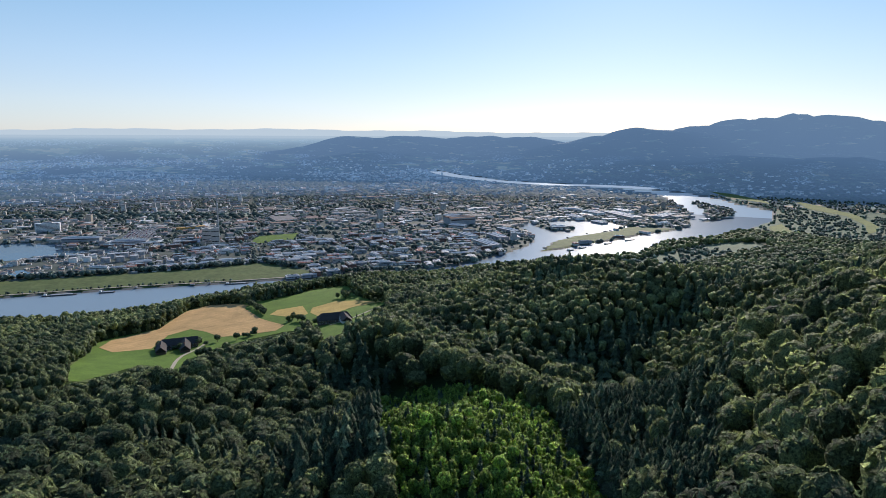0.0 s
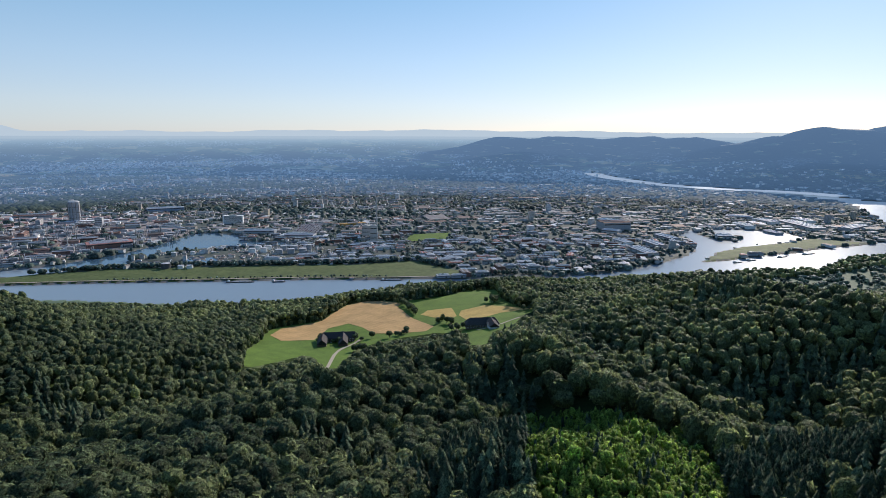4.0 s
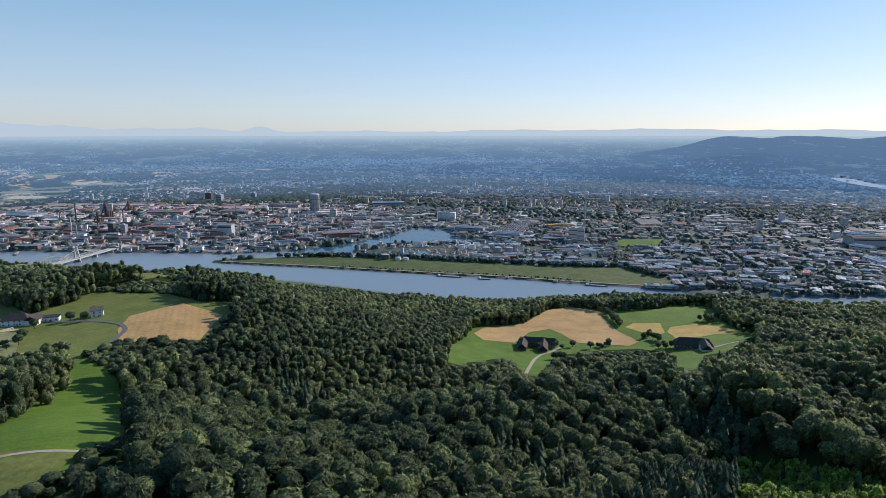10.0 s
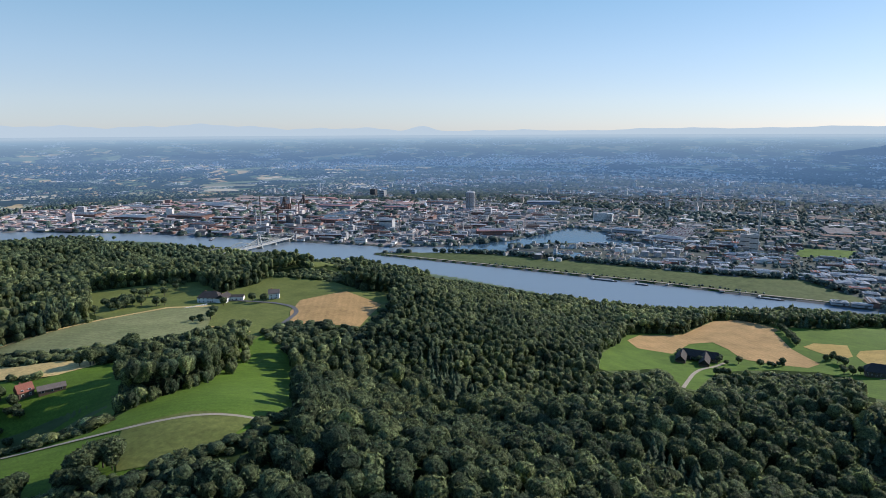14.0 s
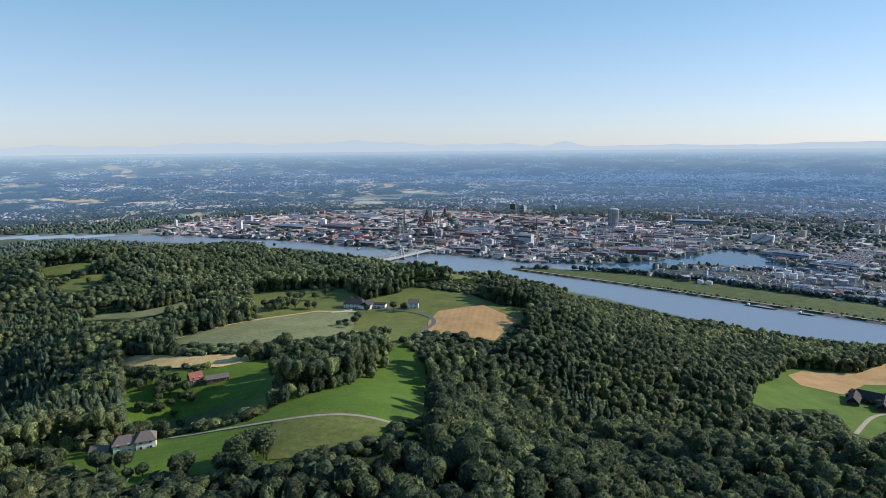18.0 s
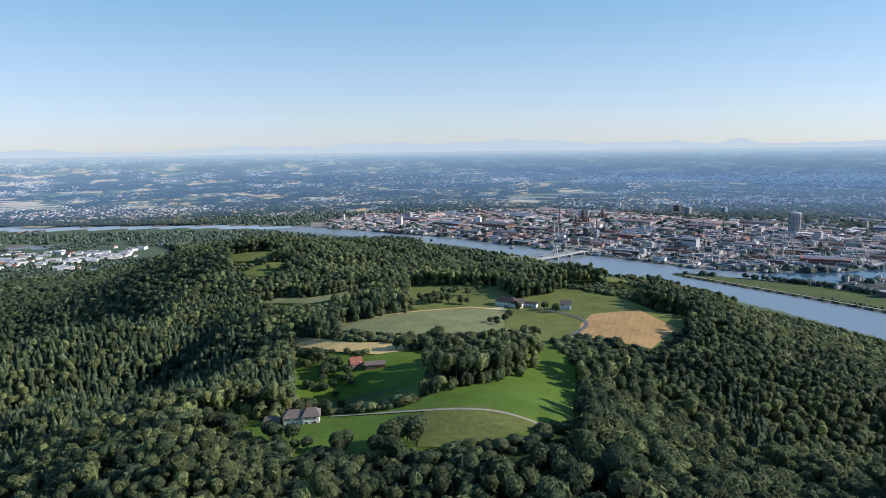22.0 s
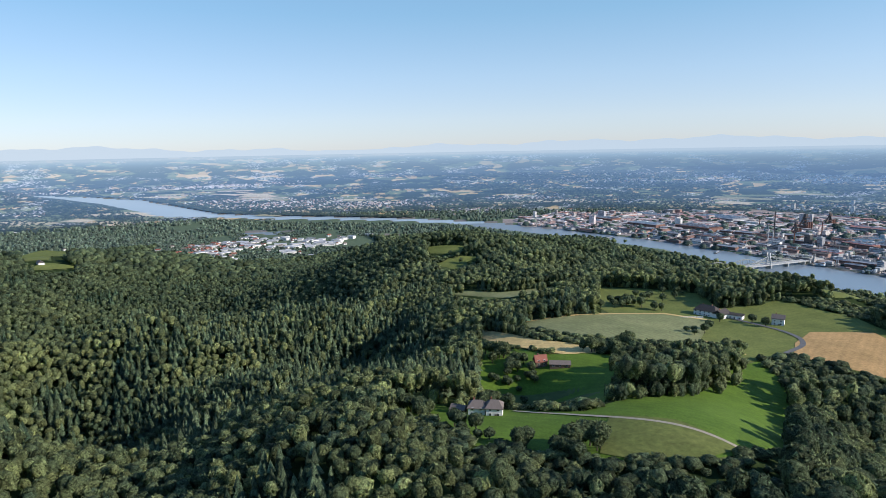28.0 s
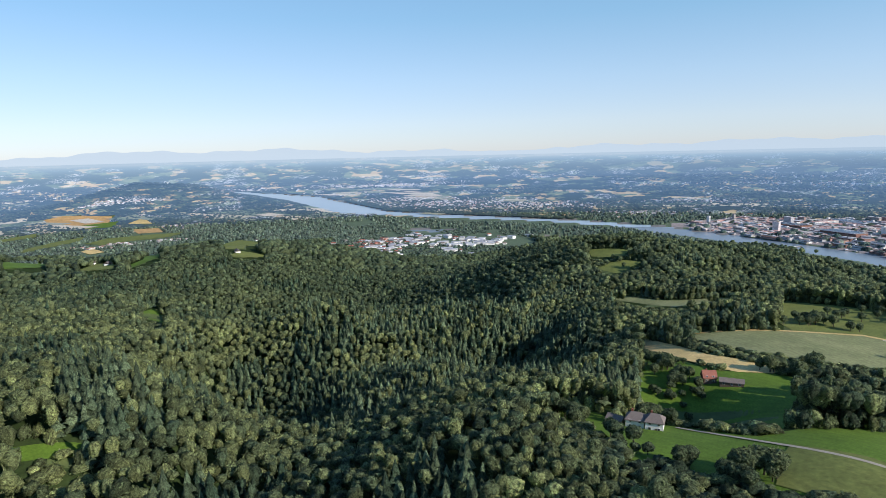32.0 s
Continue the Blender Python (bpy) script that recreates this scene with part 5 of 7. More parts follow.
def lots(cell, far, rng, jitter=0.2):
    """Building lots on a street grid along the river, turned a little from quarter to quarter."""
    g = np.arange(-far, far, cell)
    u, v = np.meshgrid(g, g)
    u, v = u.ravel(), v.ravel()
    c, s = math.cos(0.3), math.sin(0.3)
    x, y = u * c - v * s, u * s + v * c
    quarter = np.floor(x / 800 + 0.2 * np.sin(y / 900)) * 13 + np.floor(y / 900) * 7
    a = 0.3 + 0.2 * np.sin(quarter * 1.7)
    street = (np.round(u / cell) % 9 == 0) | (np.round(v / cell) % 7 == 0)
    return x + rng.uniform(-jitter, jitter, u.size) * cell, y + rng.uniform(-jitter, jitter, u.size) * cell, a, street


GREENS = [DAM, SPIT, [(-666, 2111), (-705, 2269), (-560, 2353), (-541, 2197)]]
BASIN = [(-2566, 1451), (-2617, 1678), (-2591, 1835), (-2476, 1653), (-2454, 1510)]
patch("playing_field", GREENS[2], GRASS, "bright green playing field among the allotments", "field", 0.8, 40)
pool("works_basin", BASIN, 5.2, HARBOUR_WATER, "narrow water basin inside the steelworks")


def landscape(x, y):
    d, b = np.hypot(x, y), np.degrees(np.arctan2(-x, y))
    return d, b


def shore(x, y):
    """In the water, or so near before it that a wood would hide it."""
    hit = wet(x, y)
    for step in (22.0, 45.0, 75.0):
        k = 1 + step / np.hypot(x, y)
        hit |= wet(x * k, y * k)
    for step in (140.0, 220.0):
        k = 1 + step / np.hypot(x, y)
        hit |= wet(x * k, y * k) & (np.hypot(x, y) > 3150)
    return hit | wet(x * 0.994, y * 0.994)


UPSTREAM_MEADOWS = [[(1379, 2588), (1482, 2676), (1366, 2336), (1294, 2268), (1168, 2057), (1235, 2241)], [(2062, 3609), (2054, 3323), (2001, 3031), (1978, 2923), (1824, 2556), (1711, 2402), (1634, 2345), (1799, 2603), (1922, 2921), (1909, 3214)],
                    [(1314, 1923), (1481, 2024), (1600, 2060), (1348, 1836)], [(1812, 4211), (1895, 4015), (1888, 3601), (1830, 3448), (1772, 3825)]]


# x, y, length, depth, height, turn
HARBOUR_HALLS = [(849, 2899, 250, 64, 13, -73), (736, 3004, 120, 50, 12, -65), (648, 3126, 115, 40, 11, -23), (608, 2832, 120, 36, 12, -72), (1040, 2890, 170, 50, 12, 50), (951, 2650, 60, 26, 9, 36),
                 (688, 2693, 74, 34, 14, -62), (153, 2109, 130, 46, 12, -66), (201, 2253, 104, 40, 13, -66), (64, 2790, 130, 56, 15, -42), (253, 2186, 22, 20, 34, -82), (60, 2502, 70, 36, 15, -24), (905, 3080, 120, 40, 11, -73), (260, 2420, 110, 38, 11, -60), (95, 2290, 90, 34, 10, -60)]
TANK_FARM = [(-1350, 1640), (-1210, 1470), (-1110, 1500), (-890, 1790), (-890, 1915), (-1110, 1880)]
CAR_PARK = [(-1158, 2157), (-1238, 2419), (-1163, 2474), (-1052, 2212)]
pool("harbour_inlet", [(-1236, 1632), (-1162, 1672), (-1123, 1645), (-1132, 1571), (-1192, 1547)], 5.1, HARBOUR_WATER, "small blue harbour inlet beside the oil tanks")
patch("car_park", CAR_PARK, ASPHALT, "large grey car park full of parked cars", "car park", 0.6, 40)
for q in UPSTREAM_MEADOWS:
    patch("meadow", q, DRY_MEADOW, "green meadow between the woods of the river bend", "meadow", 1.0, 40)
PONDS = [[(-3118, -1560), (-3237, -1572), (-3326, -1507), (-3247, -1441), (-3154, -1469), (-3024, -1471)], [(-2796, -784), (-2876, -762), (-2830, -641), (-2771, -605), (-2717, -652), (-2720, -734)]]
for q in PONDS:
    pool("pond", [tuple(float(c) for c in fold(px, py, 0.0)[:2]) for px, py in q], 5.0, HARBOUR_WATER, "blue gravel pond among the floodplain woods")


def town():
    rng = np.random.default_rng(11)
    # dense quarters
    x, y, a, street = lots(32, 4000, rng, 0.38)
    d, b = landscape(x, y)
    hill = inside(HILL_SIDE, x, y)
    keep = (d > 1500) & (d < 3900) & (b > -44) & (b < 86) & ~np.where(d > 3600, shore(x, y), wet(x, y)) & ~any_inside(GREENS, x, y) & ~inside(BASIN, x, y)
    keep &= ~any_inside([TANK_FARM, CAR_PARK], x, y)
    keep &= (d > 3000) | (b > 45) | (grown(x, y, 8.0, 55) > 0.22)
    keep &= ~before(UPSTREAM_MEADOWS, x, y) & ~inside(WEST_HARBOUR, x, y) & ~hill
    for hx, hy, hw, hd, hh, ht in HARBOUR_HALLS:
        u, v = (x - hx) * math.cos(radians(ht)) + (y - hy) * math.sin(radians(ht)), (y - hy) * math.cos(radians(ht)) - (x - hx) * math.sin(radians(ht))
        keep &= (np.abs(u) > hw / 2 + 22) | (np.abs(v) > hd / 2 + 18)
    x, y, a, d, b, hill, street = x[keep], y[keep], a[keep], d[keep], b[keep], hill[keep], street[keep]
    z = land(x, y)
    works = inside(STEEL_WORKS, x, y)
    rural = (b > 62) & ~works
    # quarters with more roofs and quarters with more trees, in belts along the river
    along, across = x * 0.955 + y * 0.295, y * 0.955 - x * 0.295
    dense = 0.55 * grown(along, across, 4.0, 520) + 0.45 * grown(along * 0.5, across * 1.6, 6.0, 210)
    dense = np.clip((dense - 0.32) * 3.2, 0.04, 1)
    dense = np.where(d < 2900, np.maximum(dense, np.where(b < 20, 0.6, 0.4)), dense)
    dense = np.where((d > 2900) & (b < 5), np.maximum(dense, 0.75), dense)
    built = np.where(b > 45, 0.55, 0.62) * dense
    built = np.where(hill, 0.1, built) * np.where(z > 40, 0.16, 1.0)
    pick = rng.uniform(0, 1, len(x))
    house = (pick < built * np.where(street, 0.12, 1.0) * np.where(rural, 0.12, 1.0)) & ~works
    big = (d < 3300) & (b < 40)
    near = big & house & (d < 2750)
    w, l = rng.uniform(12, 34, len(x)), rng.uniform(8, 13, len(x))
    long = rng.uniform(0, 1, len(x)) < 0.12
    w, l = np.where(long, w * 2.0, w), np.where(long, l * 1.6, l)
    huge = (rng.uniform(0, 1, len(x)) < 0.025) & (d > 2750)
    w, l = np.where(huge, w * 3.0, w), np.where(huge, l * 3.2, l)
    long |= huge
    w = np.where(big, w * 1.15, w)
    l = np.where(big, l * 1.5, l)
    tower = rng.uniform(0, 1, len(x)) < np.where(d > 3000, 0.014, 0.01)
    h = rng.uniform(5, 11, len(x)) + np.where(tower, rng.uniform(12, 38, len(x)), 0)
    w = np.where(tower, np.minimum(w, 22), w)
    turn = a + (rng.uniform(0, 1, len(x)) < 0.3) * math.pi / 2
    tone = rng.uniform(0, 1, len(x))
    pitched = (rng.uniform(0, 1, len(x)) < 0.55) & (h < 13) & ~big & ~long
    s = house & ~near
    block_mesh("town_houses", x[s], y[s], z[s], w[s], l[s], h[s], turn[s], pitched[s], tone[s], [TOWN_WALL, TOWN_ROOF], "countless pale town houses and blocks across the plain")
    # long halls of the works, all laid the same way
    size = 0.6 + 2.6 * rng.uniform(0, 1, len(x)) ** 1.6
    s = works & (pick < 0.62)
    order = np.where(s)[0][np.argsort(d[s])]
    # keep the nearest apart, thinned so that they do not overlap
    taken = []
    for i in order:
        if d[i] < 3000 and len(taken) < 270 and all((x[i] - x[j]) ** 2 / 3600 + (y[i] - y[j]) ** 2 / 2500 > 1 for j in taken[-60:]):
            taken.append(int(i))
    s[d < d[taken[-1]]] = False
    apart = (x[taken], y[taken])
    block_mesh("works_sheds", x[s], y[s], z[s], (w * size)[s], (l * (0.8 + 0.3 * size))[s], (h * rng.uniform(0.4, 1.1, len(x)))[s], np.full(int(s.sum()), 0.62) + (rng.uniform(0, 1, int(s.sum())) < 0.12) * 1.5708, pitched[s] & False, tone[s], [WORKS_WALL, WORKS_ROOF], "rust-brown sheds and plant of the steelworks")
    # trees between them
    t = ~house & (rng.uniform(0, 1, len(x)) < np.where(works, 0.16, np.where(hill, 0.9, np.where(street, 0.75, 0.95 - 0.45 * dense))))
    tx, ty = x[t] + rng.uniform(-9, 9, t.sum()), y[t] + rng.uniform(-9, 9, t.sum())
    r = rng.uniform(11, 21, t.sum()) * np.clip(1.25 - 0.6 * dense[t], 0.6, 1.2)
    px, py, pz = fold(tx, ty, z[t] + r * 0.25)
    k = np.hypot(px, py) / np.maximum(np.hypot(tx, ty), 1)
    out = d[t] > 3400
    s = ~out
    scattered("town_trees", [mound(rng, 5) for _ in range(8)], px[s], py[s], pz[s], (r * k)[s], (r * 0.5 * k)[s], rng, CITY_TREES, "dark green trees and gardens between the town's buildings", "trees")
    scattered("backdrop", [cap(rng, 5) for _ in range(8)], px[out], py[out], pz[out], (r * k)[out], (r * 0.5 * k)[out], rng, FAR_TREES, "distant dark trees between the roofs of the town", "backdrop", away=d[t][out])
    # gardens, avenues and thickets between the nearer roofs
    n = 12000
    gx, gy = rng.uniform(-2600, 1500, n), rng.uniform(1450, 3900, n)
    gd, gb = landscape(gx, gy)
    s = (gd < 3900) & (gb < 62) & ~wet(gx, gy) & ~inside(HILL_SIDE, gx, gy) & ~any_inside([*GREENS, CAR_PARK, TANK_FARM, STEEL_WORKS], gx, gy) & ~inside(WEST_HARBOUR, gx, gy) & (grown(gx, gy, 8.6, 75) + 0.3 * grown(gx, gy, 1.6, 20) > 0.42)
    gx, gy = gx[s], gy[s]
    gr = rng.uniform(4, 8.5, len(gx))
    px, py, pz = fold(gx, gy, land(gx, gy) + 2.5)
    k = np.hypot(px, py) / np.hypot(gx, gy)
    scattered("garden_trees", [mound(rng, 4) for _ in range(8)], px, py, pz, gr * k, gr * 0.9 * k, rng, CITY_TREES, "small dark green garden trees between the roofs", "trees")
    return (x, y, z, w, l, h, turn, tone, near), apart


def line_trees(name, pts, spacing, rng, spread, size, label):
    """A row of trees along a line of the plan."""
    xs, ys = [], []
    for (x0, y0), (x1, y1) in zip(pts, pts[1:]):
        n = max(1, int(math.hypot(x1 - x0, y1 - y0) / spacing))
        f = np.arange(n) / n
        xs.append(x0 + (x1 - x0) * f)
        ys.append(y0 + (y1 - y0) * f)
    x, y = np.concatenate(xs), np.concatenate(ys)
    x, y = x + rng.uniform(-spread, spread, len(x)), y + rng.uniform(-spread, spread, len(x))
    keep = ~wet(x, y)
    x, y = x[keep], y[keep]
    r = size * rng.uniform(0.6, 1.2, len(x))
    px, py, pz = fold(x, y, np.maximum(land(x, y), 3) + r * 0.7)
    k = np.hypot(px, py) / np.hypot(x, y)
    scattered(name, [crown(rng, 0, 4, 6, 0.3, 0.25) for _ in range(5)], px, py, pz, r * k, r * 1.0 * k, rng, CITY_TREES, label, "trees")


def floodplain():
    """Woods, fields and villages of the lowland."""
    rng = np.random.default_rng(23)
    n = 36000
    d = 2400 * (9500 / 2400) ** rng.uniform(0, 1, n) ** 1.2
    b = rng.uniform(55, 148, n)
    x, y = -np.sin(np.radians(b)) * d, np.cos(np.radians(b)) * d
    hill = inside(HILL_SIDE, x, y)
    z = land(x, y)
    gap = grown(x, y, 7.0, 420)
    bank = np.hypot(x + 3600, y + 600)
    wooded = ((d < 4700) & (gap > 0.1)) | ((d >= 4700) & (gap > np.where(hill, 0.2, 0.56))) | (z > 60)
    keep = wooded & ~shore(x, y) & ~inside(STEEL_WORKS, x, y) & (d > np.where(hill, 2500, 3300)) & ~before(FAR_FARM, x, y) & ~inside(VILLAGE, x, y) & ~before(PONDS, x, y)
    x, y, z, d = x[keep], y[keep], z[keep], d[keep]
    r = rng.uniform(6.5, 12, len(x)) * np.clip(d / 4200, 0.8, 1.6)
    px, py, pz = fold(x, y, z + 4)
    k = np.hypot(px, py) / d
    out = d > 3900
    forms = [mound(rng, 5) for _ in range(8)]
    s = ~out
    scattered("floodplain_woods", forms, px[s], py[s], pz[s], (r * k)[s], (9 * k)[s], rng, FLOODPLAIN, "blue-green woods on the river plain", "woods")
    scattered("backdrop", [cap(rng, 5) for _ in range(8)], px[out], py[out], pz[out] + 1, (r * k * 1.1)[out], (7 * k)[out], rng, FAR_TREES, "distant woods of the river plain in blue haze", "backdrop", away=d[out])
    # rows of trees on both banks, down to the water
    for bank, low in ((NEAR_BANK[:5], 0.6), (CITY_BANK[-9:], 1.0)):
        p = np.array(bank, float)
        f = rng.uniform(0, len(p) - 1.001, 1500)
        i = f.astype(int)
        q, t = p[i] + (p[i + 1] - p[i]) * (f - i)[:, None], p[i + 1] - p[i]
        off = rng.uniform(2, 60, len(f)) / np.hypot(t[:, 0], t[:, 1])
        x, y = q[:, 0] + t[:, 1] * off, q[:, 1] - t[:, 0] * off
        keep = ~wet(x, y)
        x, y = x[keep], y[keep]
        d, r = np.hypot(x, y), rng.uniform(8, 14, len(x))
        px, py, pz = fold(x, y, np.maximum(land(x, y), 3.5) + 3)
        k = np.hypot(px, py) / d
        scattered("backdrop", [cap(rng, 5) for _ in range(6)], px, py, pz, r * k, r * 0.8 * low * k, rng, FAR_TREES, "distant dark trees along the river bank", "backdrop", away=d)
    # the wooded lowland upstream
    n = 10000
    d, b = rng.uniform(1450, 5000, n), rng.uniform(-47, -8, n)
    x, y = -np.sin(np.radians(b)) * d, np.cos(np.radians(b)) * d
    keep = inside(HILL_SIDE, x, y) & ~shore(x, y) & (grown(x, y, 9.0, 300) > 0.12) & ~before(UPSTREAM_MEADOWS, x, y) & (land(x, y) < 60) & (d < 4300) & ((d > 2000) | (land(x, y) < 10))
    x, y, d = x[keep], y[keep], d[keep]
    r = rng.uniform(7, 13, len(x))
    px, py, pz = fold(x, y, land(x, y) + 3)
    k = np.hypot(px, py) / d
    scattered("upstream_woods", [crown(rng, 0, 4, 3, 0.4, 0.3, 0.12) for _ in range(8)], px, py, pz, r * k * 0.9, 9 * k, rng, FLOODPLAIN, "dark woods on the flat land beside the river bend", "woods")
    # field strips
    n = 900
    d = 4000 * (7500 / 4000) ** rng.uniform(0, 1, n)
    b = rng.uniform(20, 148, n)
    x, y = -np.sin(np.radians(b)) * d, np.cos(np.radians(b)) * d
    keep = ~wet(x, y) & ~inside(STEEL_WORKS, x, y) & ((d > 4300) | (b > 95)) & ((b > 56) | (d > 6700)) & (land(x, y) < 15) & (grown(x, y, 7.0, 420) < np.where(d > 6000, 0.7, 0.5))
    x, y = x[keep], y[keep]
    m = len(x)
    w, l, a = rng.uniform(120, 420, m), rng.uniform(60, 170, m), rng.uniform(-0.4, 0.4, m) + 1.2
    qs = []
    for sx, sy in ((-1, -1), (1, -1), (1, 1), (-1, 1)):
        gx, gy = x + (sx * w * np.cos(a) - sy * l * np.sin(a)) / 2, y + (sx * w * np.sin(a) + sy * l * np.cos(a)) / 2
        qs.append(np.stack(fold(gx, gy, np.maximum(land(gx, gy), 3) + 3), 1))
    v = np.stack(qs, 1).reshape(-1, 3)
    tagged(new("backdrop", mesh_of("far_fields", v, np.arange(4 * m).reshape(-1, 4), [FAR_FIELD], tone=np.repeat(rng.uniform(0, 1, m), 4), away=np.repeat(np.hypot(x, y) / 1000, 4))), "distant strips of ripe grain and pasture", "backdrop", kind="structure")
    # villages
    xs, ys = [], []
    for bearing, dist, wide, deep, count in ((106, 4700, 420, 300, 300), (99, 4400, 380, 200, 220), (112, 5200, 300, 200, 130), (90, 3900, 250, 120, 60), (84, 4700, 300, 140, 90), (122, 6200, 900, 350, 110), (131, 7500, 1100, 400, 260), (113, 7600, 900, 300, 160),
                                            (78, 6300, 900, 300, 160), (65, 7400, 1500, 500, 260), (52, 7600, 1500, 700, 420), (40, 8200, 1500, 900, 420), (28, 8600, 1200, 900, 260), (130, 3900, 160, 90, 16), (127, 4800, 200, 120, 16), (137.7, 3012, 70, 30, 26), (134.8, 3109, 70, 30, 26), (131.8, 3160, 70, 30, 26), (136.7, 5173, 110, 60, 30), (135.4, 5200, 110, 60, 30), (133.8, 5199, 110, 60, 30)):
        cx, cy = -math.sin(radians(bearing)) * dist, math.cos(radians(bearing)) * dist
        count = int(count * 1.5)
        across, out = rng.normal(0, wide * 0.6, count), rng.normal(0, deep * 0.55, count)
        t = radians(bearing)
        xs.append(cx + across * math.cos(t) - out * math.sin(t))
        ys.append(cy + across * math.sin(t) + out * math.cos(t))
    x, y = np.concatenate(xs), np.concatenate(ys)
    keep = ~wet(x, y)
    x, y = x[keep], y[keep]
    m = len(x)
    far = np.clip(np.hypot(x, y) / 5500, 1, 1.5)
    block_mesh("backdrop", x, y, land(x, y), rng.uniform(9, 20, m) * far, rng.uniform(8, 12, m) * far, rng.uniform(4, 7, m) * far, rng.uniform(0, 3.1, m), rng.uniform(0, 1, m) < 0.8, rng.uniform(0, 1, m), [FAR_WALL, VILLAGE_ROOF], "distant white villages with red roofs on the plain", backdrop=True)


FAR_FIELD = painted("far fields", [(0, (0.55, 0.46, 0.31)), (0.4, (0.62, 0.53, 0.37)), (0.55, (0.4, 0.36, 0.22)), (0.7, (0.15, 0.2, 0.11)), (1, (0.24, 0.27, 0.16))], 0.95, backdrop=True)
CAR_PAINT = painted("car paint", [(0, (0.75, 0.75, 0.76)), (0.4, (0.55, 0.56, 0.58)), (0.6, (0.1, 0.1, 0.11)), (0.8, (0.25, 0.05, 0.05)), (1, (0.1, 0.16, 0.35))], 0.3)


def parked_cars():
    """Rows of new cars waiting on the harbour car park."""
    rng = np.random.default_rng(19)
    u, v = np.meshgrid(np.arange(-170, 170, 6.5), np.arange(-90, 90, 11.0))
    u, v = u.ravel(), v.ravel()
    x, y = -1153 - u * 0.29 + v * 0.95, 2315 + u * 0.95 + v * 0.29
    keep = inside(CAR_PARK, x, y) & (rng.uniform(0, 1, len(x)) < 0.82)
    x, y = x[keep], y[keep]
    n = len(x)
    block_mesh("parked_cars", x, y, land(x, y) + 1.6, np.full(n, 4.4), np.full(n, 1.9), np.full(n, 1.9), np.full(n, 0.3), np.zeros(n, bool), rng.uniform(0, 1, n), [CAR_PAINT, CAR_PAINT], "rows of parked cars, mostly white and silver", "cars")


def far_town():
    """The quarters beyond, up the slopes of the far hills: roofs between trees."""
    rng = np.random.default_rng(13)
    x, y, a, street = lots(40, 7400, rng, 0.4)
    d, b = landscape(x, y)
    wave = np.sin(x / 190 + 1.5 * np.sin(y / 240))
    z = land(x, y)
    keep = (d >= 3900) & (d < 6700 + 500 * wave) & (b > -46) & (b < 57 + 5 * wave + 8 * (d < 4600)) & ~shore(x, y) & (z < 130) & ~inside(STEEL_WORKS, x, y) & ~before(UPSTREAM_MEADOWS, x, y)
    keep &= ~inside(HILL_SIDE, x, y) | (d > 4300)
    keep &= (b > -44) | (d < 6000)
    x, y, a, d, b, z, street = x[keep], y[keep], a[keep], d[keep], b[keep], z[keep], street[keep]
    along, across = x * 0.955 + y * 0.295, y * 0.955 - x * 0.295
    dense = 0.5 * grown(along, across, 4.0, 520) + 0.5 * grown(along * 0.5, across * 1.6, 6.0, 210)
    dense = np.clip((dense - 0.36) * 3.6, 0.03, 1) * np.where(z > 30, 0.4, 1.0) * np.where(inside(HILL_SIDE, x, y), 0.5, 1.0)
    n = len(x)
    home = rng.uniform(0, 1, n) < 0.72 * dense * np.where(street, 0.2, 1.0)
    large = rng.uniform(0, 1, n) < 0.09
    tall = rng.uniform(0, 1, n) < 0.02
    w, l = rng.uniform(13, 34, n) * np.where(large, 2.6, 1), rng.uniform(9, 15, n) * np.where(large, 2.2, 1)
    h = rng.uniform(5, 12, n) + np.where(tall, rng.uniform(12, 34, n), 0)
    s = home
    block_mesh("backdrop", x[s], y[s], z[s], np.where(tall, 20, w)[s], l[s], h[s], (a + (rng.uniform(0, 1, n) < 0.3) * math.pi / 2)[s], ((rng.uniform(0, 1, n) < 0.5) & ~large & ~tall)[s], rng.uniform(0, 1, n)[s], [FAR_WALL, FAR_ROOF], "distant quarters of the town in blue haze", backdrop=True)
    t = ~home & (rng.uniform(0, 1, n) < np.where(street, 0.6, 0.95 - 0.4 * dense))
    r = rng.uniform(12, 24, n)
    px, py, pz = fold(x, y, z + 1.5)
    k = np.hypot(px, py) / d
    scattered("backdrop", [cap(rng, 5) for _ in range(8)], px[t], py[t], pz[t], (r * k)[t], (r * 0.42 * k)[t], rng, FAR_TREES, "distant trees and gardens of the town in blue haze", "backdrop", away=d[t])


TOWN, WORKS = town()
far_town()
parked_cars()


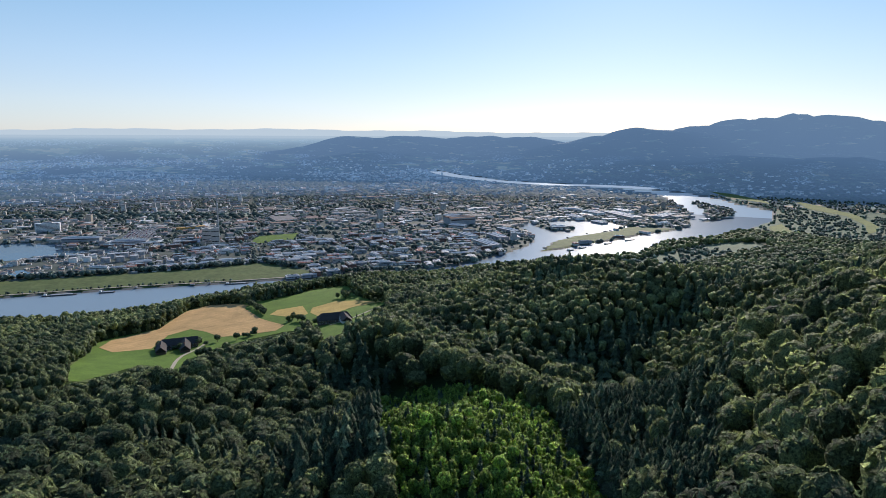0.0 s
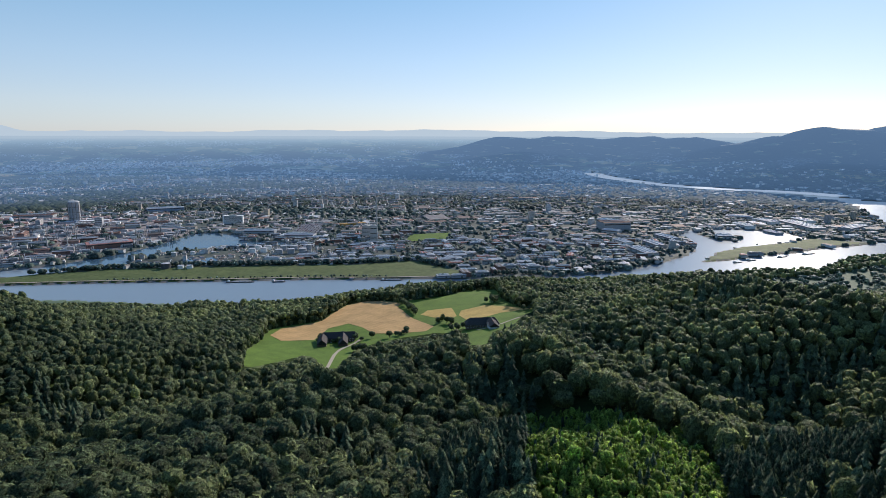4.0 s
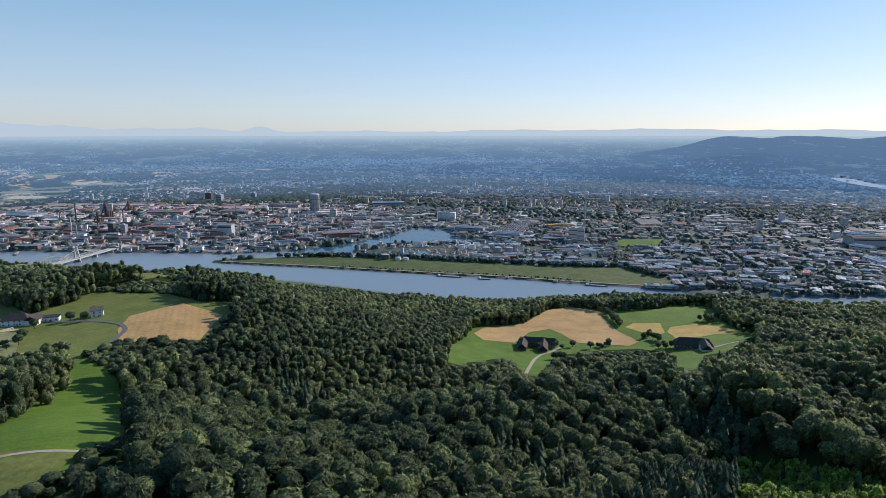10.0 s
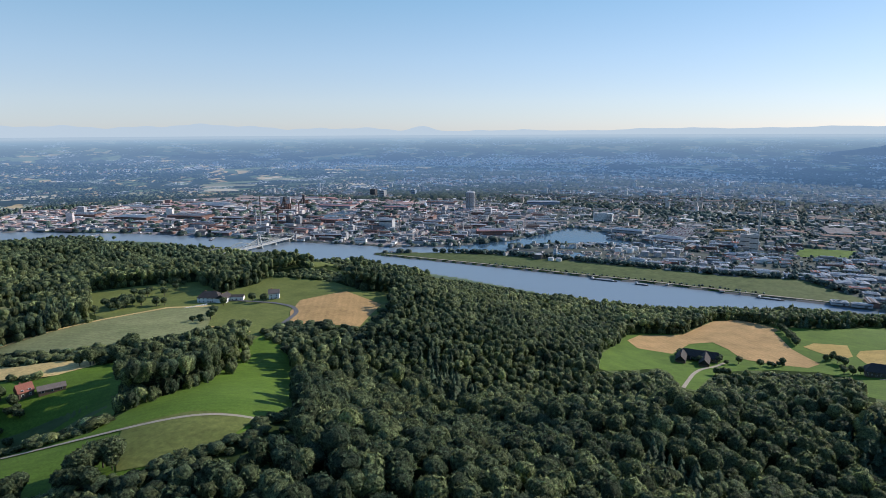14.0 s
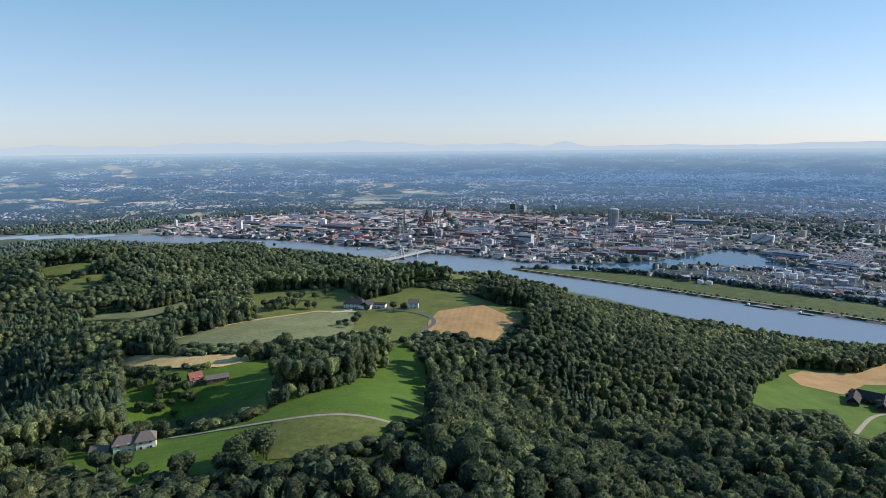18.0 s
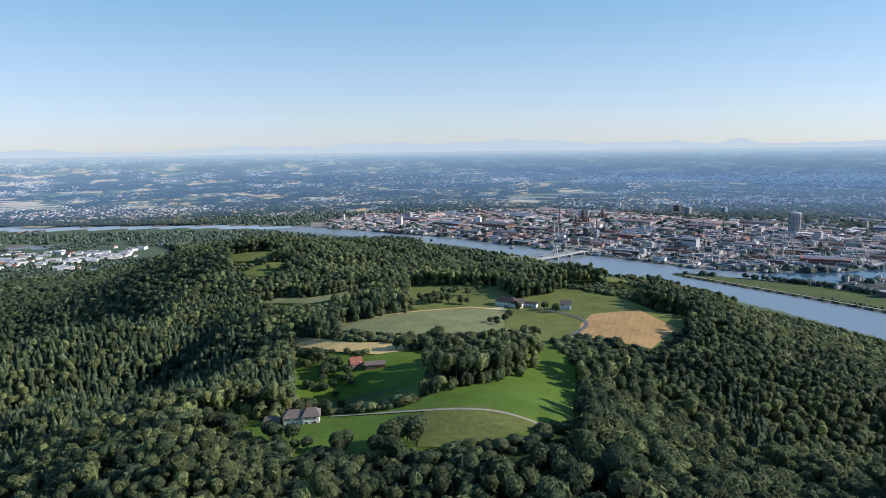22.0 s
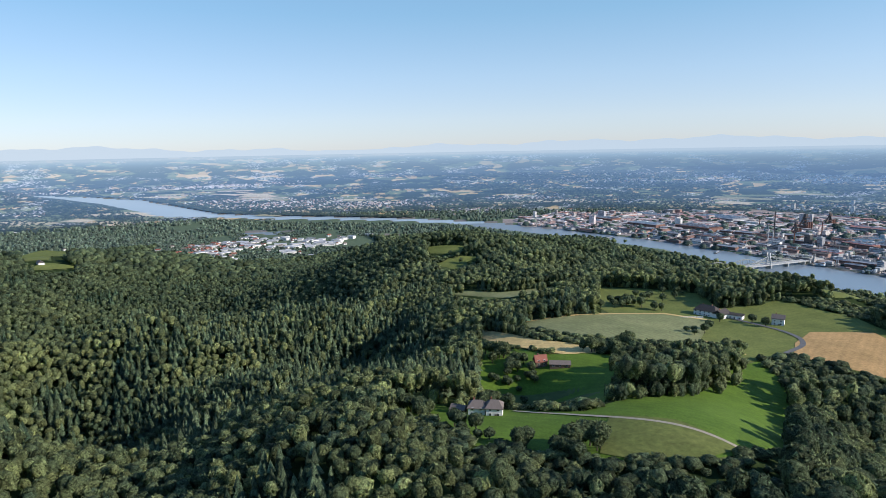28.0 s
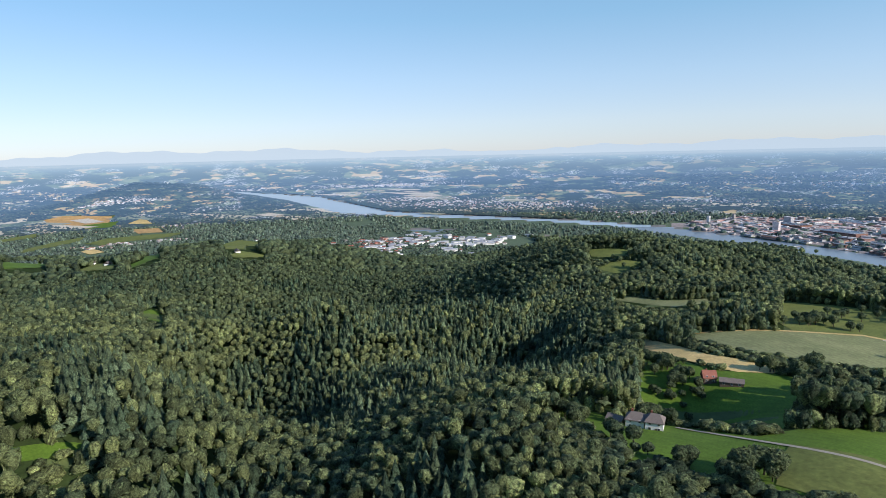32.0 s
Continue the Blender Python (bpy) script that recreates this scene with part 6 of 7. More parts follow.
def yard_clutter():
    """Sheds, containers, stacks and small plant in the yards of the works and the harbour quarter."""
    rng = np.random.default_rng(29)
    n = 9000
    x, y = rng.uniform(-3600, 1200, n), rng.uniform(300, 2900, n)
    x[:1200], y[:1200] = rng.uniform(-1400, -700, 1200), rng.uniform(1480, 2100, 1200)
    d, b = landscape(x, y)
    yard = inside(STEEL_WORKS, x, y)
    keep = (d < 3300) & (b > -26) & ~wet(x, y) & ~inside(HILL_SIDE, x, y) & ~any_inside([*GREENS, BASIN, CAR_PARK], x, y) & ~inside(WEST_HARBOUR, x, y) & (yard | (grown(x, y, 8.0, 55) > 0.25))
    x, y, yard = x[keep], y[keep], yard[keep]
    m = len(x)
    w, l = rng.uniform(4, 17, m), rng.uniform(3, 9, m)
    h = rng.uniform(2.5, 7, m) * np.where(rng.uniform(0, 1, m) < 0.08, 2.6, 1.0)
    turn = np.where(yard, 0.62, 0.3) + (rng.uniform(0, 1, m) < 0.3) * math.pi / 2
    for s, mats, label in ((yard, [WORKS_WALL, WORKS_ROOF], "small sheds, stacks and plant in the yards of the steelworks"), (~yard, [TOWN_WALL, TOWN_ROOF], "small sheds and containers in the yards of the harbour quarter")):
        block_mesh("yard_sheds", x[s], y[s], land(x[s], y[s]), w[s], l[s], h[s], turn[s], np.zeros(int(s.sum()), bool), rng.uniform(0, 1, int(s.sum())), mats, label)


yard_clutter()
floodplain()
rows = np.random.default_rng(31)
line_trees("bank_trees", [(-330, 1660), (-116, 1712), (42, 1800), (129, 1895), (200, 1990)], 7, rows, 9, 8, "dark trees along the town bank of the river")
line_trees("dyke_trees", [(-1560, 1318), (-1500, 1345), (-1345, 1470), (-1111, 1565), (-1008, 1600), (-842, 1662), (-683, 1722), (-542, 1810), (-400, 1720)], 3.6, rows, 13, 9, "dark row of trees behind the green dyke")
line_trees("dyke_bushes", [(-1250, 1335), (-1024, 1412), (-769, 1505), (-544, 1566)], 12, rows, 5, 4, "bushes along the river dyke")
line_trees("island_trees", [(1230, 2790), (1374, 2950), (1440, 3100), (1480, 3290), (1490, 3500)], 4, rows, 32, 9, "dark trees covering the river island")
line_trees("allotment_trees", [(-570, 1830), (-640, 2070), (-560, 2120), (-500, 1850), (-450, 1930), (-530, 2180)], 5, rows, 40, 4, "small trees of the allotment gardens")

# ---- landmarks of the works and harbours ----
def chimney(x, y, h, r, mat, label):
    t = thing("chimney", label, "chimney", "chimneys of the works", drop(x, y))
    part("shaft", tube(r, r * 0.7, h), mat, t)
    part("rim", tube(r * 0.82, r * 0.82, 1.6, z=h - 1.2), DARK_STEEL, t)
    part("plinth", box(r * 4, r * 4, 4), CONCRETE, t)
    return t


for cx, cy, ch, cm, cl in ((-2645, 1273, 108, DARK_STEEL, "tall dark steel chimney above the coke works"), (-2535, 1197, 65, PALE_METAL, "pale chimney beside the river works"), (-2445, 1173, 60, PALE_METAL, "pale chimney beside the river works"),
                           (-2434, 1249, 48, BRICK_RED, "red-topped brick chimney of the steelworks"), (-2258, 1764, 71, DARK_STEEL, "dark chimney of the chemical works"), (-2289, 1894, 60, DARK_STEEL, "dark chimney of the chemical works"),
                           (-2307, 2016, 51, DARK_STEEL, "dark chimney of the chemical works"), (-1777, 1431, 49, CONCRETE, "grey concrete chimney near the canal"), (-1764, 1633, 49, CONCRETE, "grey concrete chimney near the canal"),
                           (-1781, 1730, 40, CONCRETE, "grey concrete chimney near the canal"), (-781, 2111, 161, CONCRETE, "very tall slender chimney of the power station"), (-2700, 1500, 55, RUST, "rusty chimney of the blast furnace"), (-2950, 1350, 50, RUST, "rusty chimney of the rolling mill")):
    chimney(cx, cy, ch, 2.4 if ch < 100 else 3.4, cm, cl)


OCHRE = surface("ochre sheet metal", (0.36, 0.2, 0.06), (0.46, 0.28, 0.1), 0.1, 0.7, fine=0.6)


def tower(x, y, w, d, h, mat, label, turn=20, name="tower_block", bands=5):
    """A plain tall block with a roof house, and bands of windows on its sides."""
    t = thing(name, label, "tower", "", drop(x, y, turn))
    part("wall", box(w, d, h, bevel=0.4), mat, t)
    part("roof_house", box(w * 0.4, d * 0.5, 3.5, 0, 0, h), CONCRETE, t)
    for k in range(bands):
        z = h * (k + 0.6) / (bands + 0.3)
        part("window_band", box(w * 0.9, d + 0.3, h * 0.05, 0, 0, z), GLASS, t)
    return t


def gasometer(x, y):
    t = thing("gasometer", "tall grey cylindrical gas holder with blue base", "gas holder", "", drop(x, y))
    part("shell", tube(24, 24, 90, sides=24), GREY_METAL, t)
    part("crown", tube(24.5, 19, 5, z=90, sides=24), PALE_METAL, t)
    for k in range(12):
        a = k * math.pi / 6
        part("rib", beam((math.cos(a) * 24.4, math.sin(a) * 24.4, 0), (math.cos(a) * 24.4, math.sin(a) * 24.4, 91), 1.1), DARK_STEEL, t)
    for z in (22, 45, 68):
        part("walkway", tube(25.4, 25.4, 1.0, z=z, sides=24), DARK_STEEL, t)
    part("pump_house", box(26, 14, 12, 20, -22), BLUE_METAL, t)
    return t


gasometer(-2208, 2198)
tower(-2011, 2122, 30, 18, 39, PALE_METAL, "white office tower beside the gas holder")
tower(-3003, 2172, 36, 26, 58, DARK_STEEL, "dark plant tower of the steelworks")
tower(-2921, 2179, 34, 28, 54, GREY_METAL, "grey plant tower of the steelworks")
tower(-2864, 2368, 26, 24, 50, BLUE_METAL, "blue-grey plant tower of the steelworks")
tower(-2082, 1392, 24, 16, 23, PALE_METAL, "white plant block by the river", bands=3)
tower(-1936, 1264, 22, 14, 26, PALE_METAL, "white tower block by the river", bands=4)
tower(-2423, 1297, 26, 16, 40, DARK_STEEL, "dark boiler house of the works", bands=2)
tower(-2395, 1330, 22, 16, 34, GREY_METAL, "grey boiler house of the works", bands=2)
tower(-789, 2100, 26, 22, 58, CONCRETE, "pale concrete power station block", bands=3)
tower(-838, 2151, 30, 26, 48, CONCRETE, "pale concrete power station block", bands=3)
tower(-1008, 2432, 110, 26, 12, OCHRE, "long ochre-coloured storage hall beside the car park", turn=46, name="storage_hall", bands=1)
tower(-1534, 2360, 84, 18, 34, WHITE_WALL, "long white apartment block behind the harbour", bands=7)


def blast_furnace(x, y, s):
    t = thing("blast_furnace", "dark rusty blast furnace with platforms and pipes", "furnace", "blast furnaces of the steelworks", drop(x, y, 15))
    part("furnace_shaft", tube(9 * s, 5 * s, 45 * s, z=14 * s), DARK_STEEL, t)
    part("cast_house", box(46 * s, 30 * s, 18 * s, -10 * s, 0), RUST, t)
    part("top_frame", box(13 * s, 13 * s, 14 * s, z=58 * s), DARK_STEEL, t)
    for z in (28, 42, 56):
        part("platform", box(22 * s, 22 * s, 1.5, z=z * s), RUST, t)
    for k in (-1, 0, 1):
        part("hot_stove", tube(4 * s, 4 * s, 38 * s, 26 * s, k * 11 * s), RUST, t)
    part("downcomer", beam((0, 0, 70 * s), (30 * s, -16 * s, 24 * s), 3 * s), DARK_STEEL, t)
    part("skip_bridge", beam((-40 * s, 0, 2), (-4 * s, 0, 62 * s), 5 * s), DARK_STEEL, t)
    return t


blast_furnace(-2856, 1510, 1.0)
blast_furnace(-2720, 1400, 0.75)
blast_furnace(-3000, 1700, 0.8)


def hall(x, y, w, d, h, mat, roof, label, turn=0, bays=3, name="works_hall", category="hall"):
    """A works hall: walls, low pitched bays of roof, a band of glazing and ridge lights."""
    t = thing(name, label, category, "", drop(x, y, turn))
    part("wall", box(w, d, h), mat, t)
    for k in range(bays):
        y0 = -d / 2 + d * (k + 0.5) / bays
        part("roof_bay", gable(w, d / bays - 0.5, d / bays * 0.13, 0, y0, h, eave=0.25), roof, t)
        part("ridge_light", box(w * 0.85, 2.4, 1.6, 0, y0, h + d / bays * 0.13), SKYLIGHT, t)
    part("glazing", box(w * 0.94, d + 0.4, h * 0.14, 0, 0, h * 0.72), GLASS, t)
    for k in range(3):
        part("gate", box(6, 0.6, min(6, h * 0.6), (k - 1) * w * 0.28, -d / 2 - 0.1), DARK_STEEL, t)
    return t


hall(-1621, 1745, 140, 60, 17, RUST, WORKS_ROOF, "long brown works hall beside the canal", 48, 4)
hall(-2025, 1529, 58, 34, 40, PALE_METAL, GREY_METAL, "high white-fronted plant hall", 30, 1)
hall(68, 2603, 118, 70, 34, GREY_METAL, RUST, "large grey hall with a rust-brown roof", 25, 2)
hall(470, 2500, 60, 40, 12, CONCRETE, PALE_METAL, "pale shed on the harbour pier", 10, 2)
for hx, hy, hw, hd, hh, ht in HARBOUR_HALLS:
    hall(hx, hy, hw, hd, hh, (WHITE_WALL, CONCRETE, GREY_METAL)[int(hw) % 3], (PALE_METAL, GREY_METAL)[int(hd) % 2], "long pale warehouse on the harbour peninsula", ht, 3 if hd > 44 else 2, "harbour_warehouse", "warehouse")
hall(-1270, 2130, 120, 36, 16, GREY_METAL, PALE_METAL, "long grey harbour shed on the quay", 14, 2)
hall(-1080, 2090, 110, 40, 14, PALE_METAL, GREY_METAL, "white harbour warehouse on the quay", 12, 2)
hall(-2080, 2620, 170, 44, 22, BLUE_METAL, PALE_METAL, "very long blue-grey hall behind the gas holder", 40, 2)
for hx, hy, hw, hd, hh, ht in ((-2900, 1050, 190, 90, 17, 32), (-3050, 850, 170, 70, 15, 36), (-3250, 1300, 230, 110, 18, 25), (-2750, 1750, 180, 60, 18, 30), (-3200, 1850, 210, 100, 20, 25),
                               (-2600, 1000, 130, 50, 14, 32), (-3300, 700, 160, 80, 15, 40), (-2500, 1950, 150, 50, 16, 28), (-2350, 1450, 120, 40, 15, 25), (-3450, 1000, 200, 90, 16, 30), (-2200, 1250, 90, 34, 12, 30), (-2480, 2250, 160, 60, 18, 30)):
    hall(hx, hy, hw, hd, hh, RUST if hh % 2 else GREY_METAL, (WORKS_ROOF, RUST, GREY_METAL)[int(hw / 10) % 3], "rust-brown rolling mill hall of the steelworks", ht, 4 if hd > 60 else 2)


def tank(x, y, r, h, mat, label):
    t = thing("storage_tank", label, "tank", "storage tanks at the harbour", drop(x, y))
    part("shell", tube(r, r, h, sides=20), mat, t)
    part("roof", tube(r * 1.01, 0.3, r * 0.16, z=h, sides=20), PALE_METAL, t)
    part("rim_rail", tube(r * 1.03, r * 1.03, 0.5, z=h - 0.4, sides=20), DARK_STEEL, t)
    part("stair", beam((r + 0.6, 0, 0), (0, r + 0.6, h), 0.8), DARK_STEEL, t)


for tx, ty, tr, th, tm, tl in ((-1092, 1777, 12, 15, WHITE_WALL, "white oil tank"), (-1061, 1795, 12, 15, WHITE_WALL, "white oil tank"), (-1102, 1833, 11, 14, WHITE_WALL, "white oil tank"), (-1068, 1840, 11, 14, WHITE_WALL, "white oil tank"),
                               (-999, 1783, 13, 15, GREY_METAL, "grey oil tank"), (-1016, 1845, 12, 15, GREY_METAL, "grey oil tank"), (-966, 1803, 13, 15, GREY_METAL, "grey oil tank"), (-984, 1864, 12, 15, GREY_METAL, "grey oil tank"),
                               (-933, 1822, 13, 15, GREY_METAL, "grey oil tank"), (-945, 1887, 12, 15, GREY_METAL, "grey oil tank"), (-1205, 1500, 13, 15, DARK_STEEL, "dark oil tank"), (-1163, 1510, 9, 9, WHITE_WALL, "small white oil tank"), (-1140, 1520, 9, 9, WHITE_WALL, "small white oil tank"),
                               (-1260, 1700, 8, 10, WHITE_WALL, "small white oil tank"), (-1240, 1720, 8, 10, WHITE_WALL, "small white oil tank"), (-1300, 1660, 9, 12, CONCRETE, "grey storage silo")):
    tank(tx, ty, tr, th, tm, tl + " beside the harbour basin")


def works_halls():
    """The nearer halls of the steelworks, a few kinds, all laid the same way."""
    x, y = WORKS
    rng = np.random.default_rng(43)
    walls = (RUST, CONCRETE, GREY_METAL, WORKS_BROWN, PALE_METAL, RUST, WORKS_BROWN, WHITE_WALL)
    roofs = (WORKS_BROWN, GREY_METAL, DARK_STEEL, RUST, PALE_METAL, GREY_METAL, BROWN_TILE, GREY_METAL)
    looks = ("rust-red rolling hall with a brown roof", "concrete works hall with a grey roof", "grey hall with a sooty roof", "brown works hall with a rusty roof", "pale metal plant hall", "rust-red shed with a grey roof", "brown shed with a tiled roof", "white plant building with a grey roof")
    kinds = []
    for k in range(16):
        a, b, c = rng.uniform(26, 80), rng.uniform(13, 26), rng.uniform(6, 16)
        m = k % 8
        t = thing("works_hall", looks[m] + " in the steelworks", "works hall", "halls of the steelworks")
        part("wall", box(a, b, c), walls[m], t)
        part("roof", gable(a, b, b * 0.14, 0, 0, c) if k % 4 else box(a + 0.8, b + 0.8, 0.9, 0, 0, c), roofs[m], t)
        part("ridge_vent", box(a * 0.7, 3.0, 2.2, 0, 0, c + b * 0.1), GREY_METAL if k % 2 else DARK_STEEL, t)
        part("window_band", box(a * 0.92, b + 0.3, 1.6, 0, 0, c * 0.62), GLASS, t)
        if k % 3 == 0:
            part("flue", tube(1.3, 1.0, c + rng.uniform(8, 22), a * 0.3, b * 0.62, 0, 8), CONCRETE if k % 2 else DARK_STEEL, t)
        kinds.append(t)
    for k in range(8):
        t = thing("process_plant", ("pale process plant with columns and pipes" if k % 2 else "grey chemical plant with tall columns and tanks") + " by the river", "plant", "plants of the chemical works")
        a, c = rng.uniform(16, 30), rng.uniform(6, 14)
        part("building", box(a, 13, c), (CONCRETE, PALE_METAL, WHITE_WALL, GREY_METAL)[k % 4], t)
        part("roof_slab", box(a + 0.8, 13.8, 0.7, 0, 0, c), GREY_METAL, t)
        for q in range(3):
            part("column", tube(1.6, 1.4, rng.uniform(9, 22), a * 0.5 + 5 + q * 6, rng.uniform(-4, 4), 0, 8), (PALE_METAL, GREY_METAL, CONCRETE)[(k + q) % 3], t)
        for q in range(2):
            part("round_tank", tube(4.5, 4.5, rng.uniform(6, 11), -a * 0.5 - 7 - q * 11, 2, 0, 12), (WHITE_WALL, GREY_METAL)[q], t)
        part("pipe_rack", box(a + 40, 2.0, 1.4, 0, -10, 5), DARK_STEEL, t)
        for q in range(4):
            part("rack_post", box(0.8, 1.6, 5, -a * 0.5 - 12 + q * (a + 24) / 3, -10), DARK_STEEL, t)
        kinds.append(t)
    used = [0] * 24
    for i in np.argsort(np.hypot(x, y))[:270]:
        k = int(rng.integers(16, 24)) if x[i] > -2250 and rng.uniform() < 0.55 else int(rng.integers(0, 16))
        m = drop(float(x[i]), float(y[i]), 35.5 + (90 if rng.uniform() < 0.1 else 0))
        if used[k]:
            copy_thing(kinds[k], m)
        else:
            kinds[k].matrix_basis = m
        used[k] = 1


WORKS_BROWN = surface("brown painted sheet metal", (0.26, 0.16, 0.135), (0.38, 0.26, 0.22), 0.08, 0.75, fine=0.5)
works_halls()


def warehouses():
    """The halls of the harbour quarter, a few kinds, each with walls, roof and lights."""
    x, y, z, w, l, h, turn, tone, near = TOWN
    order = np.argsort(np.hypot(x, y) + np.where(near, 0, 1e6))
    rng = np.random.default_rng(41)
    kinds = []
    walls = (WHITE_WALL, PALE_METAL, GREY_METAL, GREY_METAL, CONCRETE, WHITE_WALL, RUST, PALE_METAL)
    roofs = (GREY_METAL, PALE_METAL, DARK_TILE, GREY_METAL, RED_TILE, DARK_TILE, BROWN_TILE, GREY_METAL)
    looks = ("white hall with a grey roof", "pale metal warehouse", "grey hall with a dark roof", "grey sheet-metal warehouse", "concrete shed with a red roof", "white workshop with a dark roof", "rust-coloured shed", "pale hall with a grey flat roof")
    for k in range(24):
        a, b, c = rng.uniform(16, 50), rng.uniform(11, 25), rng.uniform(5, 12)
        m = k % 8
        t = thing("warehouse", looks[m] + " on the harbour plain", "warehouse", "warehouses on the harbour plain")
        part("wall", box(a, b, c), walls[m], t)
        part("roof", gable(a, b, b * 0.1, 0, 0, c) if k % 3 else box(a + 0.8, b + 0.8, 0.9, 0, 0, c), roofs[m], t)
        for q in range(2):
            part("roof_light", box(a * 0.8, 1.6, 1.3, 0, (q - 0.5) * b * 0.5, c + b * 0.05), SKYLIGHT, t)
        part("gate", box(5, 0.5, 4.5, a * 0.2, -b / 2 - 0.1), DARK_STEEL, t)
        part("window_band", box(a * 0.9, b + 0.3, 1.2, 0, 0, c * 0.6), GLASS, t)
        kinds.append(t)
    used = [0] * 24
    for i in order[:min(290, int(near.sum()))]:
        k = int(rng.integers(0, 24))
        m = drop(float(x[i]), float(y[i]), math.degrees(float(turn[i])))
        if used[k]:
            copy_thing(kinds[k], m)
        else:
            kinds[k].matrix_basis = m
        used[k] = 1
    for k in range(24):
        if not used[k]:
            kinds[k].matrix_basis = drop(-200 + 40 * k, 2300)
    rest = np.zeros(len(x), bool)
    rest[order[290:int(near.sum())]] = True
    s = rest & near
    block_mesh("harbour_sheds", x[s], y[s], z[s], w[s] * 1.2, l[s] * 1.2, h[s], turn[s], np.zeros(int(s.sum()), bool), tone[s], [TOWN_WALL, TOWN_ROOF], "many more sheds of the harbour quarter")


warehouses()


# ---- bridges and boats ----
def river_bridge():
    a, b = Vector((-1900, 735, 0)), Vector((-2090, 1165, 0))
    length, mid = (b - a).length, (a + b) / 2
    t = thing("road_bridge", "pale cable-stayed road bridge over the river", "bridge", "", pose(mid.x, mid.y, 0, 0, 0, math.degrees(math.atan2(b.y - a.y, b.x - a.x))))
    part("deck", box(length, 22, 2.6, 0, 0, 10), CONCRETE, t)
    for s in (-1, 1):
        part("parapet", box(length, 0.5, 1.2, 0, s * 10.8, 12.6), BRIDGE_PAINT, t)
        part("pylon_leg", beam((0, s * 12, -4), (0, s * 1.5, 48), 3.2), BRIDGE_PAINT, t)
    part("pylon_head", box(4, 5, 5, 0, 0, 45), BRIDGE_PAINT, t)
    part("cross_beam", box(3, 20, 2.5, 0, 0, 8), BRIDGE_PAINT, t)
    for s in (-1, 1):
        for k in (1, 2, 3):
            part("cable", beam((0, 0, 47 - k * 3), (s * (25 + k * 30), 0, 12.5), 0.8), BRIDGE_PAINT, t)
    for x in (-150, -75, 0, 75, 150):
        part("pier", box(6, 20, 15, x, 0, -5, bevel=1.0), CONCRETE, t)
    r = thing("railway_bridge", "grey-green steel arch railway bridge beside the road bridge", "bridge", "", pose(mid.x - 36, mid.y - 16, 0, 0, 0, math.degrees(math.atan2(b.y - a.y, b.x - a.x))))
    part("deck", box(length, 8, 2, 0, 0, 9.5), TRUSS_PAINT, r)
    spans = 4
    w = length / spans
    for k in range(spans):
        x0 = -length / 2 + k * w
        for s in (-1, 1):
            last = None
            for i in range(9):
                f = i / 8
                p = (x0 + f * w, s * 4, 11.5 + 15 * math.sin(math.pi * f))
                if last:
                    part("arch_chord", beam(last, p, 1.3), TRUSS_PAINT, r)
                if 0 < i < 8:
                    part("hanger", beam((p[0], p[1], 11), p, 0.6), TRUSS_PAINT, r)
                last = p
        part("pier", box(5, 9, 15, x0 + w, 0, -5, bevel=1.0), CONCRETE, r)


river_bridge()


def barge(x, y, turn, length, label):
    t = thing("barge", label, "barge", "barges on the river", pose(x, y, 0, 0, 0, turn))
    bm = bmesh.new()
    for z, k in ((-0.8, 0.9), (1.8, 1.0)):
        for px, py in ((-0.5, -0.5), (0.42, -0.5), (0.5, 0), (0.42, 0.5), (-0.5, 0.5)):
            bm.verts.new((px * length * k, py * 11 * k, z))
    v = list(bm.verts)
    bm.faces.new(v[:5][::-1])
    bm.faces.new(v[5:])
    for i in range(5):
        bm.faces.new((v[i], v[(i + 1) % 5], v[5 + (i + 1) % 5], v[5 + i]))
    part("hull", bm, DARK_STEEL, t)
    part("hatch_cover", box(length * 0.62, 8, 1.2, length * 0.05, 0, 1.8, bevel=0.2), GREY_METAL, t)
    part("wheelhouse", box(6, 6, 4, -length * 0.4, 0, 1.8, bevel=0.2), WHITE_WALL, t)
    part("funnel", tube(0.6, 0.5, 2.5, -length * 0.45, 2, 5.8, 10), DARK_STEEL, t)


for bx, by, bt, bl in ((-912, 1418, 18, 75), (-815, 1447, 18, 36), (-530, 1543, 17, 60), (690, 2250, 40, 60), (590, 2170, 38, 40), (480, 2085, 38, 35), (430, 2040, 40, 30), (-2300, 905, 148, 70), (-2700, 600, 140, 60)):
    barge(bx, by, bt, bl, "dark river barge moored along the bank")


def marina():
    rng = random.Random(4)
    for k in range(26):
        x, y = -395 + k * 8.3, 1612 + k * 3.2 + (k % 2) * 16
        t = thing("motor_boat", "small white motor boat in the marina", "boat", "boats in the marina", pose(x, y, 0, 0, 0, 110 + rng.uniform(-8, 8)))
        part("hull", box(8, 2.8, 1.6, 0, 0, -0.5, bevel=0.5), WHITE_WALL, t)
        part("cabin", box(3, 2, 1.3, -0.5, 0, 1.1, bevel=0.3), WHITE_WALL, t)
        part("windscreen", box(0.3, 1.8, 0.8, 1.1, 0, 1.2), GLASS, t)
    t = thing("marina_pier", "grey floating pier of the marina", "pier", "", pose(-290, 1648, 0, 0, 0, 21))
    part("walkway", box(230, 4, 1.4, 0, 4, -0.6), CONCRETE, t)
    for k in range(9):
        part("mooring_pile", tube(0.5, 0.5, 5, -105 + k * 26, 6.5, -2, 8), DARK_STEEL, t)


marina()


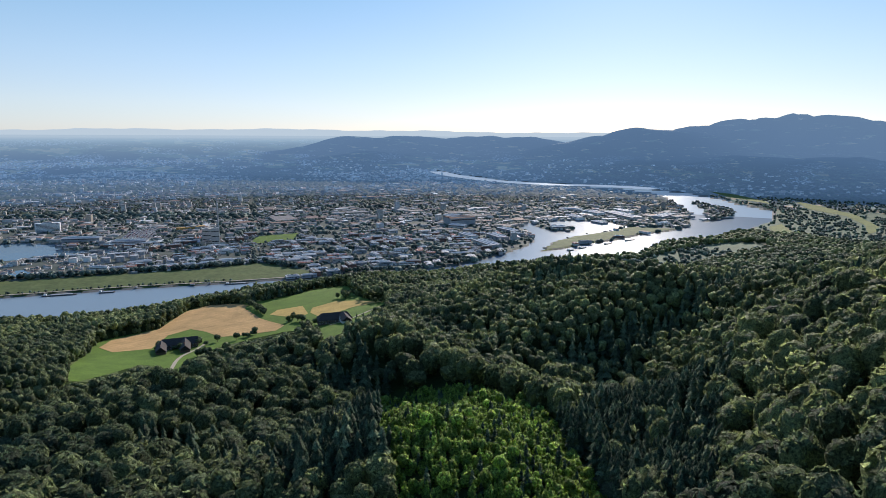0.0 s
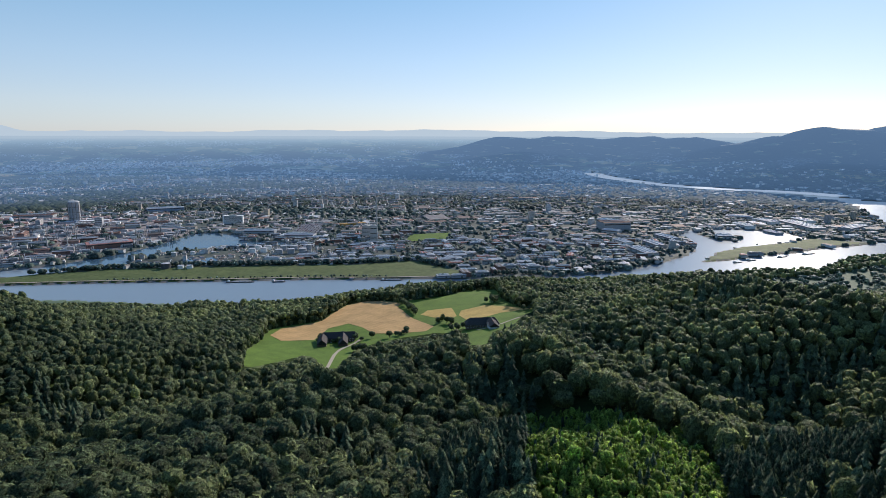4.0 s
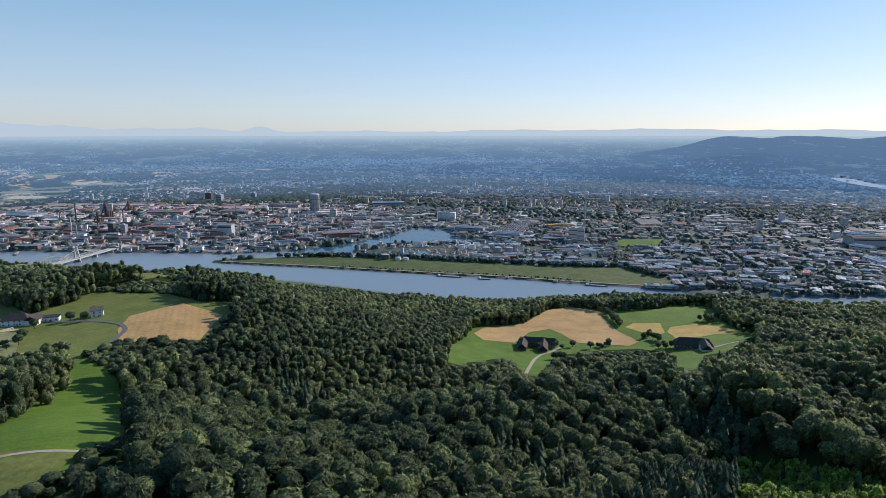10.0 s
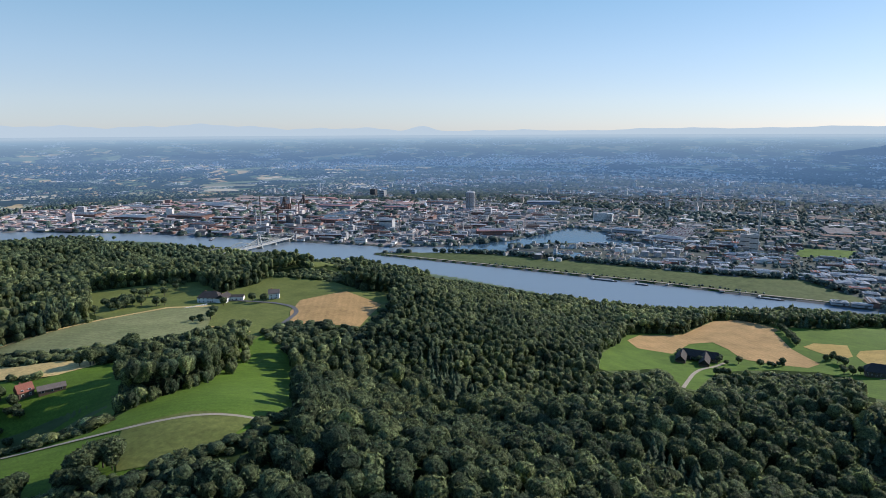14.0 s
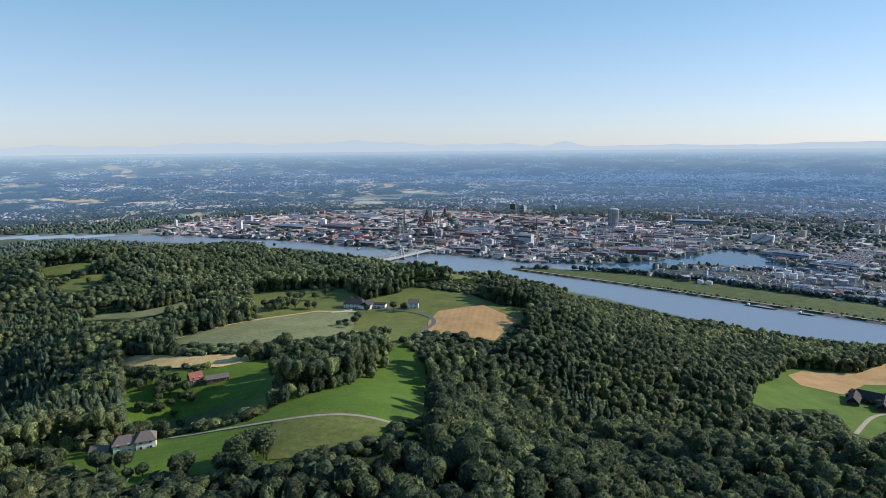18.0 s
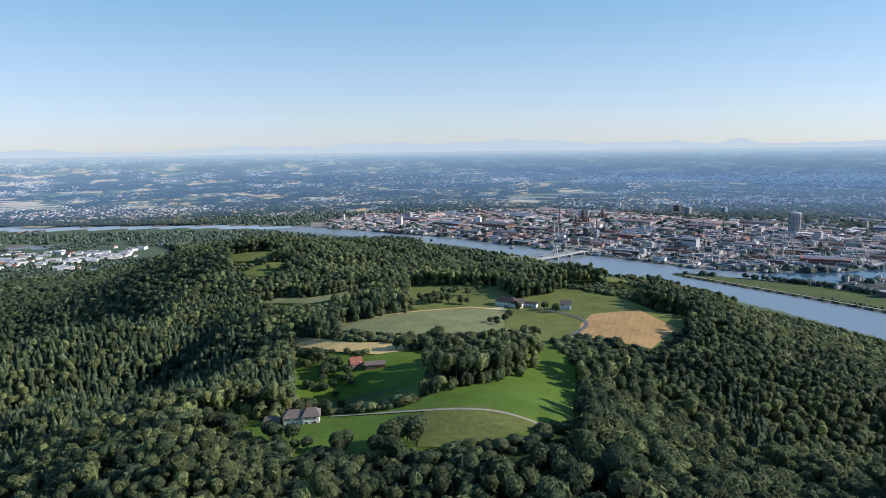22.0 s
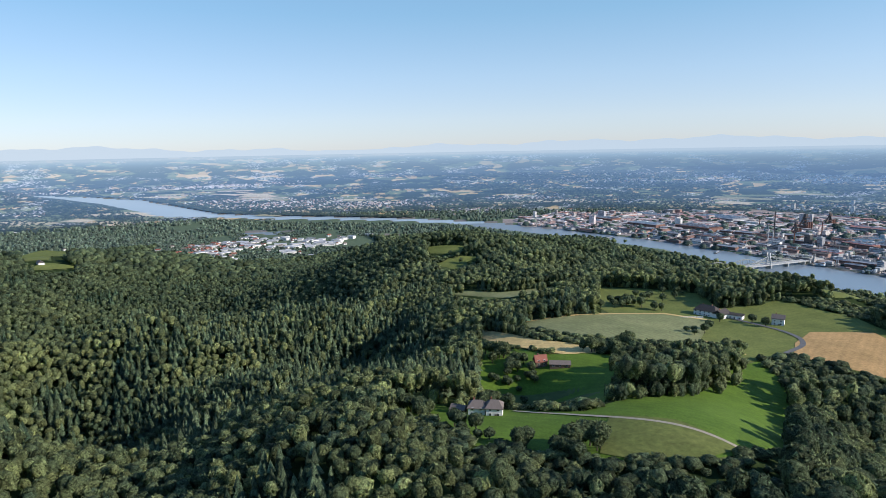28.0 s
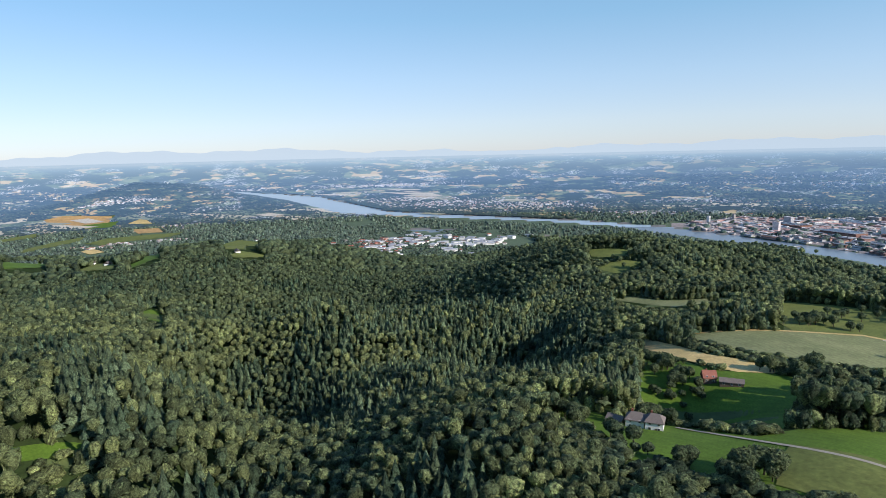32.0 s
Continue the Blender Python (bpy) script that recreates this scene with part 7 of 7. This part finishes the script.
# ---- farms and houses on the hill ----
def windows_on(t, w, d, z, count, rows, turn=0):
    """Window frames with panes along both long walls."""
    for s in (-1, 1):
        for r in range(rows):
            for k in range(count):
                x = -w / 2 + w * (k + 0.5) / count
                f = part("window", box(1.5, 0.16, 1.6, x, s * (d / 2 + 0.06), z + r * 2.9), WHITE_WALL, t)
                part("pane", box(1.2, 0.2, 1.3, x, s * (d / 2 + 0.08), z + 0.15 + r * 2.9), GLASS, f)


def house(name, x, y, w, d, h, rise, wall, roof, label, turn, hip=0.0, rows=2, chimneys=1, z=None):
    m = drop(x, y, turn, 0.8)
    t = thing(name, label, "house", "", m)
    part("wall", box(w, d, h + 0.8), wall, t)
    if not hip:
        for s in (-1, 1):
            bm = bmesh.new()
            for q in ((-d / 2, 0), (d / 2, 0), (0, rise * 0.97)):
                bm.verts.new((s * (w / 2 - 0.02), q[0], h + 0.8 + q[1]))
            bm.faces.new(list(bm.verts))
            part("gable_wall", bm, wall, t)
    part("roof", gable(w, d, rise, 0, 0, h + 0.8, hip), roof, t)
    windows_on(t, w, d, 1.9, max(2, int(w / 4)), rows)
    part("door", box(1.2, 0.2, 2.1, w * 0.1, -d / 2 - 0.08, 0.8), TIMBER, t)
    for k in range(chimneys):
        part("chimney_stack", box(0.9, 0.9, 2.4, (k - 0.5) * w * 0.4, 0.6, h + rise * 0.75 + 0.8), BRICK_RED, t)
    return t


# white farmhouse by the lower meadow: two wings
house("farmhouse", -328.5, 1.5, 9.5, 8.5, 4.8, 3.2, WHITE_WALL, BROWN_TILE, "white rendered farmhouse wing with a hipped brown roof", 84, 3.0)
house("farmhouse", -326.5, 11.2, 9, 9, 5.0, 3.4, WHITE_WALL, BROWN_TILE, "white rendered farmhouse wing beside the meadow track", 84, 3.0)
house("shed", -332, -9, 8, 5.5, 2.6, 2.0, TIMBER, BROWN_TILE, "low timber shed with a brown roof behind the farmhouse", 70, 0, 1, 0)
# barn with the red roof
house("red_barn", -449, 50, 8.5, 7, 3.6, 4.6, TIMBER, RED_TILE, "old barn with a steep red tiled roof", 100)
house("barn_wing", -444, 64, 15, 7, 2.6, 2.0, TIMBER, BROWN_TILE, "long low barn wing with a grey-brown roof", 85, 0, 1, 0)
# hilltop farm
house("hilltop_farmhouse", -648, 248, 23, 14, 5.6, 5.2, WHITE_WALL, DARK_TILE, "large hilltop farmhouse with a dark hipped roof", 48, 5.0, 2, 2)
house("farm_wing", -636, 258, 15, 11, 5, 4.0, WHITE_WALL, DARK_TILE, "white farm wing with a dark roof in the yard", 130, 0, 2, 1)
house("cow_shed", -634, 270, 18, 9, 4.4, 1.5, WHITE_WALL, DARK_TILE, "long white cow shed with a low dark roof", 52, 0, 1, 0)
house("garden_house", -607, 302, 11, 9, 6.5, 3.6, WHITE_WALL, BROWN_TILE, "white house with a brown roof beside the hill road", 60)
# white silage bales beside the yard
bales = thing("bale_row", "row of white wrapped silage bales beside the farmyard", "bales", "", drop(-632, 226, 91.7))
for k in range(14):
    part("bale", tube(0.75, 0.75, 1.5, (k - 6.5) * 1.75, 0, 0.2, 10), WHITE_WALL, bales)
# dark courtyard farm above the river
house("courtyard_farm", -316, 708, 40, 12, 6, 6.5, TIMBER, DARK_TILE, "large dark-roofed courtyard farm among fruit trees", 22)
house("courtyard_wing", -304, 694, 30, 11, 5, 5.5, TIMBER, DARK_TILE, "dark timber wing of the courtyard farm", 112)
house("courtyard_wing", -328, 684, 26, 11, 5, 5.5, TIMBER, DARK_TILE, "dark timber wing of the courtyard farm", 112)
house("valley_farm", -140, 772, 44, 16, 5, 7.5, TIMBER, DARK_TILE, "broad dark-roofed farm with hipped gables", 20, 6.0)
house("valley_farm_wing", -124, 760, 26, 12, 4.5, 5.0, WHITE_WALL, DARK_TILE, "white-walled wing of the lower farm", 110)
# far small farms
for fx, fy, fa in ((-1632, -2122, 30), (-1178, -1298, 100), (-1143, -1206, 20), (-2413, -1671, 60), (-1262, -929, 45), (-2659, -3123, 80)):
    house("farmhouse", fx, fy, 24, 11, 5, 4.5, WHITE_WALL, BROWN_TILE, "small white farm on a distant meadow", fa)


# ---- the small town below the hill ----
def small_town():
    rng = np.random.default_rng(51)
    kinds = []
    for k in range(12):
        w, d, h = rng.uniform(11, 18), rng.uniform(9, 12), rng.uniform(5, 8)
        if k >= 8:
            w, d, h = rng.uniform(30, 60), rng.uniform(13, 30), rng.uniform(7, 13)
        t = thing("town_house" if k < 8 else "commercial_hall", ("white house with a red tiled roof in the small town" if k % 2 else "cream house with a brown roof in the small town") if k < 8 else "pale flat-roofed hall at the edge of the small town", "house" if k < 8 else "hall", "houses of the small town")
        part("wall", box(w, d, h), WHITE_WALL, t)
        part("roof", gable(w, d, d * 0.36, 0, 0, h) if k < 8 else box(w + 1, d + 1, 1, 0, 0, h), (RED_TILE, BROWN_TILE)[k % 2] if k < 8 else (GREY_METAL, PALE_METAL)[k % 2], t)
        part("window_band", box(w * 0.8, d + 0.3, 1.3, 0, 0, h * 0.5), GLASS, t)
        kinds.append(t)
    used = [0] * 12
    for i in range(185):
        f = rng.uniform(0, 1)
        if i < 110:
            x, y = -2060 - 420 * f + rng.normal(0, 60), -960 - 60 * f + rng.normal(0, 75)
            k = int(rng.integers(0, 10))
        else:
            x, y = -2520 + rng.normal(0, 110), -560 - 420 * f + rng.normal(0, 60)
            k = int(rng.integers(6, 12))
        m = drop(x, y, float(rng.uniform(0, 180)))
        if used[k]:
            copy_thing(kinds[k], m)
        else:
            kinds[k].matrix_basis = m
        used[k] = 1


small_town()


def village_green():
    rng = np.random.default_rng(57)
    x, y = rng.uniform(-2950, -2050, 4600), rng.uniform(-1300, -380, 4600)
    keep = inside(VILLAGE, x, y) & ~wet(x, y) & ((x > -2450) | (grown(x, y, 3.0, 90) > 0.55))
    x, y = x[keep], y[keep]
    r = rng.uniform(3.5, 7, len(x))
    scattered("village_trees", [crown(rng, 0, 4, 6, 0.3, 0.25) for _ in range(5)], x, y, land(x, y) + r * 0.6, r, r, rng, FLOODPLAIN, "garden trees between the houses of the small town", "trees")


village_green()


# ---- single trees ----
def tree(seed, r, h, mat, label, group):
    rng = np.random.default_rng(seed)
    t = thing("tree", label, "tree", group)
    bm = tube(0.09 * r, 0.05 * r, h * 0.6, z=-0.5, sides=7)
    part("trunk", bm, BARK, t)
    for k in range(2):
        a = k * 3.1 + rng.uniform(0, 1)
        part("limb", beam((0, 0, h * 0.3), (math.cos(a) * r * 0.6, math.sin(a) * r * 0.6, h * 0.62), 0.06 * r), BARK, t)
    v, f = crown(rng, 1, 12, 150, 0.42, 0.2, 0.05, 1.5)
    v = v * np.array((r, r, h * 0.42)) + np.array((0, 0, h * 0.62))
    me = mesh_of("crown", v, f, [mat], tone=np.full(len(v), rng.uniform(0.1, 0.5)))
    c = new("crown", me)
    c.parent = t
    return t


def single_trees():
    rng = np.random.default_rng(61)
    kinds = [tree(70 + k, r, h, LEAVES, lab, "single trees on the hill") for k, (r, h, lab) in enumerate(((2.4, 5.5, "small round fruit tree in the meadow"), (2.9, 7, "round fruit tree beside the farm"), (4.3, 11, "broad-crowned green tree in the fields"), (3.7, 10, "dark leafy tree at the field edge"), (5.2, 14, "tall broadleaf tree standing alone"), (2.2, 4, "low bushy tree along the track")))]
    used = [0] * 6
    spots = []
    for x0, y0, x1, y1, n, k0, k1, spread in ((-345, -40, -318, -24, 14, 0, 4, 9), (-296, -12, -280, 0, 7, 0, 3, 7), (-274, 16, -270, 24, 3, 0, 3, 3), (-264, 34, -258, 44, 5, 2, 4, 3), (-350, 5, -342, 25, 6, 0, 3, 5), (-345, 20, -318, 52, 9, 5, 6, 4), (-435, 19, -405, 38, 9, 0, 2, 6), (-458, 26, -430, 46, 17, 0, 4, 7), (-473, 108, -467, 116, 9, 2, 5, 5),
                                              (-500, 120, -515, 210, 6, 0, 2, 6), (-490, 26, -484, 38, 3, 0, 2, 3), (-616, 249, -616, 249, 1, 1, 3, 0.5), (-581, 225, -581, 225, 1, 1, 3, 0.5), (-552, 201, -552, 201, 1, 1, 3, 0.5), (-612, 279, -612, 279, 1, 1, 3, 0.5), (-599, 286, -599, 286, 1, 1, 3, 0.5), (-720, 200, -760, 260, 12, 0, 3, 20), (-700, 160, -660, 200, 10, 2, 5, 12), (-612, 392, -600, 402, 5, 3, 5, 3),
                                              (-325, 705, -290, 720, 18, 0, 3, 14), (-345, 690, -330, 720, 8, 0, 3, 8), (-262, 735, -230, 760, 7, 0, 3, 8), (-309, 950, -256, 860, 22, 2, 4, 3), (-210, 830, -170, 760, 14, 1, 4, 12), (-165, 930, -120, 950, 10, 2, 5, 10), (-100, 860, -60, 880, 6, 1, 4, 6), (-275, 655, -262, 665, 4, 2, 4, 3),
                                              (-1040, -30, -1000, -20, 5, 2, 4, 8), (-760, 60, -720, 120, 10, 2, 5, 10), (-415, 10, -385, 12, 4, 1, 4, 6), (-489, 10, -462, 26, 12, 2, 5, 8), (-472, 87, -494, 132, 12, 2, 5, 5), (-270, 44, -264, 56, 9, 3, 5, 6), (-647, 130, -698, 188, 9, 2, 4, 8), (-560, 192, -566, 220, 3, 1, 3, 4)):
        for _ in range(n):
            f = rng.uniform(0, 1)
            spots.append((x0 + (x1 - x0) * f + rng.normal(0, spread * 0.5), y0 + (y1 - y0) * f + rng.normal(0, spread * 0.5), int(rng.integers(k0, k1))))
    for x, y, k in spots:
        s = rng.uniform(0.8, 1.2)
        m = drop(x, y, float(rng.uniform(0, 360)))
        if used[k]:
            copy_thing(kinds[k], m)
        else:
            kinds[k].matrix_basis = m
        used[k] = 1


single_trees()


def steam(x, y, z):
    rng = np.random.default_rng(91)
    v, f = crown(rng, 2, 12, 0, 0.3)
    v = v * np.array((7, 7, 13)) + np.stack([v[:, 2] * -9, v[:, 2] * 4, 0 * v[:, 2]], 1)
    t = thing("steam_stack", "short stack with a white puff of steam", "stack", "", drop(x, y))
    part("flue", tube(3, 2.4, z), DARK_STEEL, t)
    p = new("steam", mesh_of("steam", v + np.array((0, 0, z + 11)), f, [STEAM], smooth=True))
    p.parent = t
    tagged(p, "white puff of steam")


STEAM = surface("white steam", (0.8, 0.8, 0.8), (0.9, 0.9, 0.9), 0.1, 1.0)
steam(-2338, 2010, 22)


# ---- the far mountains ----
def mountains():
    b = np.arange(-60, 160, 0.25)
    ridge = 0.25 + 0.35 * np.sin(b * 0.11) + 0.16 * np.sin(b * 0.47 + 1) + 0.09 * np.sin(b * 1.3) + 0.05 * np.sin(b * 3.1 + 2)
    ridge = np.clip(ridge + 0.12, 0.0, 2) * (0.35 + 0.6 / (1 + np.exp(-(b - 45) / 8))) + 0.55 * np.exp(-((b - 49.5) / 1.1) ** 2) + 0.3 * np.exp(-((b - 91) / 5) ** 2)
    a = np.radians(b)
    k = len(b)
    v = []
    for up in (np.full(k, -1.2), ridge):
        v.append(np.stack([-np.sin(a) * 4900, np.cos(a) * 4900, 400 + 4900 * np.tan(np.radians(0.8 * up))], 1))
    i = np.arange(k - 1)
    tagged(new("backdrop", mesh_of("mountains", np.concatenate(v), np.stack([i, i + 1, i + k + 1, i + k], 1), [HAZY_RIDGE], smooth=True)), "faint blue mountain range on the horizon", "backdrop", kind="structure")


# nearly black ridge with its pale blue haze painted as emission
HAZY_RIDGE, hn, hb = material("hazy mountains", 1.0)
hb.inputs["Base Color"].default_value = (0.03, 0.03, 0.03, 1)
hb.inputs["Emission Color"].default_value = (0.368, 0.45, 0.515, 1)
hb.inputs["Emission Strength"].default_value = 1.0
mountains()
